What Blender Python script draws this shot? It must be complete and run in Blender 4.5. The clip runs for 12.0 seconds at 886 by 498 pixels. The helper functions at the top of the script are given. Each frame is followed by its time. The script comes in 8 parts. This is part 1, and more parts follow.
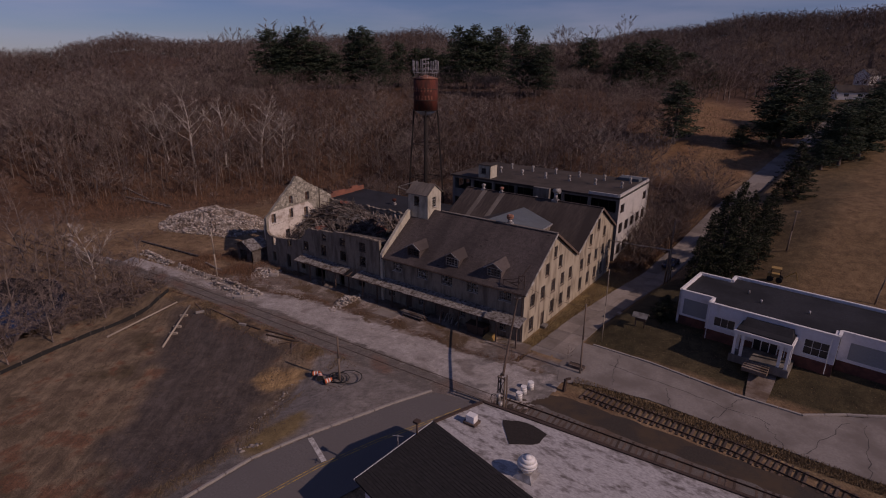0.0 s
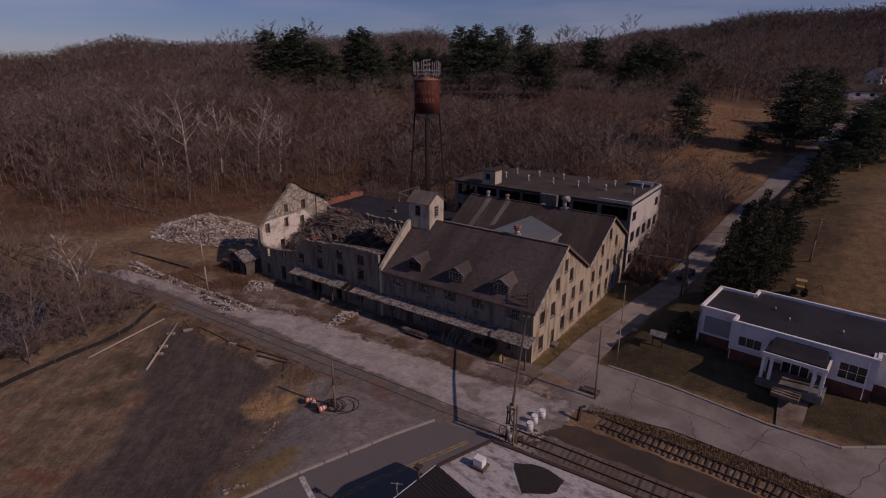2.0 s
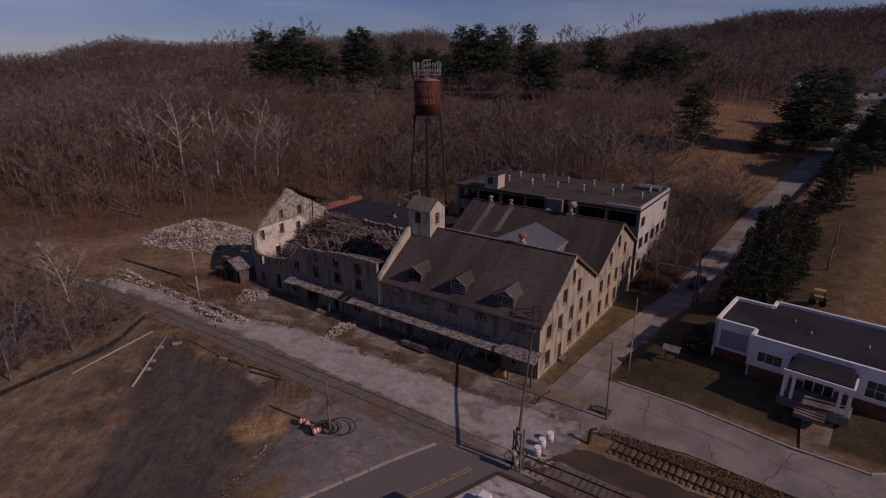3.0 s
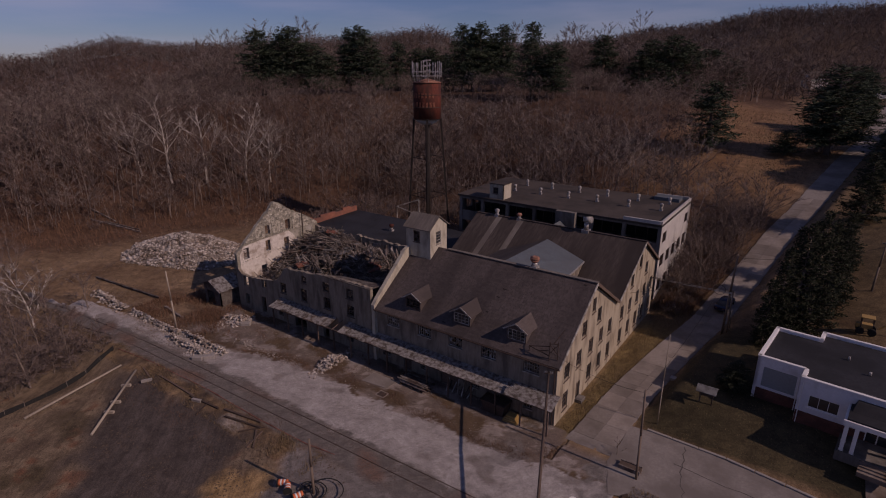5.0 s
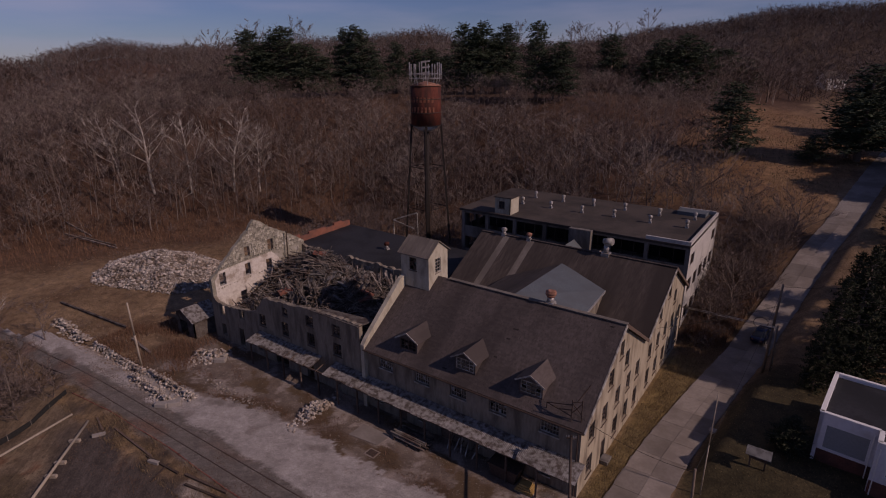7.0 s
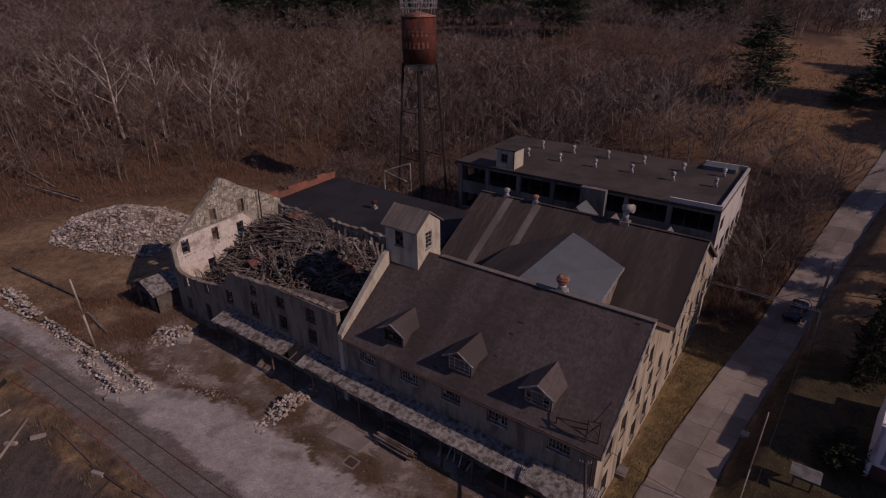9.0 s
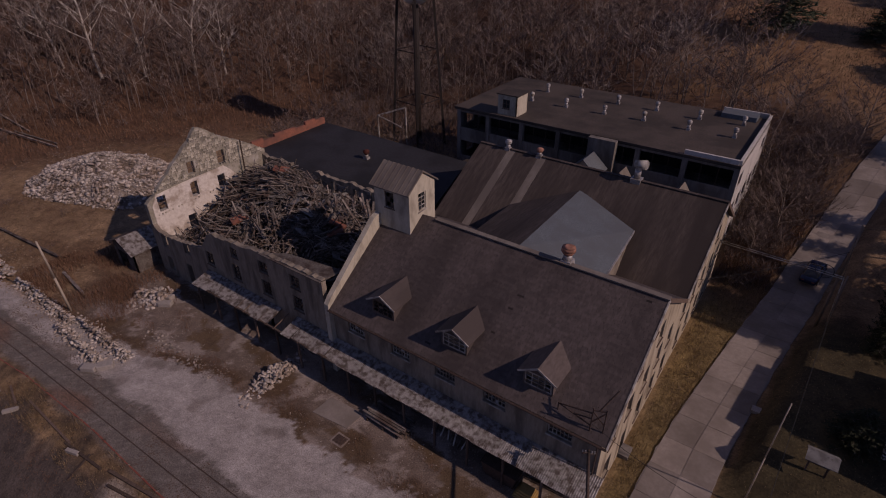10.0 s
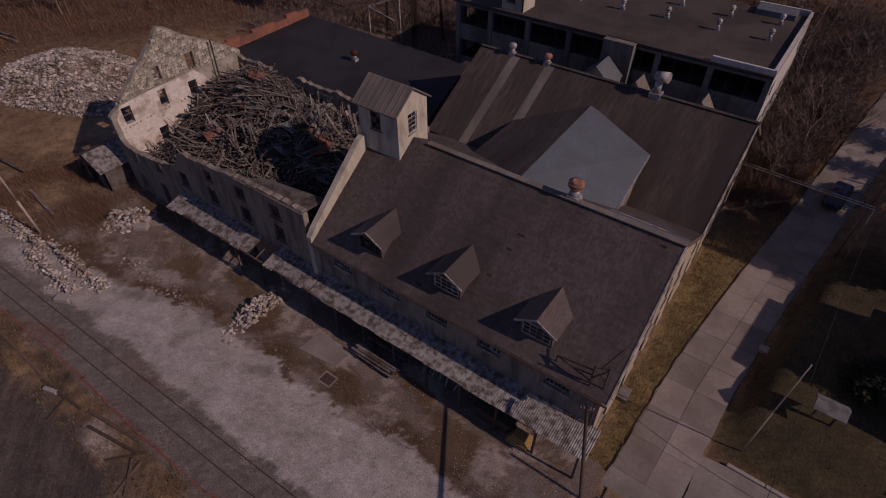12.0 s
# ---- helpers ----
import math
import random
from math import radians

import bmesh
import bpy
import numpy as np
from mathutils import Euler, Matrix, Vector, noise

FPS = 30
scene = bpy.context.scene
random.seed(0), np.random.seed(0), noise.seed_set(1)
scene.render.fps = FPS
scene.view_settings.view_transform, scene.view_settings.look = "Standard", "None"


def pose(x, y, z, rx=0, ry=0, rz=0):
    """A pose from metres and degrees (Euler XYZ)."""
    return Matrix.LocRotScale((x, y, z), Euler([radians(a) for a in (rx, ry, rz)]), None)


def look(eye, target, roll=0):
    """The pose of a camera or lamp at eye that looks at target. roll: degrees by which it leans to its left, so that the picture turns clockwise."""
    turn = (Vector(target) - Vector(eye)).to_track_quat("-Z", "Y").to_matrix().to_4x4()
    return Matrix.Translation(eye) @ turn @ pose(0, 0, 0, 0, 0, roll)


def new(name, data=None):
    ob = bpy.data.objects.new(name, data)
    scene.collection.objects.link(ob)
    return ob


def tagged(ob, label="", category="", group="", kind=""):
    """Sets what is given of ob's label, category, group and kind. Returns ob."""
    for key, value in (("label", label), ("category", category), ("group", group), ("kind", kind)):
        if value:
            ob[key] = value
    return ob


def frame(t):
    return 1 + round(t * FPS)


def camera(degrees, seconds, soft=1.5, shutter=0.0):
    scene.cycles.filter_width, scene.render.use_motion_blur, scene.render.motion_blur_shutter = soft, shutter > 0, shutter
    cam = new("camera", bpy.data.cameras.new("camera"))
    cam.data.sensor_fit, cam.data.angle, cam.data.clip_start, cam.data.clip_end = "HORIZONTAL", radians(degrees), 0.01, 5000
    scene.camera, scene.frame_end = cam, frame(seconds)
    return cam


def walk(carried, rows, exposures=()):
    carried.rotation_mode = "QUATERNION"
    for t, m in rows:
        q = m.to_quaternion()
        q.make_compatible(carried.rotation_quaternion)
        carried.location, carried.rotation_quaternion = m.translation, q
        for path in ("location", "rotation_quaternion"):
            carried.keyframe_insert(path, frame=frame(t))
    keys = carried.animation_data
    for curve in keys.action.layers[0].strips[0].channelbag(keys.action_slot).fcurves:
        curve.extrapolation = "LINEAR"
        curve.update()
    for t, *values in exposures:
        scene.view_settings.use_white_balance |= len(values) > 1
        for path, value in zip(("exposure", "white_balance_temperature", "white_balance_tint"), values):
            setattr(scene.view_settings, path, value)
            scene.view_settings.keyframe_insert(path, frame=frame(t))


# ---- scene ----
cam = camera(77.3, 12.0, soft=1.1)
PATH = [
    (0, 29.694, -61.318, 36.423, 71.051, -0.482, 35.155),
    (0.5, 29.007, -60.474, 36.422, 71.076, -0.397, 35.186),
    (1, 28.285, -59.488, 36.413, 71.094, -0.322, 35.211),
    (1.5, 27.467, -58.341, 36.420, 71.105, -0.262, 35.238),
    (2, 26.502, -57.001, 36.426, 71.129, -0.196, 35.276),
    (2.5, 25.419, -55.491, 36.427, 71.109, -0.125, 35.316),
    (3, 24.261, -53.885, 36.400, 71.143, -0.066, 35.342),
    (5, 19.006, -46.667, 36.483, 71.116, 0.165, 35.372),
    (5.5, 17.576, -44.702, 36.427, 71.187, 0.234, 35.375),
    (6, 16.127, -42.652, 36.397, 71.228, 0.317, 35.399),
    (6.5, 14.702, -40.562, 36.408, 71.287, 0.392, 35.440),
    (8.5, 9.324, -31.895, 36.422, 67.954, 0.318, 35.478),
    (9, 7.990, -29.586, 36.426, 64.655, 0.309, 35.479),
    (9.5, 6.762, -27.356, 36.439, 61.491, 0.292, 35.517),
    (10, 5.552, -25.262, 36.457, 58.253, 0.245, 35.580),
    (10.5, 4.463, -23.378, 36.466, 55.059, 0.196, 35.617),
    (11, 3.600, -21.845, 36.457, 52.005, 0.153, 35.649),
    (11.5, 3.183, -20.999, 36.408, 49.187, 0.118, 35.706),
    (12, 2.987, -20.587, 36.465, 47.159, 0.094, 35.851),
]
walk(cam, [(t, pose(*p)) for t, *p in PATH], [(0.0, -1.35, 6950, 36), (12.0, -1.35, 6950, 36)])

# ---------------------------------------------------------------- sky and sun
world = bpy.data.worlds.new("sky")
scene.world = world
world.use_nodes = True
wn = world.node_tree.nodes
sky = wn.new("ShaderNodeTexSky")
sky.sky_type = "NISHITA"
sky.sun_disc = False
SUN_EL, SUN_AZ = radians(34), radians(86)      # azimuth clockwise from +y
sky.sun_elevation, sky.sun_rotation = SUN_EL, SUN_AZ
sky.air_density, sky.dust_density, sky.ozone_density = 1.0, 0.0, 3.0
cloudmix = wn.new("ShaderNodeMixRGB")
ctex = wn.new("ShaderNodeTexNoise")
ctex.inputs["Scale"].default_value = 2.2
ctex.inputs["Detail"].default_value = 6
cmap = wn.new("ShaderNodeMapping")
cmap.inputs["Scale"].default_value = (1, 1, 7)
ccoord = wn.new("ShaderNodeTexCoord")
cramp = wn.new("ShaderNodeValToRGB")
cramp.color_ramp.elements[0].position, cramp.color_ramp.elements[1].position = 0.44, 0.7
cramp.color_ramp.elements[1].color = (0.4, 0.4, 0.4, 1)
wl = world.node_tree.links
wl.new(ccoord.outputs["Generated"], cmap.inputs["Vector"])
wl.new(cmap.outputs["Vector"], ctex.inputs["Vector"])
wl.new(ctex.outputs["Fac"], cramp.inputs["Fac"])
wl.new(cramp.outputs["Color"], cloudmix.inputs["Fac"])
skytint = wn.new("ShaderNodeMixRGB")
skytint.blend_type = "MULTIPLY"
skytint.inputs["Fac"].default_value = 1.0
skytint.inputs["Color2"].default_value = (0.74, 0.96, 1.45, 1)
wl.new(sky.outputs["Color"], skytint.inputs["Color1"])
wl.new(skytint.outputs["Color"], cloudmix.inputs["Color1"])
cloudmix.inputs["Color2"].default_value = (10.5, 11.5, 14.5, 1)
wl.new(cloudmix.outputs["Color"], wn["Background"].inputs["Color"])
wn["Background"].inputs["Strength"].default_value = 0.07

sun_data = bpy.data.lights.new("sun", "SUN")
sun_data.energy, sun_data.angle, sun_data.color = 5.0, radians(0.6), (1.0, 0.87, 0.72)
sun = new("sun", sun_data)
sun_dir = Vector((math.sin(SUN_AZ) * math.cos(SUN_EL), math.cos(SUN_AZ) * math.cos(SUN_EL), math.sin(SUN_EL)))
sun.matrix_world = look(sun_dir * 300, (0, 0, 0))

# ---------------------------------------------------------------- materials
def mat(name, a, b, c=None, fine=6.0, coarse=0.35, rough=0.9, bump=0.25, metal=0.0, stretch=(1, 1, 1), vary=0.0, spec=0.3, cover=0.5):
    """a, b: mottled at the fine scale; c: patches at the coarse scale; vary: change from piece to piece."""
    m = bpy.data.materials.new(name)
    m.use_nodes = True
    n, l = m.node_tree.nodes, m.node_tree.links
    bs = n["Principled BSDF"]
    co = n.new("ShaderNodeTexCoord")
    mp = n.new("ShaderNodeMapping")
    mp.inputs["Scale"].default_value = stretch
    l.new(co.outputs["Object"], mp.inputs["Vector"])
    f = n.new("ShaderNodeTexNoise")
    f.inputs["Scale"].default_value, f.inputs["Detail"].default_value, f.inputs["Roughness"].default_value = fine, 6, 0.65
    l.new(mp.outputs["Vector"], f.inputs["Vector"])
    r1 = n.new("ShaderNodeValToRGB")
    r1.color_ramp.elements[0].position, r1.color_ramp.elements[1].position = 0.33, 0.67
    r1.color_ramp.elements[0].color, r1.color_ramp.elements[1].color = (*a, 1), (*b, 1)
    l.new(f.outputs["Fac"], r1.inputs["Fac"])
    out = r1.outputs["Color"]
    if c:
        g = n.new("ShaderNodeTexNoise")
        g.inputs["Scale"].default_value, g.inputs["Detail"].default_value, g.inputs["Roughness"].default_value = coarse, 8, 0.6
        l.new(mp.outputs["Vector"], g.inputs["Vector"])
        r2 = n.new("ShaderNodeValToRGB")
        r2.color_ramp.elements[0].position, r2.color_ramp.elements[1].position = cover - 0.07, cover + 0.1
        l.new(g.outputs["Fac"], r2.inputs["Fac"])
        mx = n.new("ShaderNodeMixRGB")
        l.new(r2.outputs["Color"], mx.inputs["Fac"])
        l.new(out, mx.inputs["Color1"])
        mx.inputs["Color2"].default_value = (*c, 1)
        out = mx.outputs["Color"]
    if vary:
        oi, mr, hs = n.new("ShaderNodeObjectInfo"), n.new("ShaderNodeMapRange"), n.new("ShaderNodeHueSaturation")
        ge, ad = n.new("ShaderNodeNewGeometry"), n.new("ShaderNodeMath")
        ad.operation = "ADD"
        l.new(oi.outputs["Random"], ad.inputs[0])
        l.new(ge.outputs["Random Per Island"], ad.inputs[1])
        fr = n.new("ShaderNodeMath")
        fr.operation = "FRACT"
        l.new(ad.outputs[0], fr.inputs[0])
        mr.inputs["To Min"].default_value, mr.inputs["To Max"].default_value = 1 - vary, 1 + vary
        l.new(fr.outputs[0], mr.inputs["Value"])
        l.new(mr.outputs[0], hs.inputs["Value"])
        l.new(out, hs.inputs["Color"])
        out = hs.outputs["Color"]
    l.new(out, bs.inputs["Base Color"])
    bs.inputs["Roughness"].default_value, bs.inputs["Metallic"].default_value = rough, metal
    bs.inputs["Specular IOR Level"].default_value = spec
    if bump:
        bp = n.new("ShaderNodeBump")
        bp.inputs["Strength"].default_value, bp.inputs["Distance"].default_value = bump, 0.05
        l.new(f.outputs["Fac"], bp.inputs["Height"])
        l.new(bp.outputs["Normal"], bs.inputs["Normal"])
    return m


def glassy(name, col, rough=0.12):
    m = bpy.data.materials.new(name)
    m.use_nodes = True
    bs = m.node_tree.nodes["Principled BSDF"]
    bs.inputs["Base Color"].default_value = (*col, 1)
    bs.inputs["Roughness"].default_value = rough
    bs.inputs["Specular IOR Level"].default_value = 0.6
    return m


M = dict(
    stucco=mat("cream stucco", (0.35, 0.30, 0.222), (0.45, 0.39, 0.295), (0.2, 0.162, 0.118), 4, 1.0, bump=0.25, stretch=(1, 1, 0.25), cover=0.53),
    # darker copy of the cream stucco: shade of the sunless walls put into colour
    stucco_shaded=mat("stained stucco darkened for shade", (0.20, 0.17, 0.135), (0.28, 0.24, 0.19), (0.12, 0.1, 0.08), 4, 0.9, stretch=(1, 1, 0.25), cover=0.53),
    tower=mat("pale stucco", (0.40, 0.365, 0.29), (0.50, 0.46, 0.37), (0.29, 0.26, 0.205), 3, 0.9, bump=0.15, cover=0.56, stretch=(1, 1, 0.4)),
    plaster=mat("whitewashed plaster", (0.54, 0.485, 0.425), (0.68, 0.635, 0.575), (0.36, 0.30, 0.245), 3, 0.9, cover=0.54),
    rubblestone=mat("field stone", (0.22, 0.2, 0.155), (0.38, 0.35, 0.28), (0.46, 0.43, 0.375), 4.5, 0.6, bump=0.6, vary=0.45, cover=0.56),
    shingle=mat("brown asphalt shingle", (0.076, 0.061, 0.057), (0.116, 0.094, 0.087), (0.062, 0.05, 0.047), 5, 0.22, bump=0.3, vary=0.13, stretch=(1, 0.35, 0.35)),
    underlay=mat("bare black roofing felt", (0.022, 0.018, 0.016), (0.04, 0.032, 0.028), None, 6, bump=0.1),
    rolled=mat("weathered rolled roofing", (0.048, 0.037, 0.032), (0.1, 0.08, 0.07), (0.04, 0.031, 0.028), 2.6, 0.16, bump=0.2, stretch=(1.6, 0.25, 0.25)),
    rolled_pale=mat("pale roofing strip", (0.16, 0.138, 0.118), (0.215, 0.19, 0.165), (0.135, 0.115, 0.1), 3, 0.4, stretch=(1, 0.4, 0.4)),
    sheet=mat("blue-grey roofing membrane", (0.07, 0.085, 0.096), (0.15, 0.172, 0.188), (0.1, 0.112, 0.122), 9, 0.5, rough=0.7, bump=0.1),
    flatblack=mat("black bitumen roof", (0.021, 0.021, 0.025), (0.036, 0.036, 0.041), (0.017, 0.017, 0.019), 3, 0.2, rough=0.75, bump=0.1),
    flatbrown=mat("brown gravel roof", (0.058, 0.046, 0.039), (0.095, 0.077, 0.065), (0.045, 0.037, 0.032), 5, 0.16, bump=0.2),
    concrete=mat("stained concrete", (0.16, 0.145, 0.128), (0.24, 0.22, 0.197), (0.095, 0.084, 0.074), 2.5, 0.35, stretch=(1, 1, 0.35), bump=0.2),
    concrete_pale=mat("flaking white concrete", (0.42, 0.40, 0.375), (0.52, 0.50, 0.47), (0.26, 0.245, 0.225), 2, 0.35, stretch=(1, 1, 0.4), cover=0.57),
    white=mat("white painted masonry", (0.64, 0.63, 0.66), (0.72, 0.71, 0.74), (0.52, 0.5, 0.5), 3, 0.5, bump=0.08, cover=0.6),
    white_trim=mat("white paint", (0.74, 0.73, 0.71), (0.8, 0.79, 0.77), None, 4, rough=0.6, bump=0.05),
    brick=mat("dark red brick", (0.14, 0.055, 0.042), (0.21, 0.085, 0.065), (0.11, 0.05, 0.04), 9, 0.8, vary=0.2),
    brick_orange=mat("orange brick parapet", (0.22, 0.085, 0.055), (0.31, 0.125, 0.085), (0.17, 0.08, 0.06), 6, 0.7),
    # near-black colour that stands in for shade behind openings
    shade_black=mat("near-black for interior shade", (0.02, 0.018, 0.016), (0.035, 0.03, 0.027), None, 2, bump=0),
    glass=glassy("dusty window glass", (0.03, 0.032, 0.036)),
    board=mat("grey boarded panel", (0.24, 0.255, 0.265), (0.29, 0.305, 0.315), None, 5, bump=0.1),
    charboard=mat("sooty wall board", (0.15, 0.145, 0.14), (0.24, 0.23, 0.22), (0.08, 0.07, 0.06), 3, 0.9, cover=0.52),
    wood=mat("weathered grey timber", (0.115, 0.1, 0.088), (0.25, 0.22, 0.195), (0.085, 0.06, 0.05), 5, 0.8, vary=0.62, stretch=(1, 1, 1)),
    wood_dark=mat("old brown timber", (0.075, 0.052, 0.04), (0.14, 0.10, 0.078), None, 6, vary=0.4),
    wood_red=mat("charred reddish timber", (0.10, 0.055, 0.04), (0.17, 0.095, 0.07), None, 6, vary=0.4),
    pole=mat("utility pole timber", (0.13, 0.098, 0.074), (0.22, 0.17, 0.135), None, 8, stretch=(1, 1, 0.1)),
    polepale=mat("bleached pole timber", (0.30, 0.25, 0.195), (0.42, 0.36, 0.29), None, 8, stretch=(1, 1, 0.1)),
    trim=mat("peeling grey trim", (0.36, 0.345, 0.31), (0.48, 0.46, 0.42), (0.2, 0.17, 0.14), 6, 1.5),
    tin=mat("corrugated tin", (0.24, 0.225, 0.215), (0.36, 0.345, 0.33), (0.10, 0.08, 0.068), 4, 2.2, rough=0.6, metal=0.35, bump=0.1, vary=0.12),
    galv=mat("galvanised metal", (0.36, 0.35, 0.345), (0.48, 0.47, 0.46), (0.25, 0.23, 0.215), 5, 1.2, rough=0.5, metal=0.4, bump=0.05),
    rust=mat("rusted red steel", (0.075, 0.02, 0.015), (0.16, 0.042, 0.025), (0.045, 0.018, 0.014), 4, 0.5, rough=0.85, stretch=(1, 1, 0.4), bump=0.2),
    rustcap=mat("rusty vent cap", (0.33, 0.15, 0.10), (0.43, 0.22, 0.16), (0.2, 0.1, 0.07), 6, 1.5),
    steel=mat("dark rusty steel", (0.06, 0.042, 0.035), (0.11, 0.075, 0.06), None, 6, metal=0.3, rough=0.8),
    tarred=mat("black tarred steel", (0.018, 0.014, 0.013), (0.034, 0.026, 0.023), None, 6, rough=0.8),
    faded=mat("faded lettering paint", (0.2, 0.075, 0.045), (0.27, 0.11, 0.07), (0.12, 0.04, 0.026), 5, 2.0),
    rail=mat("rusty rail", (0.075, 0.05, 0.04), (0.12, 0.085, 0.068), None, 6, metal=0.4, rough=0.6),
    wire=mat("black cable", (0.02, 0.02, 0.02), (0.03, 0.03, 0.03), None, 4, bump=0),
    stone=mat("pale rubble", (0.34, 0.30, 0.265), (0.52, 0.475, 0.43), (0.27, 0.215, 0.175), 3, 0.5, vary=0.4, bump=0.4),
    stone_dull=mat("dull brown rubble", (0.22, 0.19, 0.165), (0.36, 0.32, 0.285), (0.19, 0.15, 0.12), 3, 0.5, vary=0.4, bump=0.4),
    yellow=mat("yellow paint", (0.33, 0.21, 0.075), (0.42, 0.275, 0.1), None, 6, rough=0.6),
    orange=mat("orange plastic", (0.62, 0.14, 0.05), (0.70, 0.18, 0.07), None, 6, rough=0.5),
    redfence=mat("red plastic mesh", (0.2, 0.06, 0.045), (0.3, 0.1, 0.07), None, 4, rough=0.7),
    bluecar=glassy("dark blue car paint", (0.012, 0.018, 0.05), 0.18),
    tyre=mat("tyre rubber", (0.015, 0.015, 0.015), (0.025, 0.025, 0.025), None, 5),
    asphalt=mat("grey asphalt", (0.115, 0.104, 0.102), (0.155, 0.142, 0.138), (0.13, 0.118, 0.115), 5, 0.18, bump=0.15),
    road=mat("worn pale road", (0.215, 0.19, 0.172), (0.275, 0.25, 0.228), (0.17, 0.148, 0.132), 4, 0.22, bump=0.15),
    slabs=mat("concrete road slab", (0.225, 0.195, 0.172), (0.28, 0.247, 0.222), (0.19, 0.163, 0.142), 3, 0.3, bump=0.1, vary=0.2),
    yard=mat("pale dusty concrete", (0.32, 0.285, 0.26), (0.42, 0.38, 0.35), (0.22, 0.19, 0.165), 3.5, 0.16, bump=0.15, cover=0.54),
    yard_brown=mat("broken brown concrete", (0.2, 0.16, 0.135), (0.29, 0.24, 0.205), (0.12, 0.083, 0.058), 2.5, 0.3, bump=0.25),
    ballast=mat("gravel ballast", (0.105, 0.093, 0.084), (0.18, 0.16, 0.147), (0.115, 0.08, 0.06), 9, 0.35, bump=0.5),
    cinder=mat("dark cinder soil", (0.034, 0.027, 0.022), (0.065, 0.052, 0.043), (0.075, 0.052, 0.034), 6, 0.25, bump=0.3),
    kerb=mat("kerb concrete", (0.27, 0.245, 0.22), (0.34, 0.31, 0.285), None, 5),
    paint=mat("road paint", (0.48, 0.47, 0.45), (0.60, 0.59, 0.57), (0.3, 0.28, 0.26), 6, 2.0),
    paint_y=mat("yellow road paint", (0.36, 0.245, 0.07), (0.46, 0.32, 0.10), (0.17, 0.14, 0.09), 6, 1.6),
    tar=mat("tar patch", (0.065, 0.058, 0.055), (0.095, 0.085, 0.08), None, 5, bump=0.1),
    whiteroof=mat("flaking silver roof coating", (0.3, 0.285, 0.28), (0.53, 0.51, 0.5), (0.15, 0.132, 0.124), 5.0, 1.3, bump=0.4, cover=0.56, stretch=(0.6, 1.2, 1)),
    blackroof=mat("dark shingle roof", (0.02, 0.0185, 0.0185), (0.034, 0.031, 0.031), None, 5, stretch=(0.3, 1, 1), bump=0.3),
    sand=mat("yellow sand", (0.22, 0.14, 0.065), (0.31, 0.2, 0.095), (0.13, 0.09, 0.055), 4, 0.45, bump=0.3),
    bark=mat("grey-brown bark", (0.125, 0.097, 0.082), (0.24, 0.192, 0.165), None, 5, vary=0.35, bump=0),
    twig=mat("bare twigs", (0.115, 0.086, 0.074), (0.195, 0.148, 0.13), None, 3, vary=0.4, bump=0),
    twig_dark=mat("dark reddish twigs", (0.066, 0.044, 0.037), (0.12, 0.083, 0.071), None, 3, vary=0.4, bump=0),
    twig_pale=mat("pale grey twigs", (0.175, 0.142, 0.123), (0.29, 0.24, 0.212), None, 3, vary=0.4, bump=0),
    twig_far=mat("grey far twigs", (0.12, 0.1, 0.092), (0.19, 0.165, 0.155), None, 3, vary=0.4, bump=0),
    whitebark=mat("pale sycamore bark", (0.44, 0.40, 0.36), (0.6, 0.56, 0.51), (0.26, 0.22, 0.185), 3, 1.0, bump=0),
    needle=mat("pine needles", (0.032, 0.048, 0.03), (0.07, 0.092, 0.056), None, 2, vary=0.45, bump=0),
    needle_dark=mat("cedar foliage", (0.020, 0.026, 0.014), (0.040, 0.046, 0.024), None, 2, vary=0.4, bump=0),
    weed=mat("dry weeds", (0.155, 0.108, 0.06), (0.25, 0.182, 0.108), None, 3, vary=0.4, bump=0),
    weed_red=mat("russet weeds", (0.125, 0.067, 0.042), (0.195, 0.112, 0.07), None, 3, vary=0.4, bump=0),
    grey_green=mat("evergreen shrub", (0.035, 0.042, 0.024), (0.06, 0.068, 0.036), None, 2, vary=0.3, bump=0),
    signboard=mat("faded sign board", (0.15, 0.15, 0.145), (0.25, 0.25, 0.24), (0.12, 0.115, 0.11), 4, 2.0),
    housewall=mat("white siding", (0.70, 0.69, 0.66), (0.78, 0.77, 0.74), None, 3, bump=0),
)

# ---------------------------------------------------------------- geometry tools
def link(name, bm, material, label=""):
    me = bpy.data.meshes.new(name)
    bm.normal_update()
    bm.to_mesh(me)
    bm.free()
    for q in (material if isinstance(material, (list, tuple)) else [material]):
        me.materials.append(q)
    return tagged(new(name, me), label)


def mesh_of(name, verts, faces, material, smooth=False):
    me = bpy.data.meshes.new(name)
    me.from_pydata([tuple(v) for v in verts], [], faces)
    me.materials.append(material)
    if smooth:
        me.polygons.foreach_set("use_smooth", [True] * len(me.polygons))
    return me


HOME = {}


def under(ob, parent):
    ob.parent = parent
    ob.matrix_parent_inverse = HOME.get(parent.name, Matrix.Identity(4)).inverted()
    return ob


def part(name, bm, material, parent, label=""):
    return under(link(name, bm, material, label), parent)


def thing(name, at, label, category, group="", kind=""):
    e = new(name)
    e.location = at
    HOME[e.name] = Matrix.Translation(at)
    return tagged(e, label, category, group, kind)


def hexa(bm, p):
    """Eight corners: four below, four above, both counter-clockwise from above."""
    v = [bm.verts.new(q) for q in p]
    for f in ((3, 2, 1, 0), (4, 5, 6, 7), (0, 1, 5, 4), (1, 2, 6, 5), (2, 3, 7, 6), (3, 0, 4, 7)):
        bm.faces.new([v[i] for i in f])


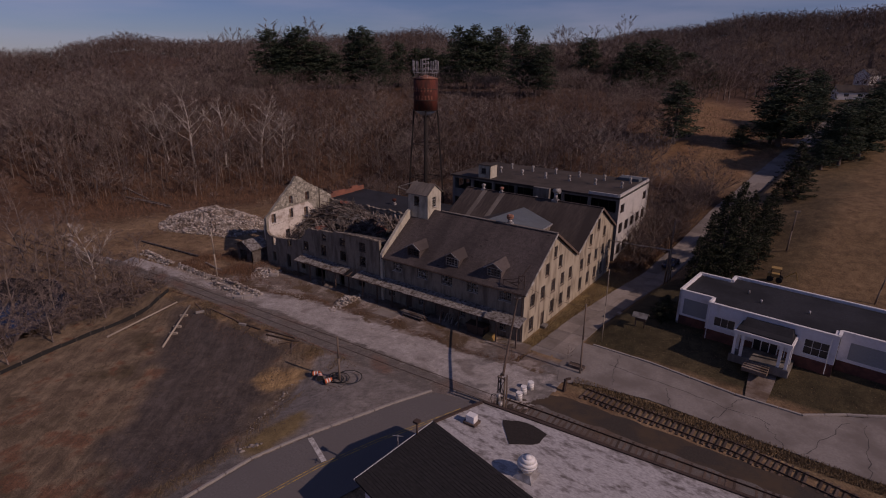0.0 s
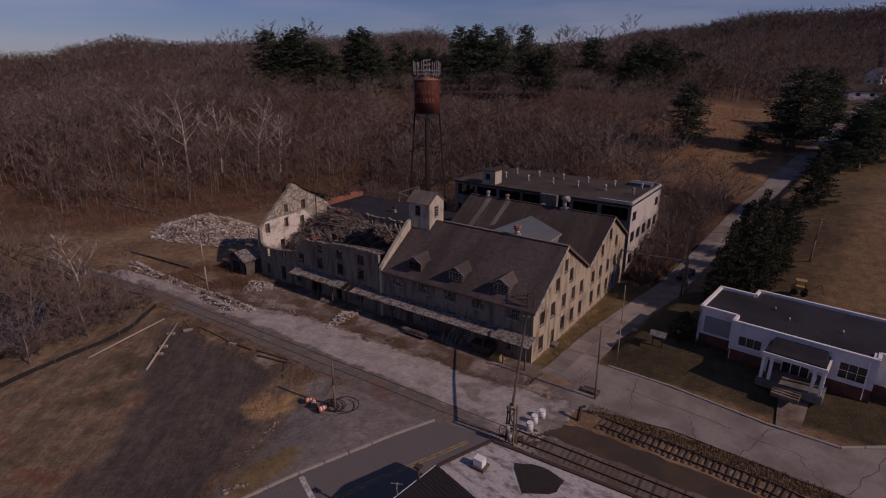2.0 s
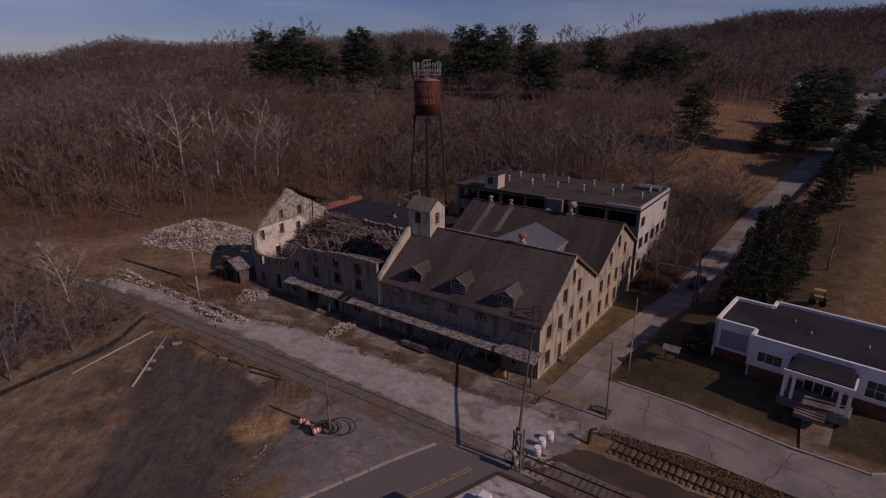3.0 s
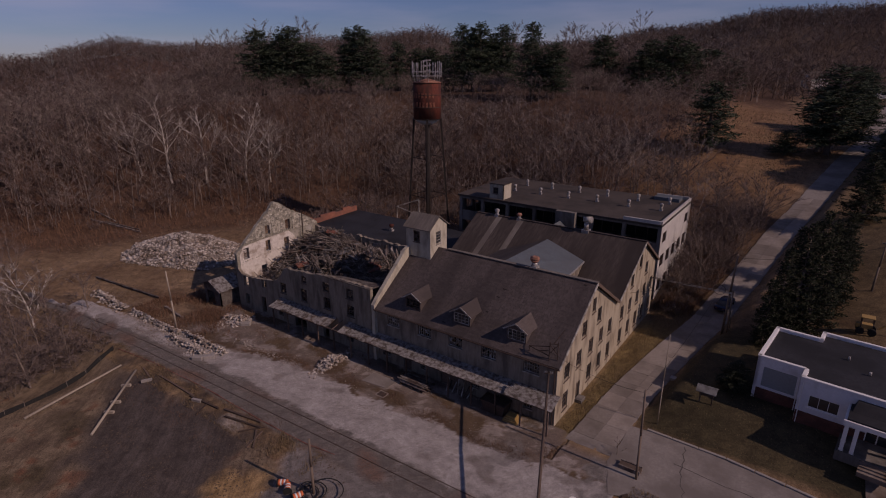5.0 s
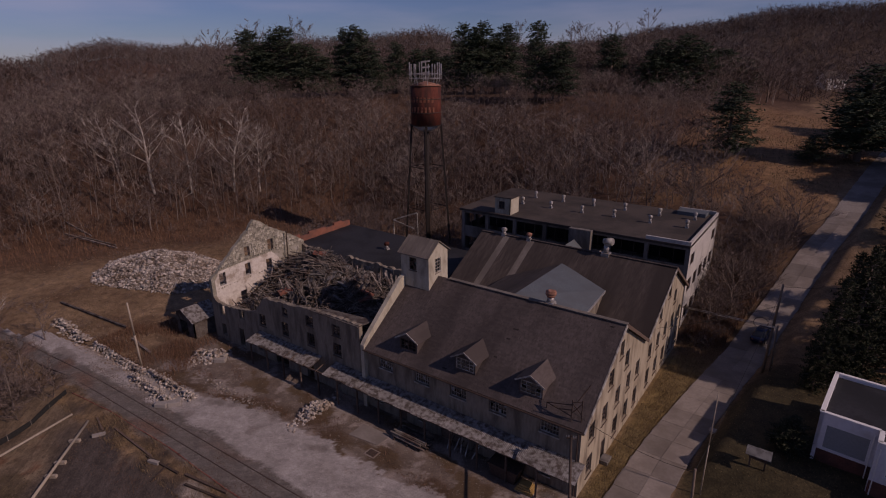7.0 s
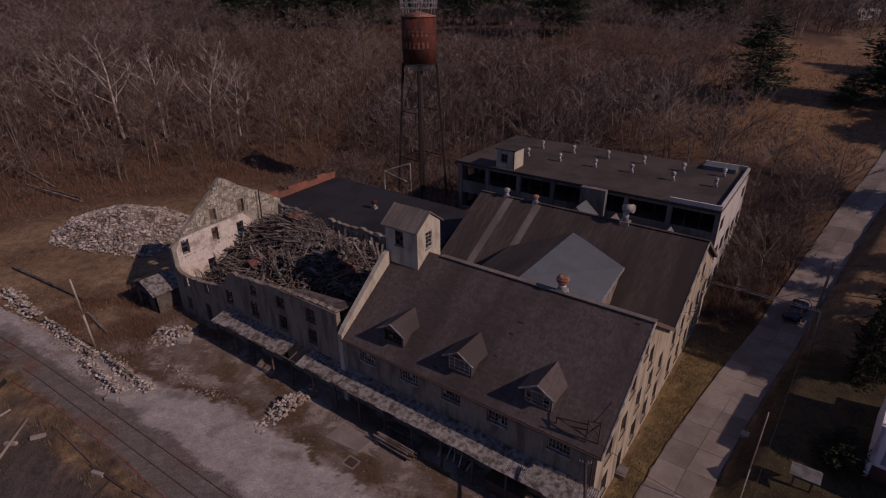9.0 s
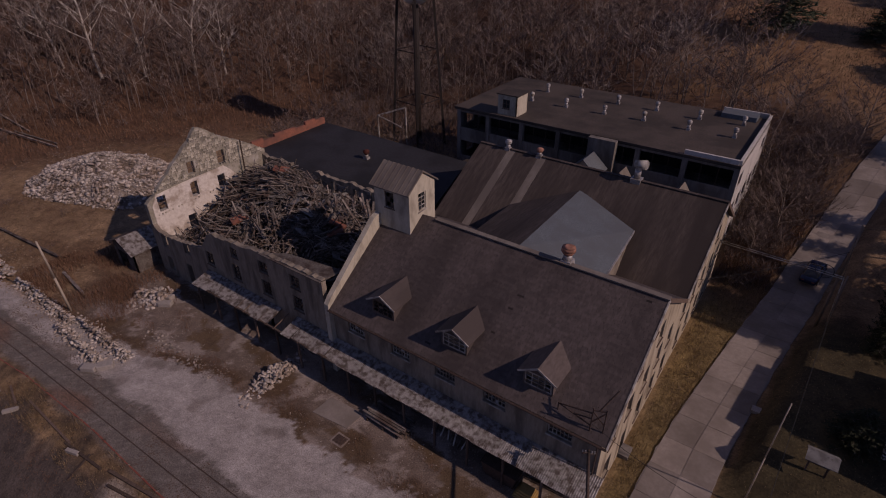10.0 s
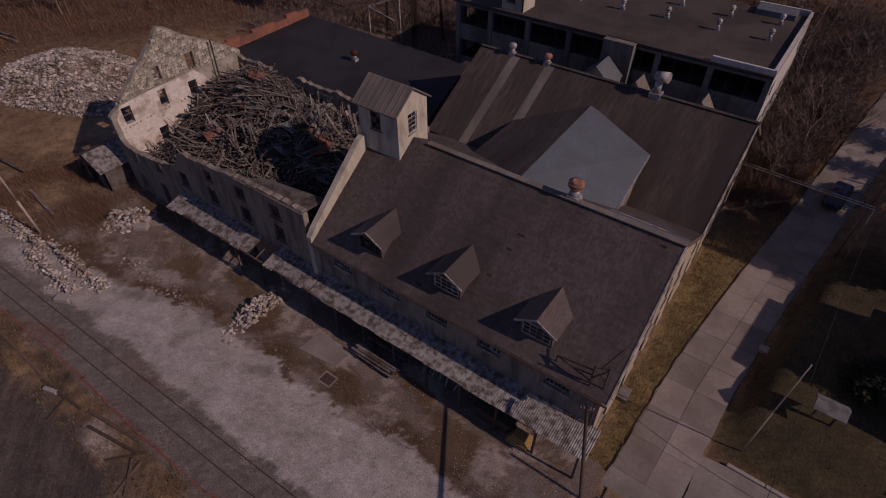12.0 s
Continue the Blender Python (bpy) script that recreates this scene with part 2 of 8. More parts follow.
def box(bm, x0, x1, y0, y1, z0, z1):
    hexa(bm, [(x0, y0, z0), (x1, y0, z0), (x1, y1, z0), (x0, y1, z0), (x0, y0, z1), (x1, y0, z1), (x1, y1, z1), (x0, y1, z1)])


def boxed(*dims):
    bm = bmesh.new()
    box(bm, *dims)
    return bm


def beam(bm, a, b, w, h):
    a, b = Vector(a), Vector(b)
    d = (b - a).normalized()
    s = d.cross(Vector((0, 0, 1)))
    s = s.normalized() if s.length > 1e-3 else Vector((1, 0, 0))
    u = s.cross(d).normalized()
    s, u = s * w / 2, u * h / 2
    hexa(bm, [a - s - u, a + s - u, b + s - u, b - s - u, a - s + u, a + s + u, b + s + u, b - s + u])


def tube(bm, a, b, r0, r1, n=8, cap=True):
    a, b = Vector(a), Vector(b)
    d = (b - a).normalized()
    s = d.orthogonal().normalized()
    u = d.cross(s)
    ra = [bm.verts.new(a + (s * math.cos(i * math.tau / n) + u * math.sin(i * math.tau / n)) * r0) for i in range(n)]
    rb = [bm.verts.new(b + (s * math.cos(i * math.tau / n) + u * math.sin(i * math.tau / n)) * r1) for i in range(n)]
    for i in range(n):
        f = bm.faces.new([ra[i], ra[(i + 1) % n], rb[(i + 1) % n], rb[i]])
        f.smooth = n > 6
    if cap:
        bm.faces.new(ra[::-1])
        bm.faces.new(rb)


def hoop_tube(bm, centre, u, v, r, n=24, k=6):
    """A closed hoop of round section r; u and v are its two half axes."""
    c, u, v = Vector(centre), Vector(u), Vector(v)
    w = u.cross(v).normalized()
    loops = []
    for i in range(n):
        q = i * math.tau / n
        out = (u * math.cos(q) + v * math.sin(q))
        o = out.normalized()
        loops.append([bm.verts.new(c + out + (o * math.cos(j * math.tau / k) + w * math.sin(j * math.tau / k)) * r) for j in range(k)])
    for a, b in zip(loops, loops[1:] + loops[:1]):
        for j in range(k):
            bm.faces.new([a[j], b[j], b[(j + 1) % k], a[(j + 1) % k]])
    bmesh.ops.recalc_face_normals(bm, faces=bm.faces[:])


def slab(bm, pts, thick):
    """A plate on a planar outline (counter-clockwise from above), thick downwards."""
    top = [bm.verts.new(p) for p in pts]
    low = [bm.verts.new((p[0], p[1], p[2] - thick)) for p in pts]
    bm.faces.new(top)
    bm.faces.new(low[::-1])
    for i in range(len(pts)):
        j = (i + 1) % len(pts)
        bm.faces.new([top[j], top[i], low[i], low[j]])


def wall(bm, origin, along, outward, profile, openings, thick, z0=0.0, top_bits=None):
    """A wall from origin along a unit vector; profile: (u, z) of its top; openings: (u0, u1, z0, z1) go through it; it grows inwards."""
    o, al, ow = Vector(origin), Vector(along), Vector(outward)
    us = sorted({round(u, 4) for u, _ in profile} | {round(e, 4) for op in openings for e in op[:2]})

    def top(u):
        for (a, za), (b, zb) in zip(profile, profile[1:]):
            if a - 1e-6 <= u <= b + 1e-6:
                return za + (zb - za) * (u - a) / (b - a)
        return profile[-1][1]

    def cell(u0, u1, a0, a1, b0, b1):
        def c(u, z, d):
            return o + al * u - ow * d + Vector((0, 0, z))
        pts = [c(u0, a0, 0), c(u1, a1, 0), c(u1, a1, thick), c(u0, a0, thick), c(u0, b0, 0), c(u1, b1, 0), c(u1, b1, thick), c(u0, b0, thick)]
        if al.cross(ow).z > 0:
            pts = [pts[i] for i in (1, 0, 3, 2, 5, 4, 7, 6)]
        hexa(bm, pts)
    levels = sorted({op[2] for op in openings} | {op[3] for op in openings})

    def column(u0, u1, za, b0, b1):
        for lv in levels:
            if za + 1e-4 < lv < min(b0, b1) - 0.02:
                cell(u0, u1, za, za, lv, lv)
                za = lv
        cell(u0, u1, za, za, b0, b1)
    for u0, u1 in zip(us, us[1:]):
        mid = (u0 + u1) / 2
        cuts = sorted((op[2], op[3]) for op in openings if op[0] - 1e-6 <= mid <= op[1] + 1e-6)
        z = z0
        t0, t1 = top(u0), top(u1)
        for a, b in cuts:
            if a > z + 1e-6:
                column(u0, u1, z, min(a, t0), min(a, t1))
            z = b
        if min(t0, t1) > z:
            column(u0, u1, z, t0, t1)
    bmesh.ops.remove_doubles(bm, verts=bm.verts[:], dist=1e-4)


def window(parent, origin, along, outward, op, cols=2, rows=3, deep=0.22, frame_mat=None, broken=0.0, sill=True, rnd=random.Random(5), lit=None):
    """A sash window in an opening: frame with glazing bars as the part, each pane under it."""
    o, al, ow = Vector(origin), Vector(along), Vector(outward)
    u0, u1, z0, z1 = op
    frame_mat = frame_mat or M["trim"]

    def at(u, z, d):
        return o + al * u - ow * d + Vector((0, 0, z))
    bm = bmesh.new()
    w = 0.07

    def bar(ua, ub, za, zb, d0, d1):
        pts = [at(ua, za, d0), at(ub, za, d0), at(ub, za, d1), at(ua, za, d1), at(ua, zb, d0), at(ub, zb, d0), at(ub, zb, d1), at(ua, zb, d1)]
        if al.cross(ow).z > 0:
            pts = [pts[i] for i in (1, 0, 3, 2, 5, 4, 7, 6)]
        hexa(bm, pts)
    iu, iz = (u1 - u0 - 2 * w) / cols, (z1 - z0 - 2 * w) / rows
    panes = [(u0 + w + i * iu + 0.02, u0 + w + (i + 1) * iu - 0.02, z0 + w + k * iz + 0.018, z0 + w + (k + 1) * iz - 0.018) for i in range(cols) for k in range(rows)]
    wall(bm, o - ow * (deep - 0.05), al, ow, [(u0, z1), (u1, z1)], panes, 0.1, z0)
    fr = part("window", bm, frame_mat, parent)
    if sill:
        bm = bmesh.new()
        bar(u0 - 0.08, u1 + 0.08, z0 - 0.1, z0 - 0.003, -0.08, deep)
        part("sill", bm, frame_mat, fr)
    for i in range(cols):
        for k in range(rows):
            if rnd.random() < broken:
                continue
            pb = bmesh.new()
            a, b = u0 + w + i * iu + 0.02, u0 + w + (i + 1) * iu - 0.02
            c, d = z0 + w + k * iz + 0.018, z0 + w + (k + 1) * iz - 0.018
            t = rnd.uniform(-0.006, 0.006)
            vs = [pb.verts.new(at(a, c, deep + t)), pb.verts.new(at(b, c, deep - t)), pb.verts.new(at(b, d, deep + t)), pb.verts.new(at(a, d, deep - t))]
            pb.faces.new(vs if al.cross(ow).z < 0 else vs[::-1])
            pn = part("pane", pb, M["board"] if lit and rnd.random() < lit else M["glass"], fr)
    return fr


# ---------------------------------------------------------------- the lie of the land
def smooth(a, b, v):
    t = min(1.0, max(0.0, (v - a) / (b - a)))
    return t * t * (3 - 2 * t)


ROAD = [(4.0, -2), (4.2, 0), (4.7, 10), (5.8, 20), (6.9, 28), (8.0, 35), (9.0, 42), (10.0, 48.5), (13.3, 66), (15.6, 76), (18.2, 90), (20.2, 104), (24.2, 128), (26.2, 146), (31, 200), (33, 218)]


def road_x(y):
    """Middle of the side road, which bends as it climbs."""
    for (xa, ya), (xb, yb) in zip(ROAD, ROAD[1:]):
        if y < yb:
            return xa + (xb - xa) * max(0.0, y - ya) / (yb - ya)
    return ROAD[-1][0]


# skyline of the far hills: bearing from the lane, degrees clockwise from +y, and the height of the bare ridge
RIDGE = [(-180, 30), (-110, 30), (-85, 26), (-72, 27.5), (-69.5, 27.5), (-67, 34), (-63.6, 40), (-61.5, 38), (-60, 36.5), (-57, 37), (-45, 42), (-40, 45.5), (-35.8, 48.5), (-33.5, 38), (-23.5, 38), (-20, 40), (-16, 46.5), (-11.4, 50.5), (-8, 56.5), (-3.5, 57), (1.2, 59), (15, 62), (60, 50), (180, 30)]


def ridge(b):
    for (p, h), (q, k) in zip(RIDGE, RIDGE[1:]):
        if b <= q:
            return h + (k - h) * (b - p) / (q - p)
    return 30


CLIMB = [(-900, 0), (36, 0), (50, 2.2), (67, 7.0), (87, 11), (110, 14.2), (150, 17.5), (218, 21), (300, 24), (1900, 30)]


def climb(y):
    """Height of the side road as it climbs the hill."""
    for (ya, za), (yb, zb) in zip(CLIMB, CLIMB[1:]):
        if y < yb:
            return za + (zb - za) * (y - ya) / (yb - ya)
    return 30


def land(x, y):
    q = max(y - 64, (-(x + 118) * 0.84 + y * 0.5))
    near = (25 * smooth(0, 66, q) + 4 * smooth(66, 160, q)) * (1 - 0.62 * smooth(-140, -225, x) * smooth(150, 40, y))
    east = climb(y)
    west = near
    k = smooth(-62, 8, x)
    z = west * (1 - k) + east * k
    mid = road_x(y) - 0.4
    z += smooth(2.7, 4.8, x - mid) * 1.75 * smooth(5.5, 12, y) + smooth(4, 22, x - mid) * 0.1 * min(max(y - 12, 0), 50) * (1 - 0.8 * smooth(45, 85, y))
    away = math.hypot(x - 24, y + 54)
    if away > 300:
        z += (ridge(math.degrees(math.atan2(x - 24, y + 54))) + 3 * noise.noise((x * 0.012, y * 0.012, 3)) - z) * smooth(300, 470, away)
    dip = smooth(-17.5, -27, y) * smooth(-9, -22, x)
    z -= 1.6 * dip
    z -= 2.2 * smooth(-58, -66, x) * smooth(-14, -22, y) * smooth(-130, -95, x)
    return z

# ---------------------------------------------------------------- ground sheet
def spread(lo, hi, a, b, step, grow):
    inner = list(np.arange(a, b + 1e-6, step))
    left, s, v = [], step, a
    while v > lo:
        s *= grow
        v -= s
        left.append(v)
    right, s, v = [], step, b
    while v < hi:
        s *= grow
        v += s
        right.append(v)
    return left[::-1] + inner + right


def mixc(a, b, t):
    return tuple(p + (q - p) * t for p, q in zip(a, b))


def soil(x, y):
    """Bare earth, dry grass, lawn or leaf litter, by the lie of the plot."""
    rx = road_x(y)
    n = noise.noise((x * 0.12, y * 0.12, 0)) * 0.6 + noise.noise((x * 0.5, y * 0.5, 5)) * 0.4
    q = max(y - 64, (-(x + 118) * 0.84 + y * 0.5)) + 5 * n
    c = mixc((0.13, 0.08, 0.045), (0.265, 0.18, 0.105), 0.5 + 1.2 * n)                       # rough brown grass
    c = mixc(c, (0.105, 0.083, 0.067), smooth(-10, -4, -abs(y + 5) + 1 + 3 * n) * smooth(-62, -50, x) * smooth(4, 0, x) * 0.7)
    c = mixc(c, mixc((0.075, 0.04, 0.025), (0.125, 0.07, 0.042), 0.5 + n), 0.85 * smooth(-18, -6, q) * smooth(6, -30, x))
    lot = smooth(-18.5, -20.5, y + 1.5 * n) * smooth(-11, -13, x) * smooth(-60, -55, x)
    dirt = mixc((0.080, 0.064, 0.053), (0.20, 0.13, 0.075), smooth(-0.10, 0.32, n + 0.55 * smooth(-33, -48, y) + 0.35 * smooth(-34, -50, x)))
    c = mixc(c, dirt, lot)
    c = mixc(c, mixc((0.23, 0.16, 0.062), (0.14, 0.105, 0.05), 0.5 + n), smooth(-0.5, 0.5, x) * smooth(-1.4, -1.9, x - rx) * smooth(36, 28, y + 4 * n) * smooth(-2, 0, y))
    c = mixc(c, mixc((0.06, 0.034, 0.02), (0.11, 0.066, 0.036), 0.5 + n), smooth(-0.5, 0.5, x) * smooth(-1.4, -1.9, x - rx) * smooth(28, 36, y + 4 * n) * smooth(85, 70, y))
    lawn = smooth(2.35, 2.75, x - rx + 0.5 * n) * smooth(4.8, 5.6, y) * smooth(34, 27, y + 4 * n)
    c = mixc(c, mixc((0.04, 0.033, 0.016), (0.075, 0.057, 0.029), 0.45 + n), lawn)
    c = mixc(c, mixc((0.095, 0.068, 0.036), (0.155, 0.106, 0.054), 0.5 + n), smooth(18, 24, x + 6 * n) * smooth(27, 34, y) * smooth(60, 20, x - (y - 30) * 0.3 - 22))
    c = mixc(c, mixc((0.145, 0.094, 0.048), (0.19, 0.123, 0.064), 0.5 + n), smooth(26, 31, x - (y - 30) * 0.12 + 3 * n) * smooth(16, 28, y))
    c = mixc(c, mixc((0.068, 0.036, 0.022), (0.105, 0.062, 0.04), 0.5 + n), smooth(-2, 6, q) * smooth(12, -6, x + 4 * n))
    c = mixc(c, mixc((0.13, 0.088, 0.048), (0.24, 0.17, 0.095), 0.5 + 1.2 * n), smooth(8.5, 10, x) * smooth(-7.6, -6.6, y + 0.8 * n) * smooth(-2.5, -3.5, y))
    mead = smooth(-26, -12, x + 5 * n) * smooth(74, 86, y + 8 * n) * smooth(-3.2, -4.8, x - rx) * smooth(195, 170, y)
    c = mixc(c, mixc((0.16, 0.085, 0.042), (0.24, 0.148, 0.078), 0.55 + n), mead)
    c = mixc(c, (0.09, 0.062, 0.043), smooth(240, 290, y))
    return c


def ground_material(name="earth and grass", lo=(0.5, 0.47, 0.45, 1), hi=(1.5, 1.5, 1.5, 1), fine=5.5):
    m = mat(name, (0.55, 0.55, 0.55), (1.5, 1.5, 1.5), None, fine, bump=0.8)
    n, l = m.node_tree.nodes, m.node_tree.links
    bs = n["Principled BSDF"]
    old = bs.inputs["Base Color"].links[0].from_socket
    at = n.new("ShaderNodeAttribute")
    at.attribute_name = "soil"
    mul = n.new("ShaderNodeMixRGB")
    mul.blend_type = "MULTIPLY"
    mul.inputs["Fac"].default_value = 1
    l.new(at.outputs["Color"], mul.inputs["Color1"])
    g = n.new("ShaderNodeTexNoise")
    g.inputs["Scale"].default_value, g.inputs["Detail"].default_value, g.inputs["Roughness"].default_value = 0.7, 10, 0.75
    co = n["Texture Coordinate"]
    l.new(co.outputs["Object"], g.inputs["Vector"])
    r = n.new("ShaderNodeValToRGB")
    r.color_ramp.elements[0].position, r.color_ramp.elements[1].position = 0.3, 0.7
    r.color_ramp.elements[0].color, r.color_ramp.elements[1].color = lo, hi
    l.new(g.outputs["Fac"], r.inputs["Fac"])
    l.new(r.outputs["Color"], mul.inputs["Color2"])
    mul2 = n.new("ShaderNodeMixRGB")
    mul2.blend_type = "MULTIPLY"
    mul2.inputs["Fac"].default_value = 0.8
    l.new(mul.outputs["Color"], mul2.inputs["Color1"])
    l.new(old, mul2.inputs["Color2"])
    l.new(mul2.outputs["Color"], bs.inputs["Base Color"])
    return m


gx = spread(-1600, 1600, -100, 48, 0.8, 1.045)
gy = spread(-900, 1900, -62, 72, 0.8, 1.04)
verts, cols = [], []
for y in gy:
    for x in gx:
        bumpy = 0.10 * noise.noise((x * 0.45, y * 0.45, 9)) - 0.11
        verts.append((x, y, land(x, y) + bumpy))
        cols.append((*soil(x, y), 1.0))
nx = len(gx)
faces = [(j * nx + i, j * nx + i + 1, (j + 1) * nx + i + 1, (j + 1) * nx + i) for j in range(len(gy) - 1) for i in range(nx - 1)]
gm = mesh_of("ground", verts, faces, ground_material(), True)
ca = gm.color_attributes.new("soil", "FLOAT_COLOR", "POINT")
ca.data.foreach_set("color", np.array(cols, dtype=np.float32).ravel())
tagged(new("ground", gm), "brown winter ground with dry grass and leaf litter", "ground", kind="structure")


def lay(name, material, outline, lift, label, category, step=1.0, ragged=0.0, kind="structure", seed=3):
    """A thin sheet on the ground inside an outline, draped, with an uneven edge."""
    pts = [Vector((*p, 0)) for p in outline]
    edge = []
    for a, b in zip(pts, pts[1:] + pts[:1]):
        k = max(1, int((b - a).length / (0.6 if ragged else 3.0)))
        side = (b - a).normalized().cross(Vector((0, 0, 1)))
        for i in range(k):
            p = a.lerp(b, i / k)
            w = ragged * (noise.noise((p.x * 0.55, p.y * 0.55, seed)) + 0.6 * noise.noise((p.x * 1.9, p.y * 1.9, seed)))
            edge.append(p + side * w)
    bm = bmesh.new()
    f = bm.faces.new([bm.verts.new(p) for p in edge])
    if f.normal.z < 0 or sum(a.x * b.y - b.x * a.y for a, b in zip(edge, edge[1:] + edge[:1])) < 0:
        f.normal_flip()
    xs = [p.x for p in edge]
    ys = [p.y for p in edge]
    for axis, lo, hi in ((0, min(xs), max(xs)), (1, min(ys), max(ys))):
        v = math.ceil(lo / step) * step
        while v < hi:
            co, no = ((v, 0, 0), (1, 0, 0)) if axis == 0 else ((0, v, 0), (0, 1, 0))
            bmesh.ops.bisect_plane(bm, geom=bm.verts[:] + bm.edges[:] + bm.faces[:], plane_co=co, plane_no=no)
            v += step
    for v in bm.verts:
        v.co.z = land(v.co.x, v.co.y) + lift
    top = bm.faces[:]
    ext = bmesh.ops.extrude_face_region(bm, geom=top)
    for v in [g for g in ext["geom"] if isinstance(g, bmesh.types.BMVert)]:
        v.co.z += 0.05
    return tagged(link(name, bm, material, label), category=category, kind=kind)


# yards, roads and tracks
GROUND_MAT = ground_material("dusty yard ground", (0.68, 0.67, 0.66, 1), (1.32, 1.32, 1.32, 1), 9.0)


def inside(x, y, poly):
    c = False
    for (xa, ya), (xb, yb) in zip(poly, poly[1:] + poly[:1]):
        if (ya > y) != (yb > y) and x < xa + (xb - xa) * (y - ya) / (yb - ya):
            c = not c
    return c


def nz(x, y, s, seed):
    return noise.noise((x * s, y * s, seed))


CINDERS = [(-50, -18.6), (-27, -18.2), (-20.5, -24.8), (-16.4, -31.5), (-14.5, -38), (-16, -46), (-25, -44), (-28.5, -38.5), (-34.5, -33), (-42, -27.6)]


def off_edge(x, y, poly):
    """Distance from the outline, negative inside it."""
    best = 1e9
    for (xa, ya), (xb, yb) in zip(poly, poly[1:] + poly[:1]):
        ux, uy = xb - xa, yb - ya
        t = max(0.0, min(1.0, ((x - xa) * ux + (y - ya) * uy) / (ux * ux + uy * uy)))
        best = min(best, math.hypot(x - xa - t * ux, y - ya - t * uy))
    return -best if inside(x, y, poly) else best


def yard_soil(x, y):
    """Dusty concrete, ballast, cinders, sand and weeds, each fading into the next."""
    n1, n2, n3 = nz(x, y, 0.33, 1), nz(x, y, 1.1, 2), nz(x, y, 3.3, 3)
    w = 0.9 * n1 + 0.6 * n2 + 0.3 * n3
    k = 1 + 0.16 * n3 + 0.08 * n2
    apron = mixc((0.155, 0.12, 0.098), (0.27, 0.228, 0.2), smooth(0.0, 0.18, n1 + 0.35 * n2 + 0.2 * n3))
    apron = mixc(apron, (0.105, 0.07, 0.042), smooth(0.16, 0.3, nz(x * 0.7, y * 1.5, 0.28, 9) + 0.35 * n2 + 0.2 * n3))
    north = -7.0 - 4.6 * smooth(-26, -56, x) + 1.6 * smooth(-2, 4, x)            # upper edge of the lane
    weeds = math.exp(-((y - north - 0.5 + 0.9 * w) ** 2) / 1.3) * smooth(0.9, -0.1, n1 + 0.5 * n2) * smooth(3, -3, x)
    c = mixc(apron, (0.095, 0.062, 0.038), min(1, weeds))
    lane = mixc((0.30, 0.272, 0.252), (0.36, 0.33, 0.31), 0.5 + n1 + 0.5 * n3)
    lane = mixc(lane, (0.195, 0.168, 0.15), 0.8 * smooth(0.28, 0.4, nz(x, y * 1.6, 0.24, 5) + 0.2 * n2 + 0.1 * n3))
    lane = mixc(lane, (0.25, 0.225, 0.205), smooth(0.012, 0.0, abs(nz(x, y, 0.3, 14) + 0.15 * n3)))
    c = mixc(c, lane, smooth(0.08, -0.08, y - north + 1.3 * w + 0.35 * nz(x, y, 2.2, 31)))
    patch = smooth(-5, 0, x + 1.5 * w) * smooth(0.02, 0.16, nz(x, y, 0.17, 51) + 0.3 * n2 + 0.12 * n3)
    c = mixc(c, mixc((0.135, 0.122, 0.114), (0.18, 0.165, 0.155), 0.5 + n3), 0.85 * patch)
    south = -13.35 - 1.0 * smooth(-30, -58, x) - 1.6 * smooth(-60, -75, x)      # lower edge, by the rails
    bal = mixc((0.115, 0.1, 0.09), (0.185, 0.165, 0.15), 0.5 + 0.6 * n3 + 0.4 * n2)
    bal = mixc(bal, (0.17, 0.095, 0.065), smooth(0.1, 0.5, nz(x * 0.5, y, 0.4, 4)) * 0.7)
    east = smooth(-6, 2, x)
    c = mixc(c, bal, smooth(0.3, -0.3, y - south + 0.7 * w) * (1 - 0.5 * east))
    bank = smooth(-16.9, -17.7, y + 0.7 * w) * smooth(-12, -15, x)
    c = mixc(c, mixc((0.10, 0.07, 0.045), (0.20, 0.135, 0.075), 0.5 + n1 + n2), bank)
    # the dirt lot: dark cinders in the middle, tan and russet earth round it
    lot = smooth(-18.6, -20.0, y + 1.2 * w) * smooth(-13, -15, x + w)
    st = nz((x + y) * 0.5, (x - y) * 0.11, 1.0, 6) * 0.5 + nz((x + y) * 1.4, (x - y) * 0.3, 1.0, 7) * 0.3
    dark = smooth(2.6, -2.2, off_edge(x, y, CINDERS) + 2.6 * n1 + 3.5 * st)
    earth = mixc((0.125, 0.09, 0.06), (0.215, 0.16, 0.105), 0.5 + n1 + st)
    earth = mixc(earth, (0.085, 0.062, 0.035), smooth(0.0, 0.5, nz(x, y, 0.16, 41) + 0.4 * n2 + 0.35 * smooth(-36, -50, y) - 0.2))
    earth = mixc(earth, (0.15, 0.07, 0.04), 0.8 * smooth(0.05, 0.4, n1 + 0.6 * n2 + 0.4 * smooth(-38, -50, y) - 0.25))
    cin = mixc((0.062, 0.049, 0.042), (0.098, 0.08, 0.07), 0.5 + 1.2 * st)
    c = mixc(c, mixc(earth, cin, dark), lot)
    sand = math.exp(-(((x + 20.8) * 0.72 + (y + 24) * 0.45) ** 2) / 12 - (((y + 24) * 0.8 - (x + 20.8) * 0.5) ** 2) / 5.5)
    c = mixc(c, mixc((0.26, 0.165, 0.075), (0.38, 0.25, 0.12), 0.5 + n2), smooth(0.3, 0.75, sand + 0.3 * w))
    spill = math.exp(-((x + 28.5) ** 2) / 5 - ((y + 18.9) ** 2) / 1.2)
    c = mixc(c, (0.33, 0.29, 0.25), smooth(0.3, 0.8, spill + 0.3 * w) * 0.9)
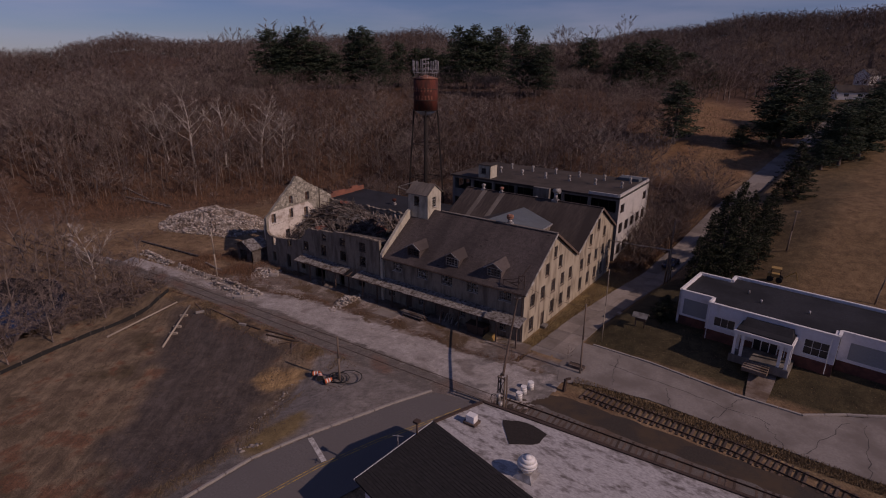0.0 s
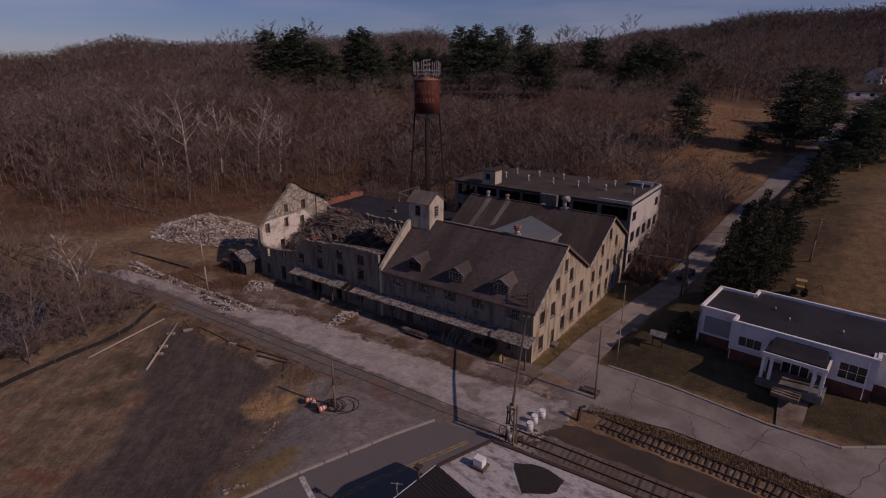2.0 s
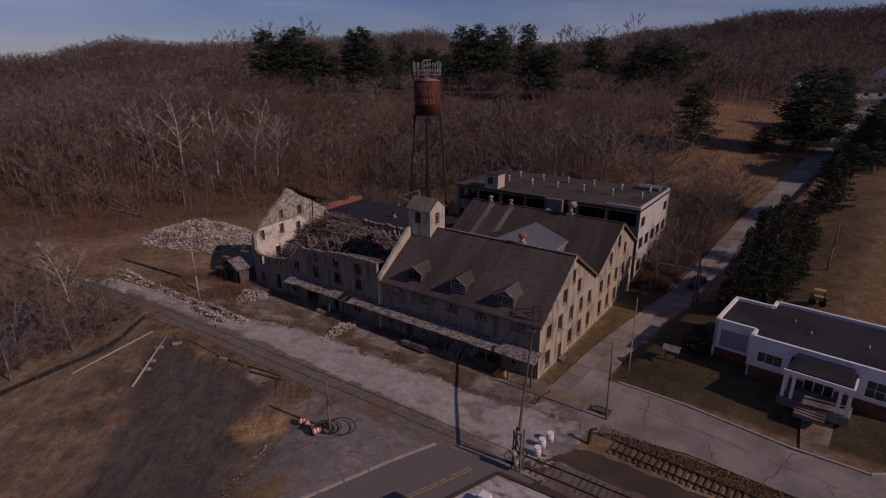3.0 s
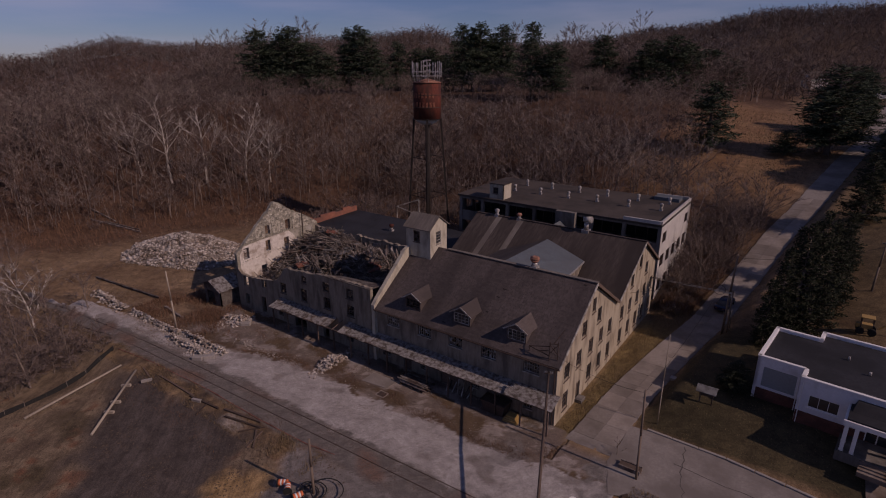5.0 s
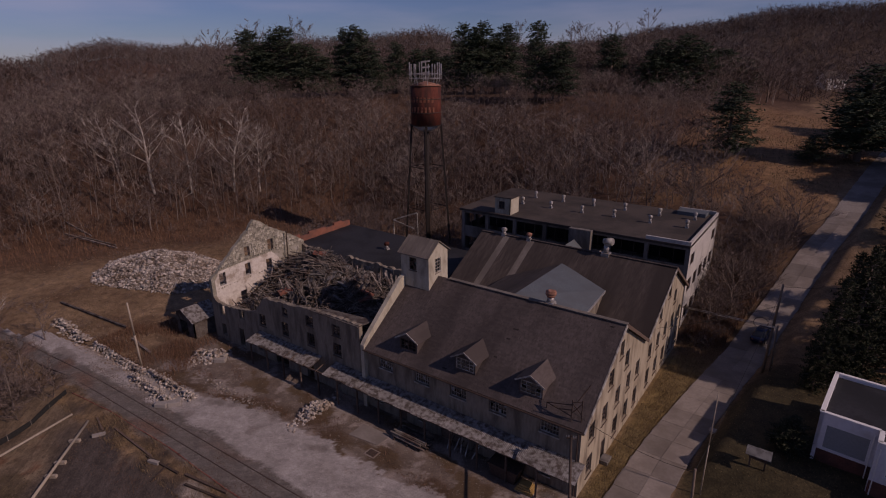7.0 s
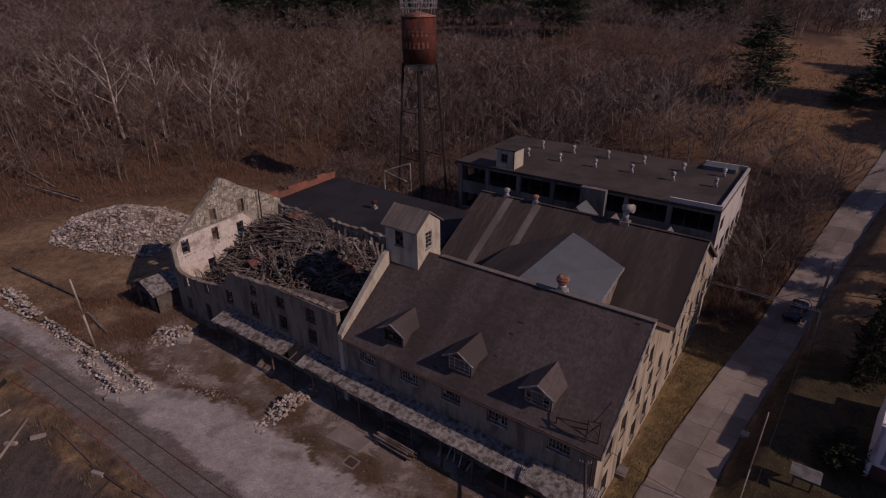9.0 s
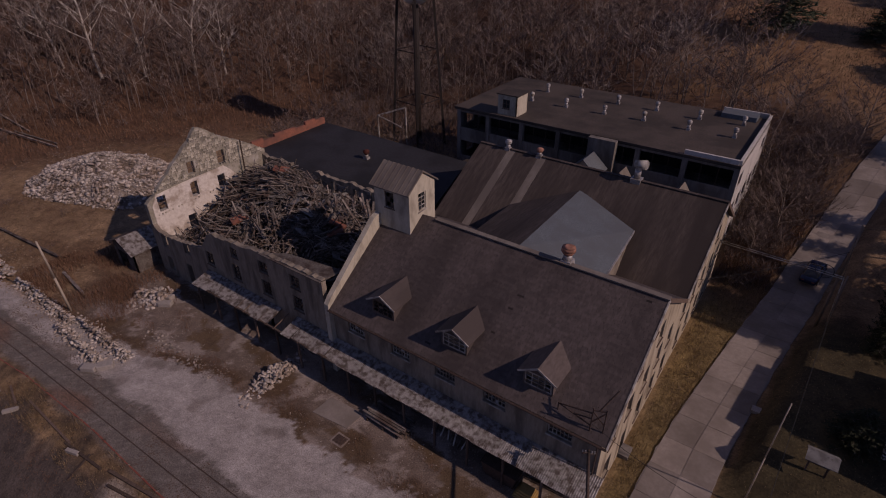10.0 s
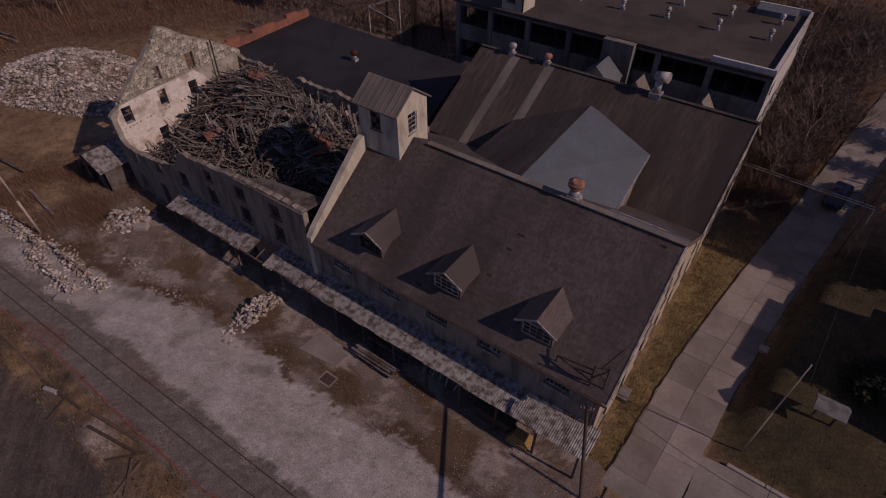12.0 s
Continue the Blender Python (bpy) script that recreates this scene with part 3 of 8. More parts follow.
    # gravel shoulder beside the asphalt road
    sh = smooth(-0.5, 0.5, x - (-18 + 0.33 * (-22 - y)) + w) * smooth(-17.0, -17.8, y + 0.4 * w) * smooth(-38, -35, y)
    c = mixc(c, mixc((0.15, 0.132, 0.12), (0.215, 0.192, 0.176), 0.5 + 0.7 * n3 + 0.3 * n1), sh)
    c = mixc(c, (0.19, 0.135, 0.062), sh * smooth(0.3, 0.75, math.exp(-((x + 11.8) ** 2) / 6 - ((y + 32) ** 2) / 22) + 0.3 * w))
    c = mixc(c, soil(x, y), max(smooth(1.0, 2.3, x) * smooth(-2.6, -1.2, y), smooth(-51, -57, x) * smooth(-13, -11, y + 0.5 * w)))
    return tuple(v * k for v in c)


LOT_MAT = ground_material("tracked bare earth", (0.6, 0.58, 0.56, 1), (1.42, 1.42, 1.42, 1), 8.0)
ln_, ll_ = LOT_MAT.node_tree.nodes, LOT_MAT.node_tree.links
drag = ln_.new("ShaderNodeMapping")
drag.vector_type = "TEXTURE"
drag.inputs["Rotation"].default_value = (0, 0, radians(130))
drag.inputs["Scale"].default_value = (2.4, 0.42, 1)
ll_.new(ln_["Texture Coordinate"].outputs["Object"], drag.inputs["Vector"])
marks = ln_.new("ShaderNodeTexNoise")
marks.inputs["Scale"].default_value, marks.inputs["Detail"].default_value, marks.inputs["Roughness"].default_value = 0.9, 9, 0.7
marks.inputs["Distortion"].default_value = 0.6
ll_.new(drag.outputs["Vector"], marks.inputs["Vector"])
tone = ln_.new("ShaderNodeValToRGB")
tone.color_ramp.elements[0].position, tone.color_ramp.elements[1].position = 0.35, 0.65
tone.color_ramp.elements[0].color, tone.color_ramp.elements[1].color = (0.6, 0.59, 0.58, 1), (1.35, 1.33, 1.3, 1)
ll_.new(marks.outputs["Fac"], tone.inputs["Fac"])
worked = ln_.new("ShaderNodeMixRGB")
worked.blend_type = "MULTIPLY"
worked.inputs["Fac"].default_value = 0.65
skin = ln_["Principled BSDF"].inputs["Base Color"]
ll_.new(skin.links[0].from_socket, worked.inputs["Color1"])
ll_.new(tone.outputs["Color"], worked.inputs["Color2"])
ll_.new(worked.outputs["Color"], skin)


def earth_sheet(name, outline, lift, label, category, cell=0.32, material=GROUND_MAT):
    """A fine sheet of bare ground inside an outline, coloured by what lies on it, with a rough surface."""
    xs, ys = [p[0] for p in outline], [p[1] for p in outline]
    nx_, ny_ = int((max(xs) - min(xs)) / cell) + 1, int((max(ys) - min(ys)) / cell) + 1
    ids, vs_, cs_, fs_ = {}, [], [], []

    def vid(i, j):
        if (i, j) not in ids:
            x, y = min(xs) + i * cell, min(ys) + j * cell
            ids[i, j] = len(vs_)
            vs_.append((x, y, land(x, y) + lift + 0.02 * nz(x, y, 1.3, 8)))
            cs_.append((*yard_soil(x, y), 1.0))
        return ids[i, j]
    for j in range(ny_):
        for i in range(nx_):
            x, y = min(xs) + (i + 0.5) * cell, min(ys) + (j + 0.5) * cell
            if inside(x + 0.25 * nz(x, y, 0.8, 3), y + 0.25 * nz(x, y, 0.8, 4), outline):
                fs_.append((vid(i, j), vid(i + 1, j), vid(i + 1, j + 1), vid(i, j + 1)))
    me = mesh_of(name, vs_, fs_, material, True)
    me.color_attributes.new("soil", "FLOAT_COLOR", "POINT").data.foreach_set("color", np.array(cs_, dtype=np.float32).ravel())
    return tagged(new(name, me), label, category, kind="structure")


earth_sheet("yard_apron", [(-56, -11.2), (-42, -9.8), (-30, -7.0), (-8, -6.9), (1.2, -5.2), (2.2, -0.2), (2.2, 0.0), (-24, 0.0), (-56, 0.0)], 0.0, "broken brown concrete apron with weeds before the mill", "yard", 0.22)
earth_sheet("yard_road", [(-76, -16.4), (-58, -14.2), (-30, -13.6), (-12, -13.5), (2.4, -14.4), (6, -14.0), (8.6, -9.4), (8.4, -4.5), (6.6, -1.2), (2.2, -0.6), (2.0, -5.0), (-8, -6.7), (-30, -6.8), (-42, -9.6), (-56, -11.0), (-76, -13.6)], 0.004, "pale dusty concrete lane along the mill", "road", 0.22)
earth_sheet("track_bed", [(-95, -20.5), (-56, -17.2), (-30, -17.1), (-5, -17.2), (3, -15.6), (9, -15.2), (9, -11.8), (2.4, -14.2), (-12, -13.3), (-30, -13.4), (-58, -14.0), (-95, -17.4)], 0.0, "gravel bed of the railway track", "track bed")
earth_sheet("dirt_lot", [(-60, -17.0), (-30, -16.9), (-18, -17.0), (-15.5, -28), (-12.5, -36), (-11, -44), (-10.6, -56), (-60, -56)], 0.0, "bare dirt lot of dark cinders, tan earth and sand", "lot", 0.4, LOT_MAT)
earth_sheet("gravel_shoulder", [(-2.6, -16.7), (-4.9, -21.1), (-8.5, -30.6), (-10.2, -36), (-10.8, -44), (-12.0, -44), (-12.9, -36), (-15.8, -28), (-18.3, -17.0)], 0.012, "grey gravel shoulder beside the road", "gravel")
lay("track_bed_east", M["ballast"], [(8, -15.6), (60, -14.6), (60, -11.0), (8, -11.9)], -0.045, "gravel bed of the railway track among cinders", "track bed", 2.5, 0.3)
road_ys = [-1.2, 4, 8, 12, 18, 24, 30, 36, 42, 50, 58, 65, 75, 85, 99, 113, 132, 150, 184, 218]
lay("side_road_base", M["road"], [(road_x(y) + 2.3, y) for y in road_ys] + [(road_x(y) - 2.3, y) for y in road_ys[::-1]], -0.04, "narrow concrete road bending and climbing past the mill", "road", 3.0, 0.12)
lay("cross_road", M["road"], [(6.5, -2.0), (8.0, -6.2), (10.6, -4.9), (18, -3.6), (32, -4.5), (46, -4.8), (75, -5), (75, 9.5), (46, 9.0), (40, 7.4), (36.6, 5.9), (32.5, 3.0), (25.8, 3.1), (15.7, 4.6), (8.8, 4.9), (6.6, 4.7)], -0.02, "worn pale asphalt road with cracks", "road", 2.5, 0.12)
lay("cinder_yard", M["cinder"], [(4.5, -14.5), (7.5, -9.8), (10, -8.6), (60, -9.0), (60, -16.5), (6, -16.5)], -0.05, "dark cinder soil between the tracks", "yard", 3.0, 0.3)
lay("front_road", M["asphalt"], [(-2.7, -16.7), (-4.8, -21), (-8.3, -30.5), (-10.0, -36), (-10.6, -44), (-10, -54), (-1.5, -54), (-1.2, -40), (2.2, -27), (6.2, -19.5), (7.4, -15.6), (3.0, -15.2)], -0.02, "grey asphalt road with a yellow centre line", "road", 2.5, 0.05)
lay("lawn_walk", M["yard_brown"], [(26.8, 3.3), (28.9, 3.3), (29.4, 9.4), (26.4, 9.4)], 0.0, "short concrete walk up to the porch", "path", 2.0)
lay("loading_slab", M["slabs"], [(-22.6, -5.2), (-19.0, -4.8), (-18.9, -2.9), (-22.5, -3.1)], 0.0, "clean pale concrete slab before the loading dock", "slab", 2.0, 0.04)
lay("pond", glassy("still pond water", (0.012, 0.014, 0.018), 0.05), [(-60, -44), (-64, -33), (-72, -26.5), (-84, -24.5), (-92, -29), (-90, -40), (-78, -50), (-64, -52)], 0.62, "dark still creek water among bare trees", "water", 50.0, 0.0)

# painted lines on the front road
for name, m_, pts, w in (("centre_line", "paint_y", [(1.6, -17.5), (0.2, -21), (-2.4, -27), (-4.4, -33), (-5.6, -39), (-6, -50)], 0.11), ("centre_line", "paint_y", [(1.9, -17.6), (0.5, -21.1), (-2.1, -27.1), (-4.1, -33.1), (-5.3, -39), (-5.7, -50)], 0.11)):
    bm = bmesh.new()
    for a, b in zip(pts, pts[1:]):
        beam(bm, (*a, 0.035), (*b, 0.035), w, 0.012)
    tagged(link(name, bm, M[m_], "worn double yellow centre line"), category="road marking", kind="structure")
bm = bmesh.new()
beam(bm, (-8.0, -30.6, 0.035), (-4.3, -32.2, 0.035), 0.5, 0.012)
tagged(link("stop_line", bm, M["paint"], "white painted stop line"), category="road marking", kind="structure")

# cracks in the cross road
ck = random.Random(19)
for x0, y0, x1, y1 in ((13.5, -3.2, 12.0, 4.2), (20.4, -3.5, 19.0, 0.2), (24.5, -3.9, 26.5, 2.6), (31.5, -4.2, 29.2, -0.8), (33.0, -4.3, 36.5, 4.6), (12.0, 1.4, 30.0, -0.6), (38.5, -4.4, 38.0, 6.0)):
    bm, last = bmesh.new(), None
    for i in range(13):
        p = Vector((x0 + (x1 - x0) * i / 12 + ck.uniform(-0.25, 0.25), y0 + (y1 - y0) * i / 12 + ck.uniform(-0.25, 0.25), 0))
        p.z = land(p.x, p.y) + 0.032
        if last:
            beam(bm, last, p, ck.uniform(0.03, 0.1), 0.008)
        last = p
    tagged(link("road_crack", bm, M["tar"], "dark crack across the worn road"), category="crack", kind="structure")

# kerbs are real steps
def kerb(pts, label):
    e = thing("kerb", (*pts[0], 0), label, "kerb", kind="structure")
    for (a, b) in zip(pts, pts[1:]):
        a, b = Vector((*a, 0)), Vector((*b, 0))
        k = max(1, round((b - a).length / 2.5))
        for i in range(k):
            p, q = a.lerp(b, i / k + 0.004), a.lerp(b, (i + 1) / k - 0.004)
            bm = bmesh.new()
            beam(bm, (p.x, p.y, land(p.x, p.y) + 0.04), (q.x, q.y, land(q.x, q.y) + 0.04), 0.28, 0.26)
            bmesh.ops.bevel(bm, geom=bm.edges[:], offset=0.03, segments=1, affect="EDGES")
            part("kerb_stone", bm, M["kerb"], e)


kerb([(-3.0, -16.6), (-5.0, -21), (-8.6, -30.4), (-10.3, -36), (-10.9, -44), (-10.3, -53)], "pale concrete kerb beside the asphalt road")
kerb([(8.2, 5.0), (15.7, 4.8), (25.8, 3.3), (32.4, 3.2), (36.4, 6.1), (40, 7.6), (46, 9.2)], "pale concrete kerb beside the lawn")

# concrete slabs of the side road
road_slabs = thing("slab_road", (5, 20, 0), "concrete slab road with open joints beside the mill", "road", kind="structure")
rs = random.Random(8)
for j in range(27):
    y0, y1 = 0.4 + j * 3.05, 0.4 + j * 3.05 + 3.02
    for xa, xb in ((-2.25, -0.02), (0.02, 2.25)):
        ca_, cb_ = road_x(y0), road_x(y1)
        za, zb = land(ca_, y0), land(cb_, y1)
        t0, t1, t2, t3 = (rs.uniform(-0.012, 0.014) for _ in range(4))
        bm = bmesh.new()
        hexa(bm, [(ca_ + xa, y0, za - 0.1), (ca_ + xb, y0, za - 0.1), (cb_ + xb, y1, zb - 0.1), (cb_ + xa, y1, zb - 0.1),
                  (ca_ + xa, y0, za + 0.035 + t0), (ca_ + xb, y0, za + 0.035 + t1), (cb_ + xb, y1, zb + 0.035 + t2), (cb_ + xa, y1, zb + 0.035 + t3)])
        part("slab", bm, M["slabs"], road_slabs)


# ---------------------------------------------------------------- railway
def track(name, pts, label, sleepers=True, lift=0.02, step=0.62):
    e = thing(name, (*pts[0], 0), label, "railway track", kind="structure")
    line = [Vector((*p, 0)) for p in pts]
    for side in (-0.75, 0.75):
        bm = bmesh.new()
        for a, b in zip(line, line[1:]):
            s = (b - a).normalized().cross(Vector((0, 0, 1))) * side
            k = max(1, int((b - a).length / 6))
            for i in range(k):
                p, q = a.lerp(b, i / k) + s, a.lerp(b, (i + 1) / k) + s
                zp, zq = land(p.x, p.y) + lift, land(q.x, q.y) + lift
                beam(bm, (p.x, p.y, zp + 0.11), (q.x, q.y, zq + 0.11), 0.075, 0.05)
                beam(bm, (p.x, p.y, zp + 0.05), (q.x, q.y, zq + 0.05), 0.03, 0.09)
                beam(bm, (p.x, p.y, zp + 0.005), (q.x, q.y, zq + 0.005), 0.14, 0.02)
        part("rail", bm, M["rail"], e)
    if sleepers:
        r = random.Random(2)
        for a, b in zip(line, line[1:]):
            d = (b - a).normalized()
            s = d.cross(Vector((0, 0, 1)))
            n_ = int((b - a).length / step)
            for i in range(n_):
                p = a + d * step * i
                w, tilt = r.uniform(1.18, 1.36), r.uniform(-0.05, 0.05)
                bm = bmesh.new()
                z = land(p.x, p.y) + lift - 0.075 + r.uniform(-0.02, 0.02)
                beam(bm, p - s * w + d * tilt + Vector((0, 0, z)), p + s * w - d * tilt + Vector((0, 0, z)), 0.23, 0.15)
                part("sleeper", bm, M["wood_dark"], e)
    return e


track("railway_track", [(-110, -20.5), (-75, -17.0), (-52, -15.7), (-15, -14.5), (4, -13.9)], "rusty rails sunk flush in gravel before the mill", False, -0.095)
track("railway_track", [(4, -13.9), (9, -13.6), (30, -12.9), (62, -12.0)], "rusty railway track on old timber sleepers")
track("railway_siding", [(11.6, -6.5), (27.3, -7.05), (34.6, -8.2), (48, -11.0)], "overgrown siding with rotting timber sleepers")

# ---------------------------------------------------------------- front mill
mill = thing("mill_building", (-12, 8, 0), "long two-storey stucco mill with a brown shingle roof and three dormers", "mill")
RY, RZ = 8.6, 13.45              # ridge
EY, EZ = -0.45, 7.15              # front eave
VY, VZ = 17.4, 8.0               # valley behind
XW = -24.9
E_, N_ = Vector((1, 0, 0)), Vector((0, 1, 0))
S_, W_ = -N_, -E_
rnd = random.Random(11)

# front wall: ground-floor openings under the porch, low windows under the eave
front_low = [(2.6, 3.7, 0.9, 2.3), (5.2, 6.6, 0.0, 2.5), (9.2, 10.2, 1.0, 2.3), (12.0, 14.6, 0.0, 2.7), (16.6, 17.6, 0.9, 2.3), (19.0, 20.2, 0.0, 2.4), (22.4, 23.6, 0.9, 2.3)]
front_up = [(u, u + 1.85, 5.35, 6.7) for u in (2.0, 7.2, 11.6, 16.0, 20.8)]
bm = bmesh.new()
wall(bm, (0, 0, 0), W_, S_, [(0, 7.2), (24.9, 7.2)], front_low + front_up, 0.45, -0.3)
# the darkened stucco copy paints shade onto this south side
wall_s = part("wall", bm, M["stucco_shaded"], mill, "stained stucco front wall, its shade put into the colour")
for op in front_up:
    window(mill, (0, 0, 0), W_, S_, op, 6, 3, broken=0.25, rnd=rnd, lit=0.1)
for op in front_low:
    if op[2] > 0:
        window(mill, (0, 0, 0), W_, S_, op, 3, 3, broken=0.2, rnd=rnd)
for u0, u1, z0, z1 in front_low:
    if z0 == 0:
        d = part("door", boxed(-u1 + 0.02, -u0 - 0.02, 0.18, 0.26, -0.05, z1 - 0.02), M["wood_dark"], mill, "dark plank loading door")

# east gable end
east_op = [(2.0, 3.1, 0.8, 2.6), (2.0, 3.1, 4.4, 6.0), (5.6, 6.7, 0.0, 2.2), (5.2, 6.3, 4.4, 6.1), (6.3, 7.3, 7.6, 9.2), (8.7, 9.8, 1.0, 2.8), (8.7, 9.8, 4.4, 6.1), (8.9, 9.7, 9.6, 11.1),
           (10.8, 11.8, 7.6, 9.2), (12.0, 13.0, 1.0, 2.8), (12.0, 13.0, 4.4, 6.1), (15.0, 16.0, 1.0, 2.8), (15.0, 16.0, 4.4, 6.1)]
east_op = [(a - 0.13, b + 0.13, c - 0.1, d + 0.2) if c > 0 else (a, b, c, d) for a, b, c, d in east_op]
bm = bmesh.new()
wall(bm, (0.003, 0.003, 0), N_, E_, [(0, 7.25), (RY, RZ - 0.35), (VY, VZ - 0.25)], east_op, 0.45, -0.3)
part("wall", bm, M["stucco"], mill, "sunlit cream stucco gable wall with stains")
for op in east_op:
    if op[2] > 0:
        window(mill, (0, 0, 0), N_, E_, op, 2, 4, broken=0.15, rnd=rnd, frame_mat=M["wood_dark"])
part("door", boxed(-0.3, -0.22, 5.62, 6.68, 0, 2.18), M["wood_dark"], mill, "dark side door")
bm = bmesh.new()
box(bm, 0.0, 0.8, 5.5, 6.7, -0.1, 0.3)
part("doorstep", bm, M["concrete"], mill)
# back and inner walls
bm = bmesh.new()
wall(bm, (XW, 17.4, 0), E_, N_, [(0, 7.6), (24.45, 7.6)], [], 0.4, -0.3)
part("wall", bm, M["stucco_shaded"], mill)
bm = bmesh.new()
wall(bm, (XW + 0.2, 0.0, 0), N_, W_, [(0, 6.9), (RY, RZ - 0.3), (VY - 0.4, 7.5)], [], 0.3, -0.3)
part("wall", bm, M["stucco_shaded"], mill)
# floors, so that the windows do not look through
part("floor", boxed(-24.4, -0.5, 0.5, 16.9, 3.5, 3.7), M["wood_dark"], mill)

# roof: courses of shingles laid in rows
def shingle_slope(parent, x0, x1, ya, za, yb, zb, material, width, course, thick, seed, missing=0.003, label=""):
    """Low roof deck with overlapping strips of shingle from the eave (ya) up to the ridge (yb)."""
    bm = bmesh.new()
    sgn = 1 if yb > ya else -1
    run, rise = abs(yb - ya), zb - za
    ln = math.hypot(run, rise)
    nrm = Vector((0, -sgn * rise / ln, run / ln))
    up = Vector((0, sgn * run / ln, rise / ln))
    a, b = Vector((x0, ya, za)), Vector((x1, ya, za))
    quad = [a, b, b + up * ln, a + up * ln]
    deck = [p - nrm * 0.02 for p in quad] + [p - nrm * 0.2 for p in quad]
    lo, hi = deck[4:], deck[:4]
    if sgn < 0:
        lo, hi = [lo[1], lo[0], lo[3], lo[2]], [hi[1], hi[0], hi[3], hi[2]]
    hexa(bm, lo + hi)
    dk = part("roof", bm, M["underlay"], parent, label)
    r = random.Random(seed)
    vs, fs = [], []
    rows_ = int(ln / course)
    for k in range(rows_):
        s0, s1 = k * ln / rows_, (k + 1) * ln / rows_ + 0.04
        x = x0 - r.uniform(0, width)
        while x < x1:
            w = width * r.uniform(0.45, 1.4)
            xa, xb = max(x, x0), min(x + w, x1)
            x += w
            worn = missing * (0.3 + 5 * smooth(0.15, 0.5, noise.noise((xa * 0.35, k * 0.12, seed))))
            if xb - xa < 0.05 or r.random() < worn:
                continue
            t = thick * r.uniform(0.7, 1.6)
            lift = r.uniform(0.0, 0.004) 
            base = len(vs)
            p0, p1 = Vector((xa, ya, za)), Vector((xb - 0.012, ya, za))
            for q, hgt in ((p0 + up * s0, t + lift), (p1 + up * s0, t + lift), (p1 + up * min(s1, ln), 0.004), (p0 + up * min(s1, ln), 0.004)):
                vs.append(q + nrm * hgt)
            vs.append(p0 + up * s0 - nrm * 0.005)
            vs.append(p1 + up * s0 - nrm * 0.005)
            f = [(base, base + 1, base + 2, base + 3), (base + 4, base + 5, base + 1, base)]
            fs += f if sgn > 0 else [q[::-1] for q in f]
    sh = under(new("shingle_course", mesh_of("shingle_course", vs, fs, material)), dk)
    tagged(sh, kind="stuff")
    return dk


shingle_slope(mill, XW + 0.3, 0.45, EY, EZ, RY, RZ, M["shingle"], 0.45, 0.2, 0.009, 21, label="brown asphalt shingle roof slope with worn patches")
shingle_slope(mill, XW + 0.3, 0.45, VY, VZ, RY, RZ, M["shingle"], 0.45, 0.2, 0.009, 22, label="brown asphalt shingle rear slope")
bm = bmesh.new()
beam(bm, (-19.5, RY, RZ + 0.03), (0.45, RY, RZ + 0.03), 0.5, 0.1)
part("ridge_cap", bm, M["rolled_pale"], mill)
slabm = bmesh.new()
hexa(slabm, [(-5.3, RY + 0.16, RZ - 0.3), (0.46, RY + 0.16, RZ - 0.3), (0.46, RY + 2.2, RZ - 1.55), (-5.3, RY + 2.2, RZ - 1.55), (-5.3, RY + 0.16, RZ - 0.04), (0.46, RY + 0.16, RZ - 0.04), (0.46, RY + 2.2, RZ - 1.3), (-5.3, RY + 2.2, RZ - 1.3)])
part("flashing", slabm, M["sheet"], mill, "blue-grey membrane strip along the ridge")
bm = bmesh.new()
beam(bm, (-5.2, RY + 2.26, RZ - 1.33), (-1.2, RY + 2.22, RZ - 1.31), 0.06, 0.05)
part("flashing_edge", bm, M["trim"], mill, "curled pale edge of the membrane strip")
# rake boards and gutter
bm = bmesh.new()
beam(bm, (0.42, EY, EZ - 0.12), (0.42, RY, RZ - 0.12), 0.1, 0.3)
part("rake_board", bm, M["trim"], mill)
bm = bmesh.new()
beam(bm, (0.42, RY, RZ - 0.12), (0.42, VY, VZ - 0.12), 0.1, 0.34)
part("rake_board", bm, M["wood_dark"], mill)
bm = bmesh.new()
tube(bm, (XW + 0.4, EY - 0.06, EZ - 0.1), (0.4, EY - 0.06, EZ - 0.12), 0.09, 0.09, 6)
part("gutter", bm, M["steel"], mill)
for x in (-0.25,):
    bm = bmesh.new()
    tube(bm, (x, -0.1, 6.6), (x, -0.1, 0.1), 0.06, 0.06, 6)
    part("downpipe", bm, M["steel"], mill)

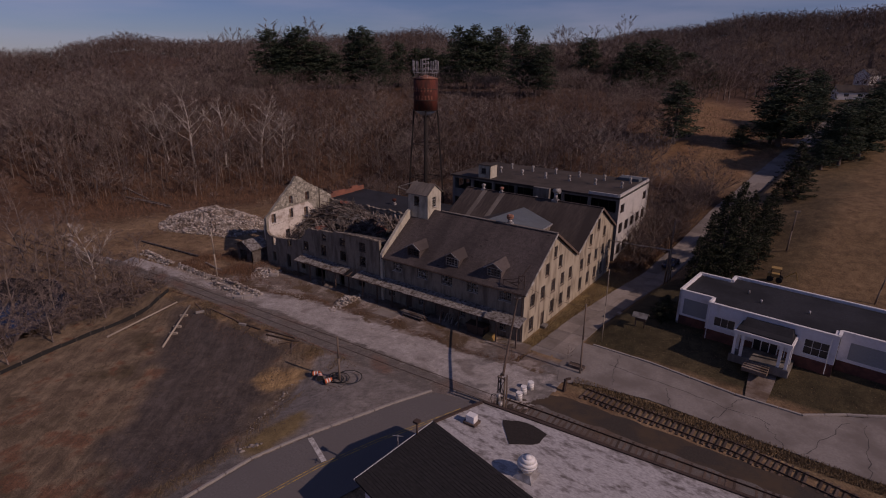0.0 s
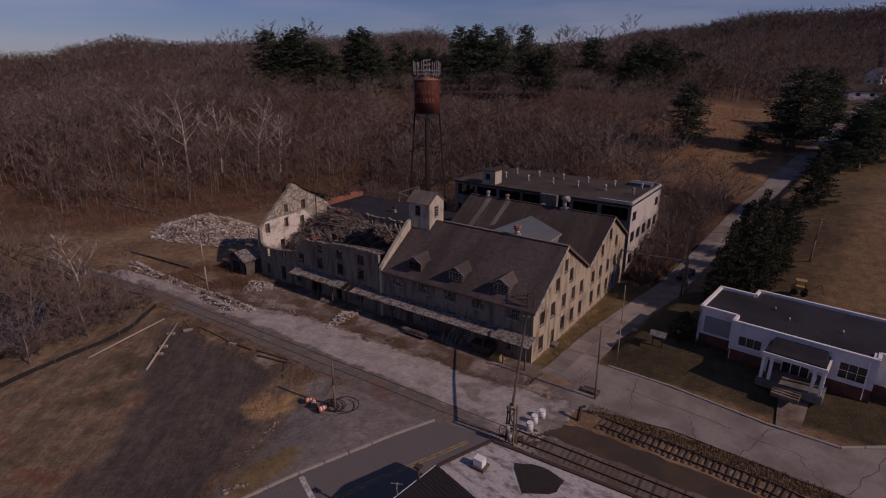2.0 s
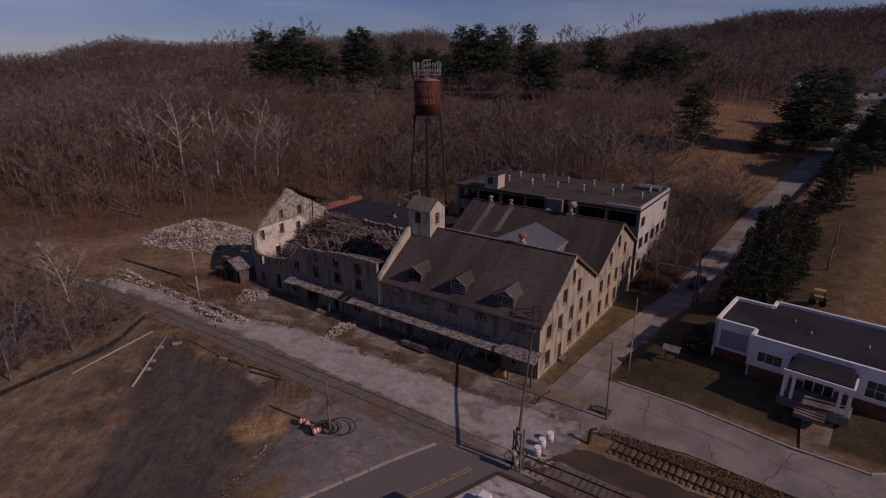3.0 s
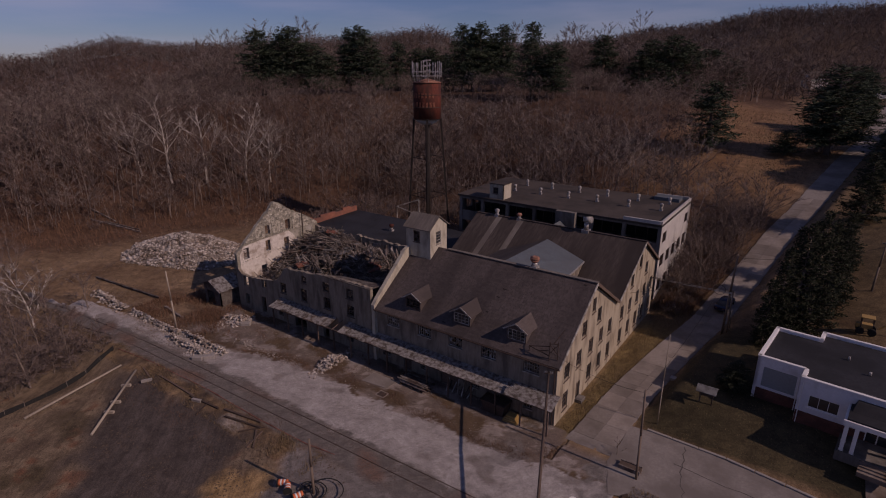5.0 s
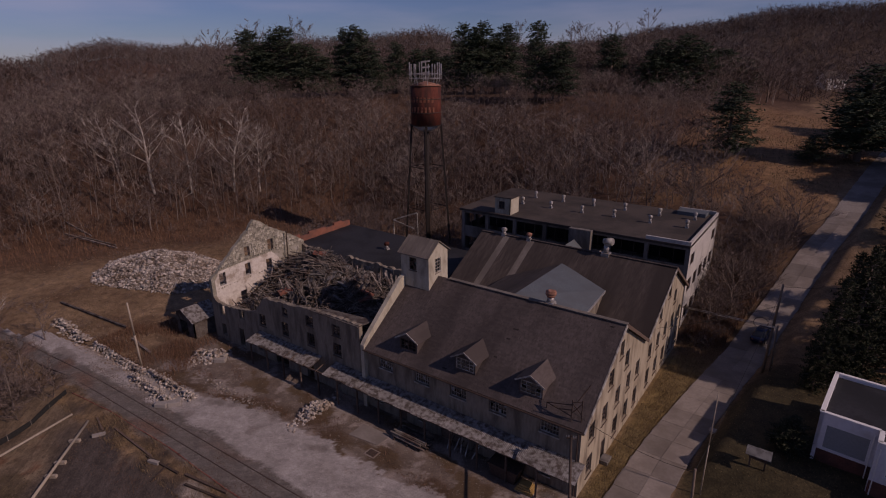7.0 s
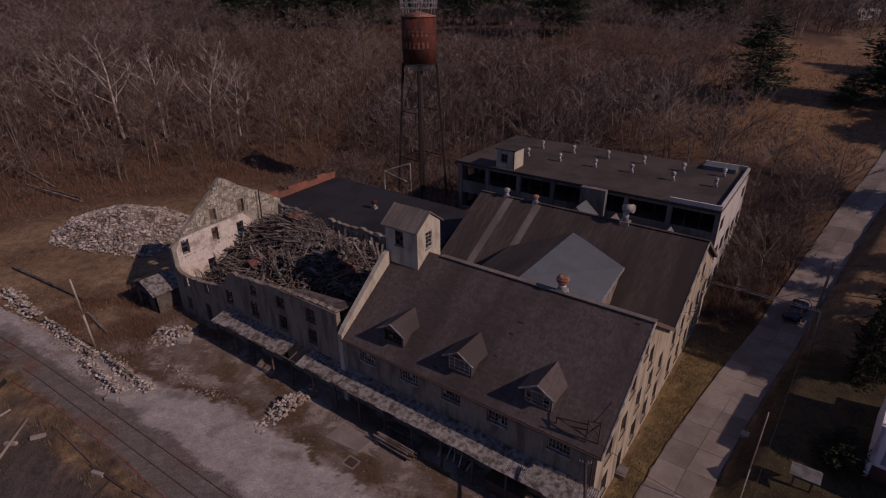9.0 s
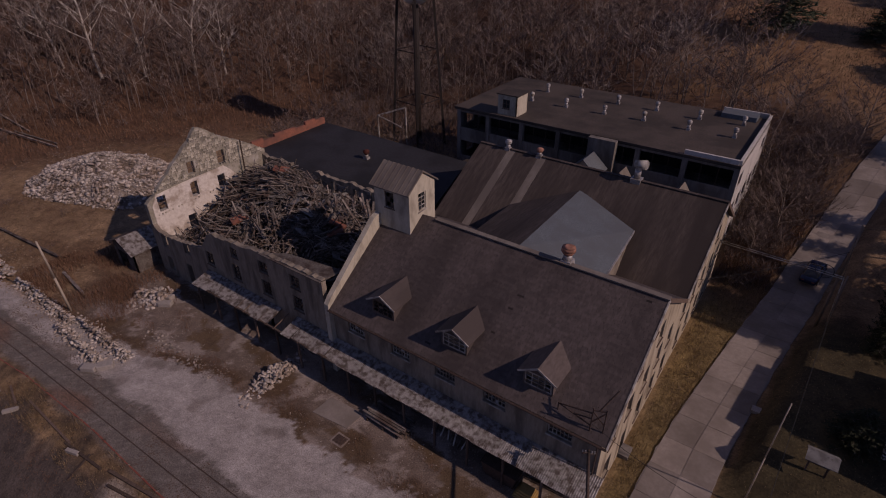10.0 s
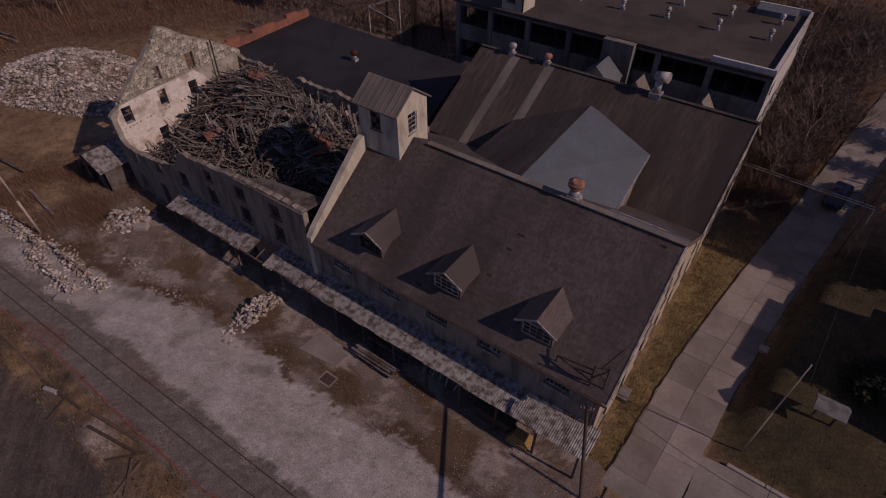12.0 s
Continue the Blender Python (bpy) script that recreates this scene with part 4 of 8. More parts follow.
# dormers
def dormer(x, opened):
    yf, zb = 0.75, EZ + (0.75 - EY) * (RZ - EZ) / (RY - EY)
    w, over, hw, pk = 1.15, 0.33, 1.38, 0.87
    sl = (RZ - EZ) / (RY - EY)
    side = hw + pk * over / (w + over) - 0.1
    bm = bmesh.new()
    wall(bm, (x - w, yf, zb - 0.1), E_, S_, [(0, side + 0.1), (w, hw + pk), (2 * w, side + 0.1)], [(0.1, 2 * w - 0.1, 0.25, side + 0.02)], 0.12, 0.0)
    for s in (-1, 1):
        back = yf + side / sl
        a = x + s * w
        b = x + s * (w - 0.1)
        pts = [(a, yf + 0.12, zb - 0.1), (a, back, zb + side - 0.1), (a, yf + 0.12, zb + side)]
        q = [(b, p[1], p[2]) for p in pts]
        va, vb = [bm.verts.new(p) for p in pts], [bm.verts.new(p) for p in q]
        bm.faces.new(va if s > 0 else va[::-1])
        bm.faces.new(vb[::-1] if s > 0 else vb)
    d = part("dormer", bm, M["shingle"], mill, "small gabled dormer with a sash window")
    bm = bmesh.new()
    top = zb + hw + pk
    yb = yf + (hw + pk) / sl + 0.25
    for s in (-1, 1):
        lowx, lowz = x + s * (w + over), zb + hw
        ybl = yf + (lowz - zb) / sl + 0.1
        pts = [(x, yf - 0.3, top), (lowx, yf - 0.3, lowz), (lowx, ybl, lowz), (x, yb, top)]
        slab(bm, pts if s < 0 else pts[::-1], 0.1)
    part("dormer_roof", bm, M["shingle"], d)
    if opened:
        # added panel, coloured near black for the shade inside the dormer
        part("dark_opening", boxed(x - 0.95, x + 0.95, yf + 0.3, yf + 0.34, zb + 0.2, zb + hw), M["shade_black"], d)
    wz = zb - 0.1
    window(d, (x - w, yf, wz), E_, S_, (0.12, 2 * w - 0.12, 0.27, side), 4, 3, 0.05, broken=0.8 if opened else 0.25, rnd=rnd, frame_mat=M["trim"] if not opened else M["wood_dark"], sill=False)
    for s in (-1, 1):
        bm = bmesh.new()
        beam(bm, (x, yf - 0.31, top - 0.06), (x + s * (w + over), yf - 0.31, zb + hw - 0.06), 0.05, 0.14)
        part("barge_board", bm, M["trim"], d)


for x, opened in ((-19.2, True), (-12.2, False), (-5.2, False)):
    dormer(x, opened)

# parapet fire wall towards the ruin
bm = bmesh.new()
wall(bm, (XW + 0.55, -0.5, 0), N_, E_, [(0, 7.6), (0.5, 8.2), (6.5, 13.2), (7.6, 13.5)], [], 0.5, -0.3)
part("parapet", bm, M["tower"], mill, "sunlit cream stucco fire wall stepping up the roof")

# porch roof of corrugated sheets on posts
porch = thing("porch_roof", (-20, -1.6, 0), "long corrugated tin porch roof, rusty and torn at its far end", "porch")
rp = random.Random(4)


def corrugated(x0, x1, y0, z0, y1, z1, pitch=0.155, amp=0.016):
    n_ = max(2, int((x1 - x0) / (pitch / 4)))
    vs, fs = [], []
    for i in range(n_ + 1):
        x = x0 + (x1 - x0) * i / n_
        h = amp * math.sin(x / pitch * math.tau)
        vs += [(x, y0, z0 + h), (x, y1, z1 + h), (x, y0, z0 + h - 0.012), (x, y1, z1 + h - 0.012)]
    for i in range(n_):
        a, b = 4 * i, 4 * i + 4
        fs += [(a, b, b + 1, a + 1), (a + 3, b + 3, b + 2, a + 2), (a + 2, b + 2, b, a)]
    return vs, fs


x = 0.5
while x > -43:
    w = 1.15
    near = x > -22
    sag = 0 if near else 0.07 * math.sin(x * 0.6) + rp.uniform(-0.03, 0.03)
    gap = 0.0 if x > -15 else rp.random()
    if gap < 0.93:
        yo = -2.2 + rp.uniform(-0.06, 0.06) + (0 if near else rp.uniform(-0.1, 0.25))
        vs, fs = corrugated(x - w, x + 0.06, yo, 3.2 + sag, -0.02, 3.78 + sag * 0.4 + rp.uniform(0, 0.02))
        tin = new("tin_sheet", mesh_of("tin_sheet", vs, fs, M["tin"]))
        under(tin, porch)
    x -= w
bm = bmesh.new()
beam(bm, (-43, -2.0, 3.08), (0.4, -2.0, 3.08), 0.14, 0.18)
part("beam", bm, M["wood_dark"], porch)
for i in range(15):
    px = 0.1 - i * 3.05
    bm = bmesh.new()
    box(bm, px - 0.08, px + 0.08, -2.08, -1.92, -0.15, 2.99)
    part("post", bm, M["wood_dark"], porch)
for i in range(40):
    px = 0.2 - i * 1.1
    bm = bmesh.new()
    beam(bm, (px, -2.15, 3.12), (px, -0.05, 3.68), 0.06, 0.1)
    part("rafter", bm, M["wood_dark"], porch)

# tower
tower = thing("stair_tower", (-23, 8.6, 10), "small pale stucco stair tower with a gabled roof", "tower")
tx0, tx1, ty0, ty1, tz = -24.9, -21.0, 6.8, 10.4, 16.2
bm = bmesh.new()
wall(bm, (tx0, ty0, 0), E_, S_, [(0, tz), (tx1 - tx0, tz)], [(1.2, 2.2, 14.2, 15.7)], 0.3, 9.0)
part("wall", bm, M["tower"], tower, "shaded stucco wall")
bm = bmesh.new()
wall(bm, (tx1 + 0.003, ty0 + 0.003, 0), N_, E_, [(0, tz), (1.8, tz + 1.25), (3.6, tz)], [(1.25, 2.3, 13.9, 15.6)], 0.3, 7.5)
part("wall", bm, M["tower"], tower, "sunlit stucco gable wall")
bm = bmesh.new()
wall(bm, (tx0 + 0.3, ty0 + 0.3, 0), N_, W_, [(0, tz), (1.5, tz + 1.05), (3.0, tz)], [], 0.25, 7.5)
wall(bm, (tx0, ty1, 0), E_, N_, [(0, tz), (tx1 - tx0, tz)], [], 0.3, 7.0)
part("wall", bm, M["tower"], tower)
window(tower, (tx0, ty0, 0), E_, S_, (1.2, 2.2, 14.2, 15.7), 2, 3, 0.12, broken=0.3, rnd=rnd, frame_mat=M["wood_dark"])
window(tower, (tx1, ty0, 0), N_, E_, (1.25, 2.3, 13.9, 15.6), 2, 4, 0.12, broken=0.1, rnd=rnd)
for s in (-1, 1):
    bm = bmesh.new()
    ym = (ty0 + ty1) / 2
    yl = ym + s * 2.15
    pts = [(tx0 - 0.2, yl, tz - 0.12), (tx1 + 0.2, yl, tz - 0.12), (tx1 + 0.2, ym, tz + 1.42), (tx0 - 0.2, ym, tz + 1.42)]
    slab(bm, pts if s < 0 else pts[::-1], 0.1)
    rf = part("roof", bm, M["rolled_pale"], tower, "ribbed grey metal roof")
    for i in range(9):
        xx = tx0 - 0.2 + i * 0.53
        bm = bmesh.new()
        beam(bm, (xx, yl, tz - 0.1), (xx, ym, tz + 1.44), 0.05, 0.06)
        part("rib", bm, M["rolled_pale"], rf)

# ---------------------------------------------------------------- rear mill
rear = thing("rear_mill_building", (-13, 27, 0), "rear stucco mill with a streaked rolled-felt roof", "mill")
R2Y, R2Z, B2Y, B2Z = 26.8, 13.3, 34.4, 8.7
bm = bmesh.new()
rear_op = [(2.2, 3.2, 1.0, 2.8), (2.2, 3.2, 4.4, 6.0), (5.4, 6.4, 1.0, 2.8), (5.4, 6.4, 4.4, 6.0), (5.6, 6.5, 7.8, 9.3), (8.6, 9.6, 1.0, 2.8), (8.6, 9.6, 4.4, 6.0), (8.7, 9.6, 9.6, 11.2), (11.8, 12.8, 1.0, 2.8), (11.8, 12.8, 4.4, 6.0), (11.8, 12.8, 7.8, 9.3), (15.0, 16.0, 1.0, 2.8), (15.0, 16.0, 4.4, 6.0)]
rear_op = [(a - 0.13, b + 0.13, c - 0.1, d + 0.2) for a, b, c, d in rear_op]
wall(bm, (0, VY, 0), N_, E_, [(0, VZ - 0.25), (R2Y - VY, R2Z - 0.35), (B2Y - VY, B2Z - 0.2)], rear_op, 0.45, -0.3)
part("wall", bm, M["stucco"], rear, "sunlit cream stucco gable wall with stains")
for op in rear_op:
    window(rear, (0, VY, 0), N_, E_, op, 2, 4, broken=0.15, rnd=rnd, frame_mat=M["wood_dark"])
bm = bmesh.new()
wall(bm, (-26.2, 34.4, 0), E_, N_, [(0, 8.5), (25.75, 8.5)], [], 0.4, -0.3)
wall(bm, (-26.0, VY, 0), N_, W_, [(0, VZ - 0.3), (R2Y - VY, R2Z - 0.3), (16.6, B2Z - 0.2)], [], 0.3, -0.3)
part("wall", bm, M["stucco_shaded"], rear)
bm = bmesh.new()
wall(bm, (-26.0, VY + 0.1, 0), E_, S_, [(0, 7.6), (7.5, 7.6)], [], 0.3, -0.3)
part("wall", bm, M["stucco_shaded"], rear)


def roll_slope(parent, x0, x1, ya, za, yb, zb, material, width, label, pale=(), swing=0.0):
    """Rolled felt: sheets side by side from eave to ridge, each a little proud of the next."""
    r = random.Random(31)
    sgn = 1 if yb > ya else -1
    up = Vector((0, yb - ya, zb - za))
    nrm = Vector((0, -(zb - za) * sgn, abs(yb - ya))).normalized()
    bm = bmesh.new()
    q = [Vector((x0, ya, za)), Vector((x1, ya, za)), Vector((x1, yb, zb)), Vector((x0, yb, zb))]
    lo, hi = [p - nrm * 0.2 for p in q], [p - nrm * 0.01 for p in q]
    if sgn < 0:
        lo, hi = [lo[1], lo[0], lo[3], lo[2]], [hi[1], hi[0], hi[3], hi[2]]
    hexa(bm, lo + hi)
    dk = part("roof", bm, material, parent, label)
    x = x0
    while x < x1 - 0.05:
        w = min(width * r.uniform(0.95, 1.05), x1 - x)
        t = r.uniform(0.006, 0.011)
        a = [Vector((x, ya, za)), Vector((x + w - 0.004, ya, za)), Vector((x + w - 0.004, yb, zb)), Vector((x, yb, zb))]
        lo, hi = [p - nrm * 0.012 for p in a], [p + nrm * t for p in a]
        if sgn < 0:
            lo, hi = [lo[1], lo[0], lo[3], lo[2]], [hi[1], hi[0], hi[3], hi[2]]
        bm = bmesh.new()
        hexa(bm, lo + hi)
        part("felt_sheet", bm, M["rolled_pale"] if any(p0 <= x < p1 for p0, p1 in pale) else material, dk)
        x += w
    return dk


roll_slope(rear, -26.4, 0.45, VY, VZ, R2Y, R2Z, M["rolled"], 0.95, "streaked brown felt roof slope", pale=((-22.9, -22.0), (-19.4, -18.4)))
roll_slope(rear, -26.4, 0.45, B2Y + 0.4, B2Z - 0.25, R2Y, R2Z, M["rolled"], 0.95, "streaked brown felt rear slope")
bm = bmesh.new()
beam(bm, (-26.4, R2Y, R2Z + 0.03), (0.45, R2Y, R2Z + 0.03), 0.4, 0.08)
part("ridge_cap", bm, M["rolled"], rear)
for a, b, mm in (((0.42, VY, VZ - 0.1), (0.42, R2Y, R2Z - 0.1), "trim"), ((0.42, R2Y, R2Z - 0.1), (0.42, B2Y + 0.4, B2Z - 0.35), "wood_dark")):
    bm = bmesh.new()
    beam(bm, a, b, 0.1, 0.3)
    part("rake_board", bm, M[mm], rear)

# link roof between the two ridges
linkroof = thing("link_roof", (-12, 16, 8), "cross-gabled link roof, one slope covered in blue-grey membrane", "roof")
LA, LB = Vector((-11.6, 8.9, 13.32)), Vector((-12.9, 24.4, 11.85))
EA, EB = Vector((-5.3, 12.0, 11.1)), Vector((-6.1, 21.3, 10.8))
WA, WB_ = Vector((-18.5, 12.6, 10.4)), Vector((-19.0, 23.6, 9.8))
DROP = Vector((0, 0, 0.22))
bm = bmesh.new()
hexa(bm, [LA - DROP, EA - DROP, EB - DROP, LB - DROP, LA, EA, EB, LB])
part("membrane_slope", bm, M["sheet"], linkroof, "blue-grey membrane roof slope")
LIFT = Vector((-0.003, 0, 0))
bm = bmesh.new()
hexa(bm, [WA - DROP, LA - DROP + LIFT, LB - DROP + LIFT, WB_ - DROP, WA, LA + LIFT, LB + LIFT, WB_])
part("felt_slope", bm, M["rolled"], linkroof, "brown felt roof slope")
bm = bmesh.new()
beam(bm, EA + Vector((0.06, 0, -0.12)), EB + Vector((0.06, 0, -0.12)), 0.1, 0.24)
part("gutter", bm, M["galv"], linkroof)
bm = bmesh.new()
hexa(bm, [(-5.75, 12.6, 7.6), (-5.5, 12.6, 7.6), (-6.25, 21.0, 7.6), (-6.5, 21.0, 7.6), (-5.75, 12.6, 10.85), (-5.5, 12.6, 10.85), (-6.25, 21.0, 10.55), (-6.5, 21.0, 10.55)])
part("wall", bm, M["stucco_shaded"], linkroof)


# roof ventilators
def ventilator(x, y, z, r, h, cap, label, turned=0.0, group="roof ventilators"):
    e = thing("roof_ventilator", (x, y, z), label, "ventilator", group)
    bm = bmesh.new()
    hexa(bm, [(x - r, y - r, z - 0.5), (x + r, y - r, z - 0.5), (x + r, y + r, z - 0.5), (x - r, y + r, z - 0.5), (x - r * .8, y - r * .8, z + 0.2 * h), (x + r * .8, y - r * .8, z + 0.2 * h), (x + r * .8, y + r * .8, z + 0.2 * h), (x - r * .8, y + r * .8, z + 0.2 * h)])
    part("base", bm, M["galv"], e)
    bm = bmesh.new()
    tube(bm, (x, y, z + 0.15 * h), (x, y, z + 0.55 * h), r * 0.8, r * 0.62, 12)
    part("neck", bm, M["galv"], e)
    bm = bmesh.new()
    tube(bm, (x, y, z + 0.52 * h), (x, y, z + 0.72 * h), r * 0.75, r * 1.12, 14)
    tube(bm, (x, y, z + 0.72 * h), (x, y, z + 0.92 * h), r * 1.12, r * 1.05, 14)
    tube(bm, (x, y, z + 0.92 * h), (x, y, z + h), r * 1.05, r * 0.5, 14)
    part("cowl", bm, M[cap], e)
    return e


ventilator(-7.4, RY + 0.3, RZ - 0.1, 0.5, 1.5, "rustcap", "galvanised roof ventilator with a rusty red cap")
ventilator(-22.8, R2Y, R2Z - 0.05, 0.36, 1.1, "galv", "small galvanised roof ventilator on the ridge")
ventilator(-18.9, R2Y, R2Z - 0.05, 0.36, 1.0, "rustcap", "small rusty roof ventilator on the ridge")
# elbow ventilator on the rear ridge
e = thing("elbow_ventilator", (-8.2, R2Y, R2Z), "large elbow-shaped metal ventilator, dented, on the rear ridge", "ventilator")
bm = bmesh.new()
box(bm, -8.7, -7.7, R2Y - 0.5, R2Y + 0.5, R2Z - 0.5, R2Z + 0.2)
part("base", bm, M["galv"], e)
bm = bmesh.new()
tube(bm, (-8.2, R2Y, R2Z + 0.2), (-8.2, R2Y, R2Z + 1.2), 0.34, 0.31, 14)
tube(bm, (-8.2, R2Y, R2Z + 1.15), (-8.05, R2Y, R2Z + 1.5), 0.31, 0.36, 14)
part("neck", bm, M["galv"], e)
bm = bmesh.new()
tube(bm, (-8.6, R2Y, R2Z + 1.65), (-7.45, R2Y - 0.1, R2Z + 1.75), 0.38, 0.47, 14)
part("cowl", bm, M["trim"], e, "rust-stained horizontal cowl")
bm = bmesh.new()
tube(bm, (-7.46, R2Y - 0.1, R2Z + 1.75), (-7.38, R2Y - 0.11, R2Z + 1.756), 0.44, 0.38, 14)
part("cowl_rim", bm, M["galv"], e)

# ---------------------------------------------------------------- ruined wing
ruin = thing("ruined_wing", (-39, 8, 0), "burnt-out roofless mill wing with stone gable and shade-darkened stucco front", "ruin")
GX = -53.4
ruin_op = [(3.0, 4.3, 7.1, 8.5), (3.0, 4.3, 4.6, 6.2), (7.4, 8.7, 7.1, 8.4), (7.4, 8.7, 4.5, 6.2), (12.0, 13.3, 4.4, 6.3), (11.9, 12.9, 7.2, 8.3), (16.4, 17.7, 4.6, 6.2), (20.9, 22.0, 4.3, 5.6),
           (25.2, 26.4, 3.6, 5.2), (25.4, 26.4, 0.6, 2.4), (21.4, 22.4, 0.3, 2.8), (12.6, 15.0, 0.0, 2.4), (17.6, 18.6, 0.8, 2.3), (8.0, 9.2, 0.0, 2.3), (3.4, 4.6, 0.9, 2.3)]
prof = [(0.0, 9.5), (3.0, 9.55), (6.5, 9.45), (9.0, 9.3), (10.8, 9.0), (12.5, 8.9), (14.6, 8.7), (16.0, 8.75), (16.8, 8.3), (17.3, 7.4), (18.1, 6.5), (19.4, 6.0), (21.5, 5.7), (24.0, 5.4), (26.2, 5.3), (27.2, 5.7), (28.0, 6.6)]
rr = random.Random(9)
jag = []
for (ua, za), (ub, zb) in zip(prof, prof[1:]):
    k = max(1, int((ub - ua) / 0.35))
    jag += [(ua + (ub - ua) * i / k, za + (zb - za) * i / k + rr.uniform(-0.10, 0.10)) for i in range(k)]
jag.append(prof[-1])
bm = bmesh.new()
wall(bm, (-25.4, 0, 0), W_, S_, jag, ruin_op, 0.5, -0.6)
# south side again: its shade is part of the stucco colour
part("wall", bm, M["stucco_shaded"], ruin, "stained stucco front wall in the shade-darkened colour, with a broken top")
for op in ruin_op:
    if op[2] > 3.4 and op[3] < 8.6 and op[0] < 20:
        window(ruin, (-25.4, 0, 0), W_, S_, op, 2, 4, broken=0.45, rnd=rnd, frame_mat=M["wood_dark"])
# flat sheet ledge of the front eave, seen at the near end
bm = bmesh.new()
hexa(bm, [(-33.6, -0.25, 9.35), (-25.4, -0.25, 9.35), (-25.4, 2.6, 9.0), (-31.5, 1.6, 9.1), (-33.6, -0.25, 9.43), (-25.4, -0.25, 9.43), (-25.4, 2.6, 9.1), (-31.5, 1.6, 9.2)])
part("eave_board", bm, M["wood"], ruin, "grey boarded strip of the fallen roof")

# west gable: stone above, whitewashed plaster inside
gop = [(1.2, 2.2, 7.2, 9.0), (5.4, 6.3, 7.4, 9.2), (5.6, 6.5, 10.1, 11.6), (9.6, 10.6, 10.0, 11.7), (4.2, 5.2, 3.6, 5.4), (9.0, 10.0, 7.0, 8.8)]
gp = [(0.0, 8.6), (0.9, 9.2), (4.0, 11.9), (6.6, 14.0), (7.7, 15.2), (8.6, 14.9), (10.2, 13.6), (12.5, 12.3), (14.4, 11.2), (16.4, 9.9)]
gj = []
for (ua, za), (ub, zb) in zip(gp, gp[1:]):
    k = max(1, int((ub - ua) / 0.4))
    gj += [(ua + (ub - ua) * i / k, za + (zb - za) * i / k + rr.uniform(-0.13, 0.08)) for i in range(k)]
gj.append(gp[-1])
bm = bmesh.new()
wall(bm, (GX - 0.003, 0.003, 0), N_, W_, gj, gop, 0.55, -0.6)
gable = part("gable_wall", bm, M["rubblestone"], ruin, "tall field-stone gable wall")
bm = bmesh.new()
wall(bm, (GX + 0.553, 0.5, 0), N_, W_, [(0, 8.1), (0.7, 9.3), (4, 9.55), (9.6, 9.75), (10.4, 9.0), (11.2, 8.0), (11.8, 6.5), (12.2, 4.0)], [(g[0] - 0.5, g[1] - 0.5, g[2], g[3]) for g in gop if g[3] < 9.5], 0.05, 0.2)
part("plaster", bm, M["plaster"], gable, "whitewashed plaster on the gable's inner face")
# row of joist sockets over the plaster
for z_, n_ in ((9.68, 26), (6.9, 24)):
    for i in range(n_):
        yy = 0.9 + i * 0.42 + rr.uniform(-0.08, 0.08)
        if rr.random() < 0.35:
            continue
        bm = bmesh.new()
        box(bm, GX + 0.5, GX + 0.66 + rr.uniform(0, 0.1), yy, yy + 0.13, z_ + 0.02 * i - 0.08, z_ + 0.02 * i + 0.07)
        part("joist_end", bm, M["rubblestone"], gable)
for g in gop:
    bm = bmesh.new()
    for a, b in (((g[0], g[2]), (g[0], g[3])), ((g[1], g[2]), (g[1], g[3])), ((g[0], g[3]), (g[1], g[3])), ((g[0], (g[2] + g[3]) / 2), (g[1], (g[2] + g[3]) / 2))):
        beam(bm, (GX + 0.35, a[0], a[1]), (GX + 0.35, b[0], b[1] + 0.001), 0.1, 0.1)
    part("window_frame", bm, M["wood_dark"], ruin)
# single stones standing proud on the gable
stone_v = mesh_of("stone", [(-.5, -.5, -.5), (.45, -.5, -.5), (.5, .5, -.45), (-.5, .45, -.5), (-.42, -.4, .5), (.4, -.45, .42), (.45, .4, .5), (-.4, .45, .45)], [(3, 2, 1, 0), (4, 5, 6, 7), (0, 1, 5, 4), (1, 2, 6, 5), (2, 3, 7, 6), (3, 0, 4, 7)], M["rubblestone"])


def gtop(u):
    for (a, za), (b, zb) in zip(gp, gp[1:]):
        if a <= u <= b:
            return za + (zb - za) * (u - a) / (b - a)
    return 8


cnt = 0
u = 0.15
z_ = 9.9
while z_ < 15.0 and cnt < 300:
    u = 0.1 + rr.uniform(0, 0.3)
    while u < 16.2 and cnt < 300:
        w = rr.uniform(0.28, 0.6)
        if z_ < gtop(u + w / 2) - 0.15 and not any(g[0] - 0.3 < u + w / 2 < g[1] + 0.3 and g[2] - 0.2 < z_ < g[3] + 0.2 for g in gop):
            ob = new("stone", stone_v)
            ob.parent = gable
            ob.matrix_basis = Matrix.Translation((GX + 0.56 + rr.uniform(-0.03, 0.04), u + w / 2, z_)) @ Euler((rr.uniform(-.15, .15), 0, rr.choice((0, math.pi)))).to_matrix().to_4x4() @ Matrix.Diagonal((0.2, w * 0.98, 0.27, 1))
            cnt += 1
        u += w
    z_ += 0.28

# rear wall of the ruin and its openings
rear_ops = [(3 + i * 3.6, 4.3 + i * 3.6, 6.9, 8.7) for i in range(7)]
rj = [(i * 0.5, 9.3 + rr.uniform(-0.3, 0.15) - (1.5 if 18 < i * 0.5 < 22 else 0)) for i in range(57)]
bm = bmesh.new()
wall(bm, (-25.4, 16.4, 0), W_, N_, rj, rear_ops, 0.5, -0.6)
part("wall", bm, M["stucco_shaded"], ruin, "broken rear wall, charred and flaking")
for i, (u0, u1, z0, z1) in enumerate([(a - 1.6, b - 1.0, 6.4, 8.9) for a, b, *_ in rear_ops]):
    bm = bmesh.new()
    box(bm, -25.4 - u1, -25.4 - u0, 15.8, 15.88, z0 + rr.uniform(-.4, .2), z1 + rr.uniform(-.5, .2))
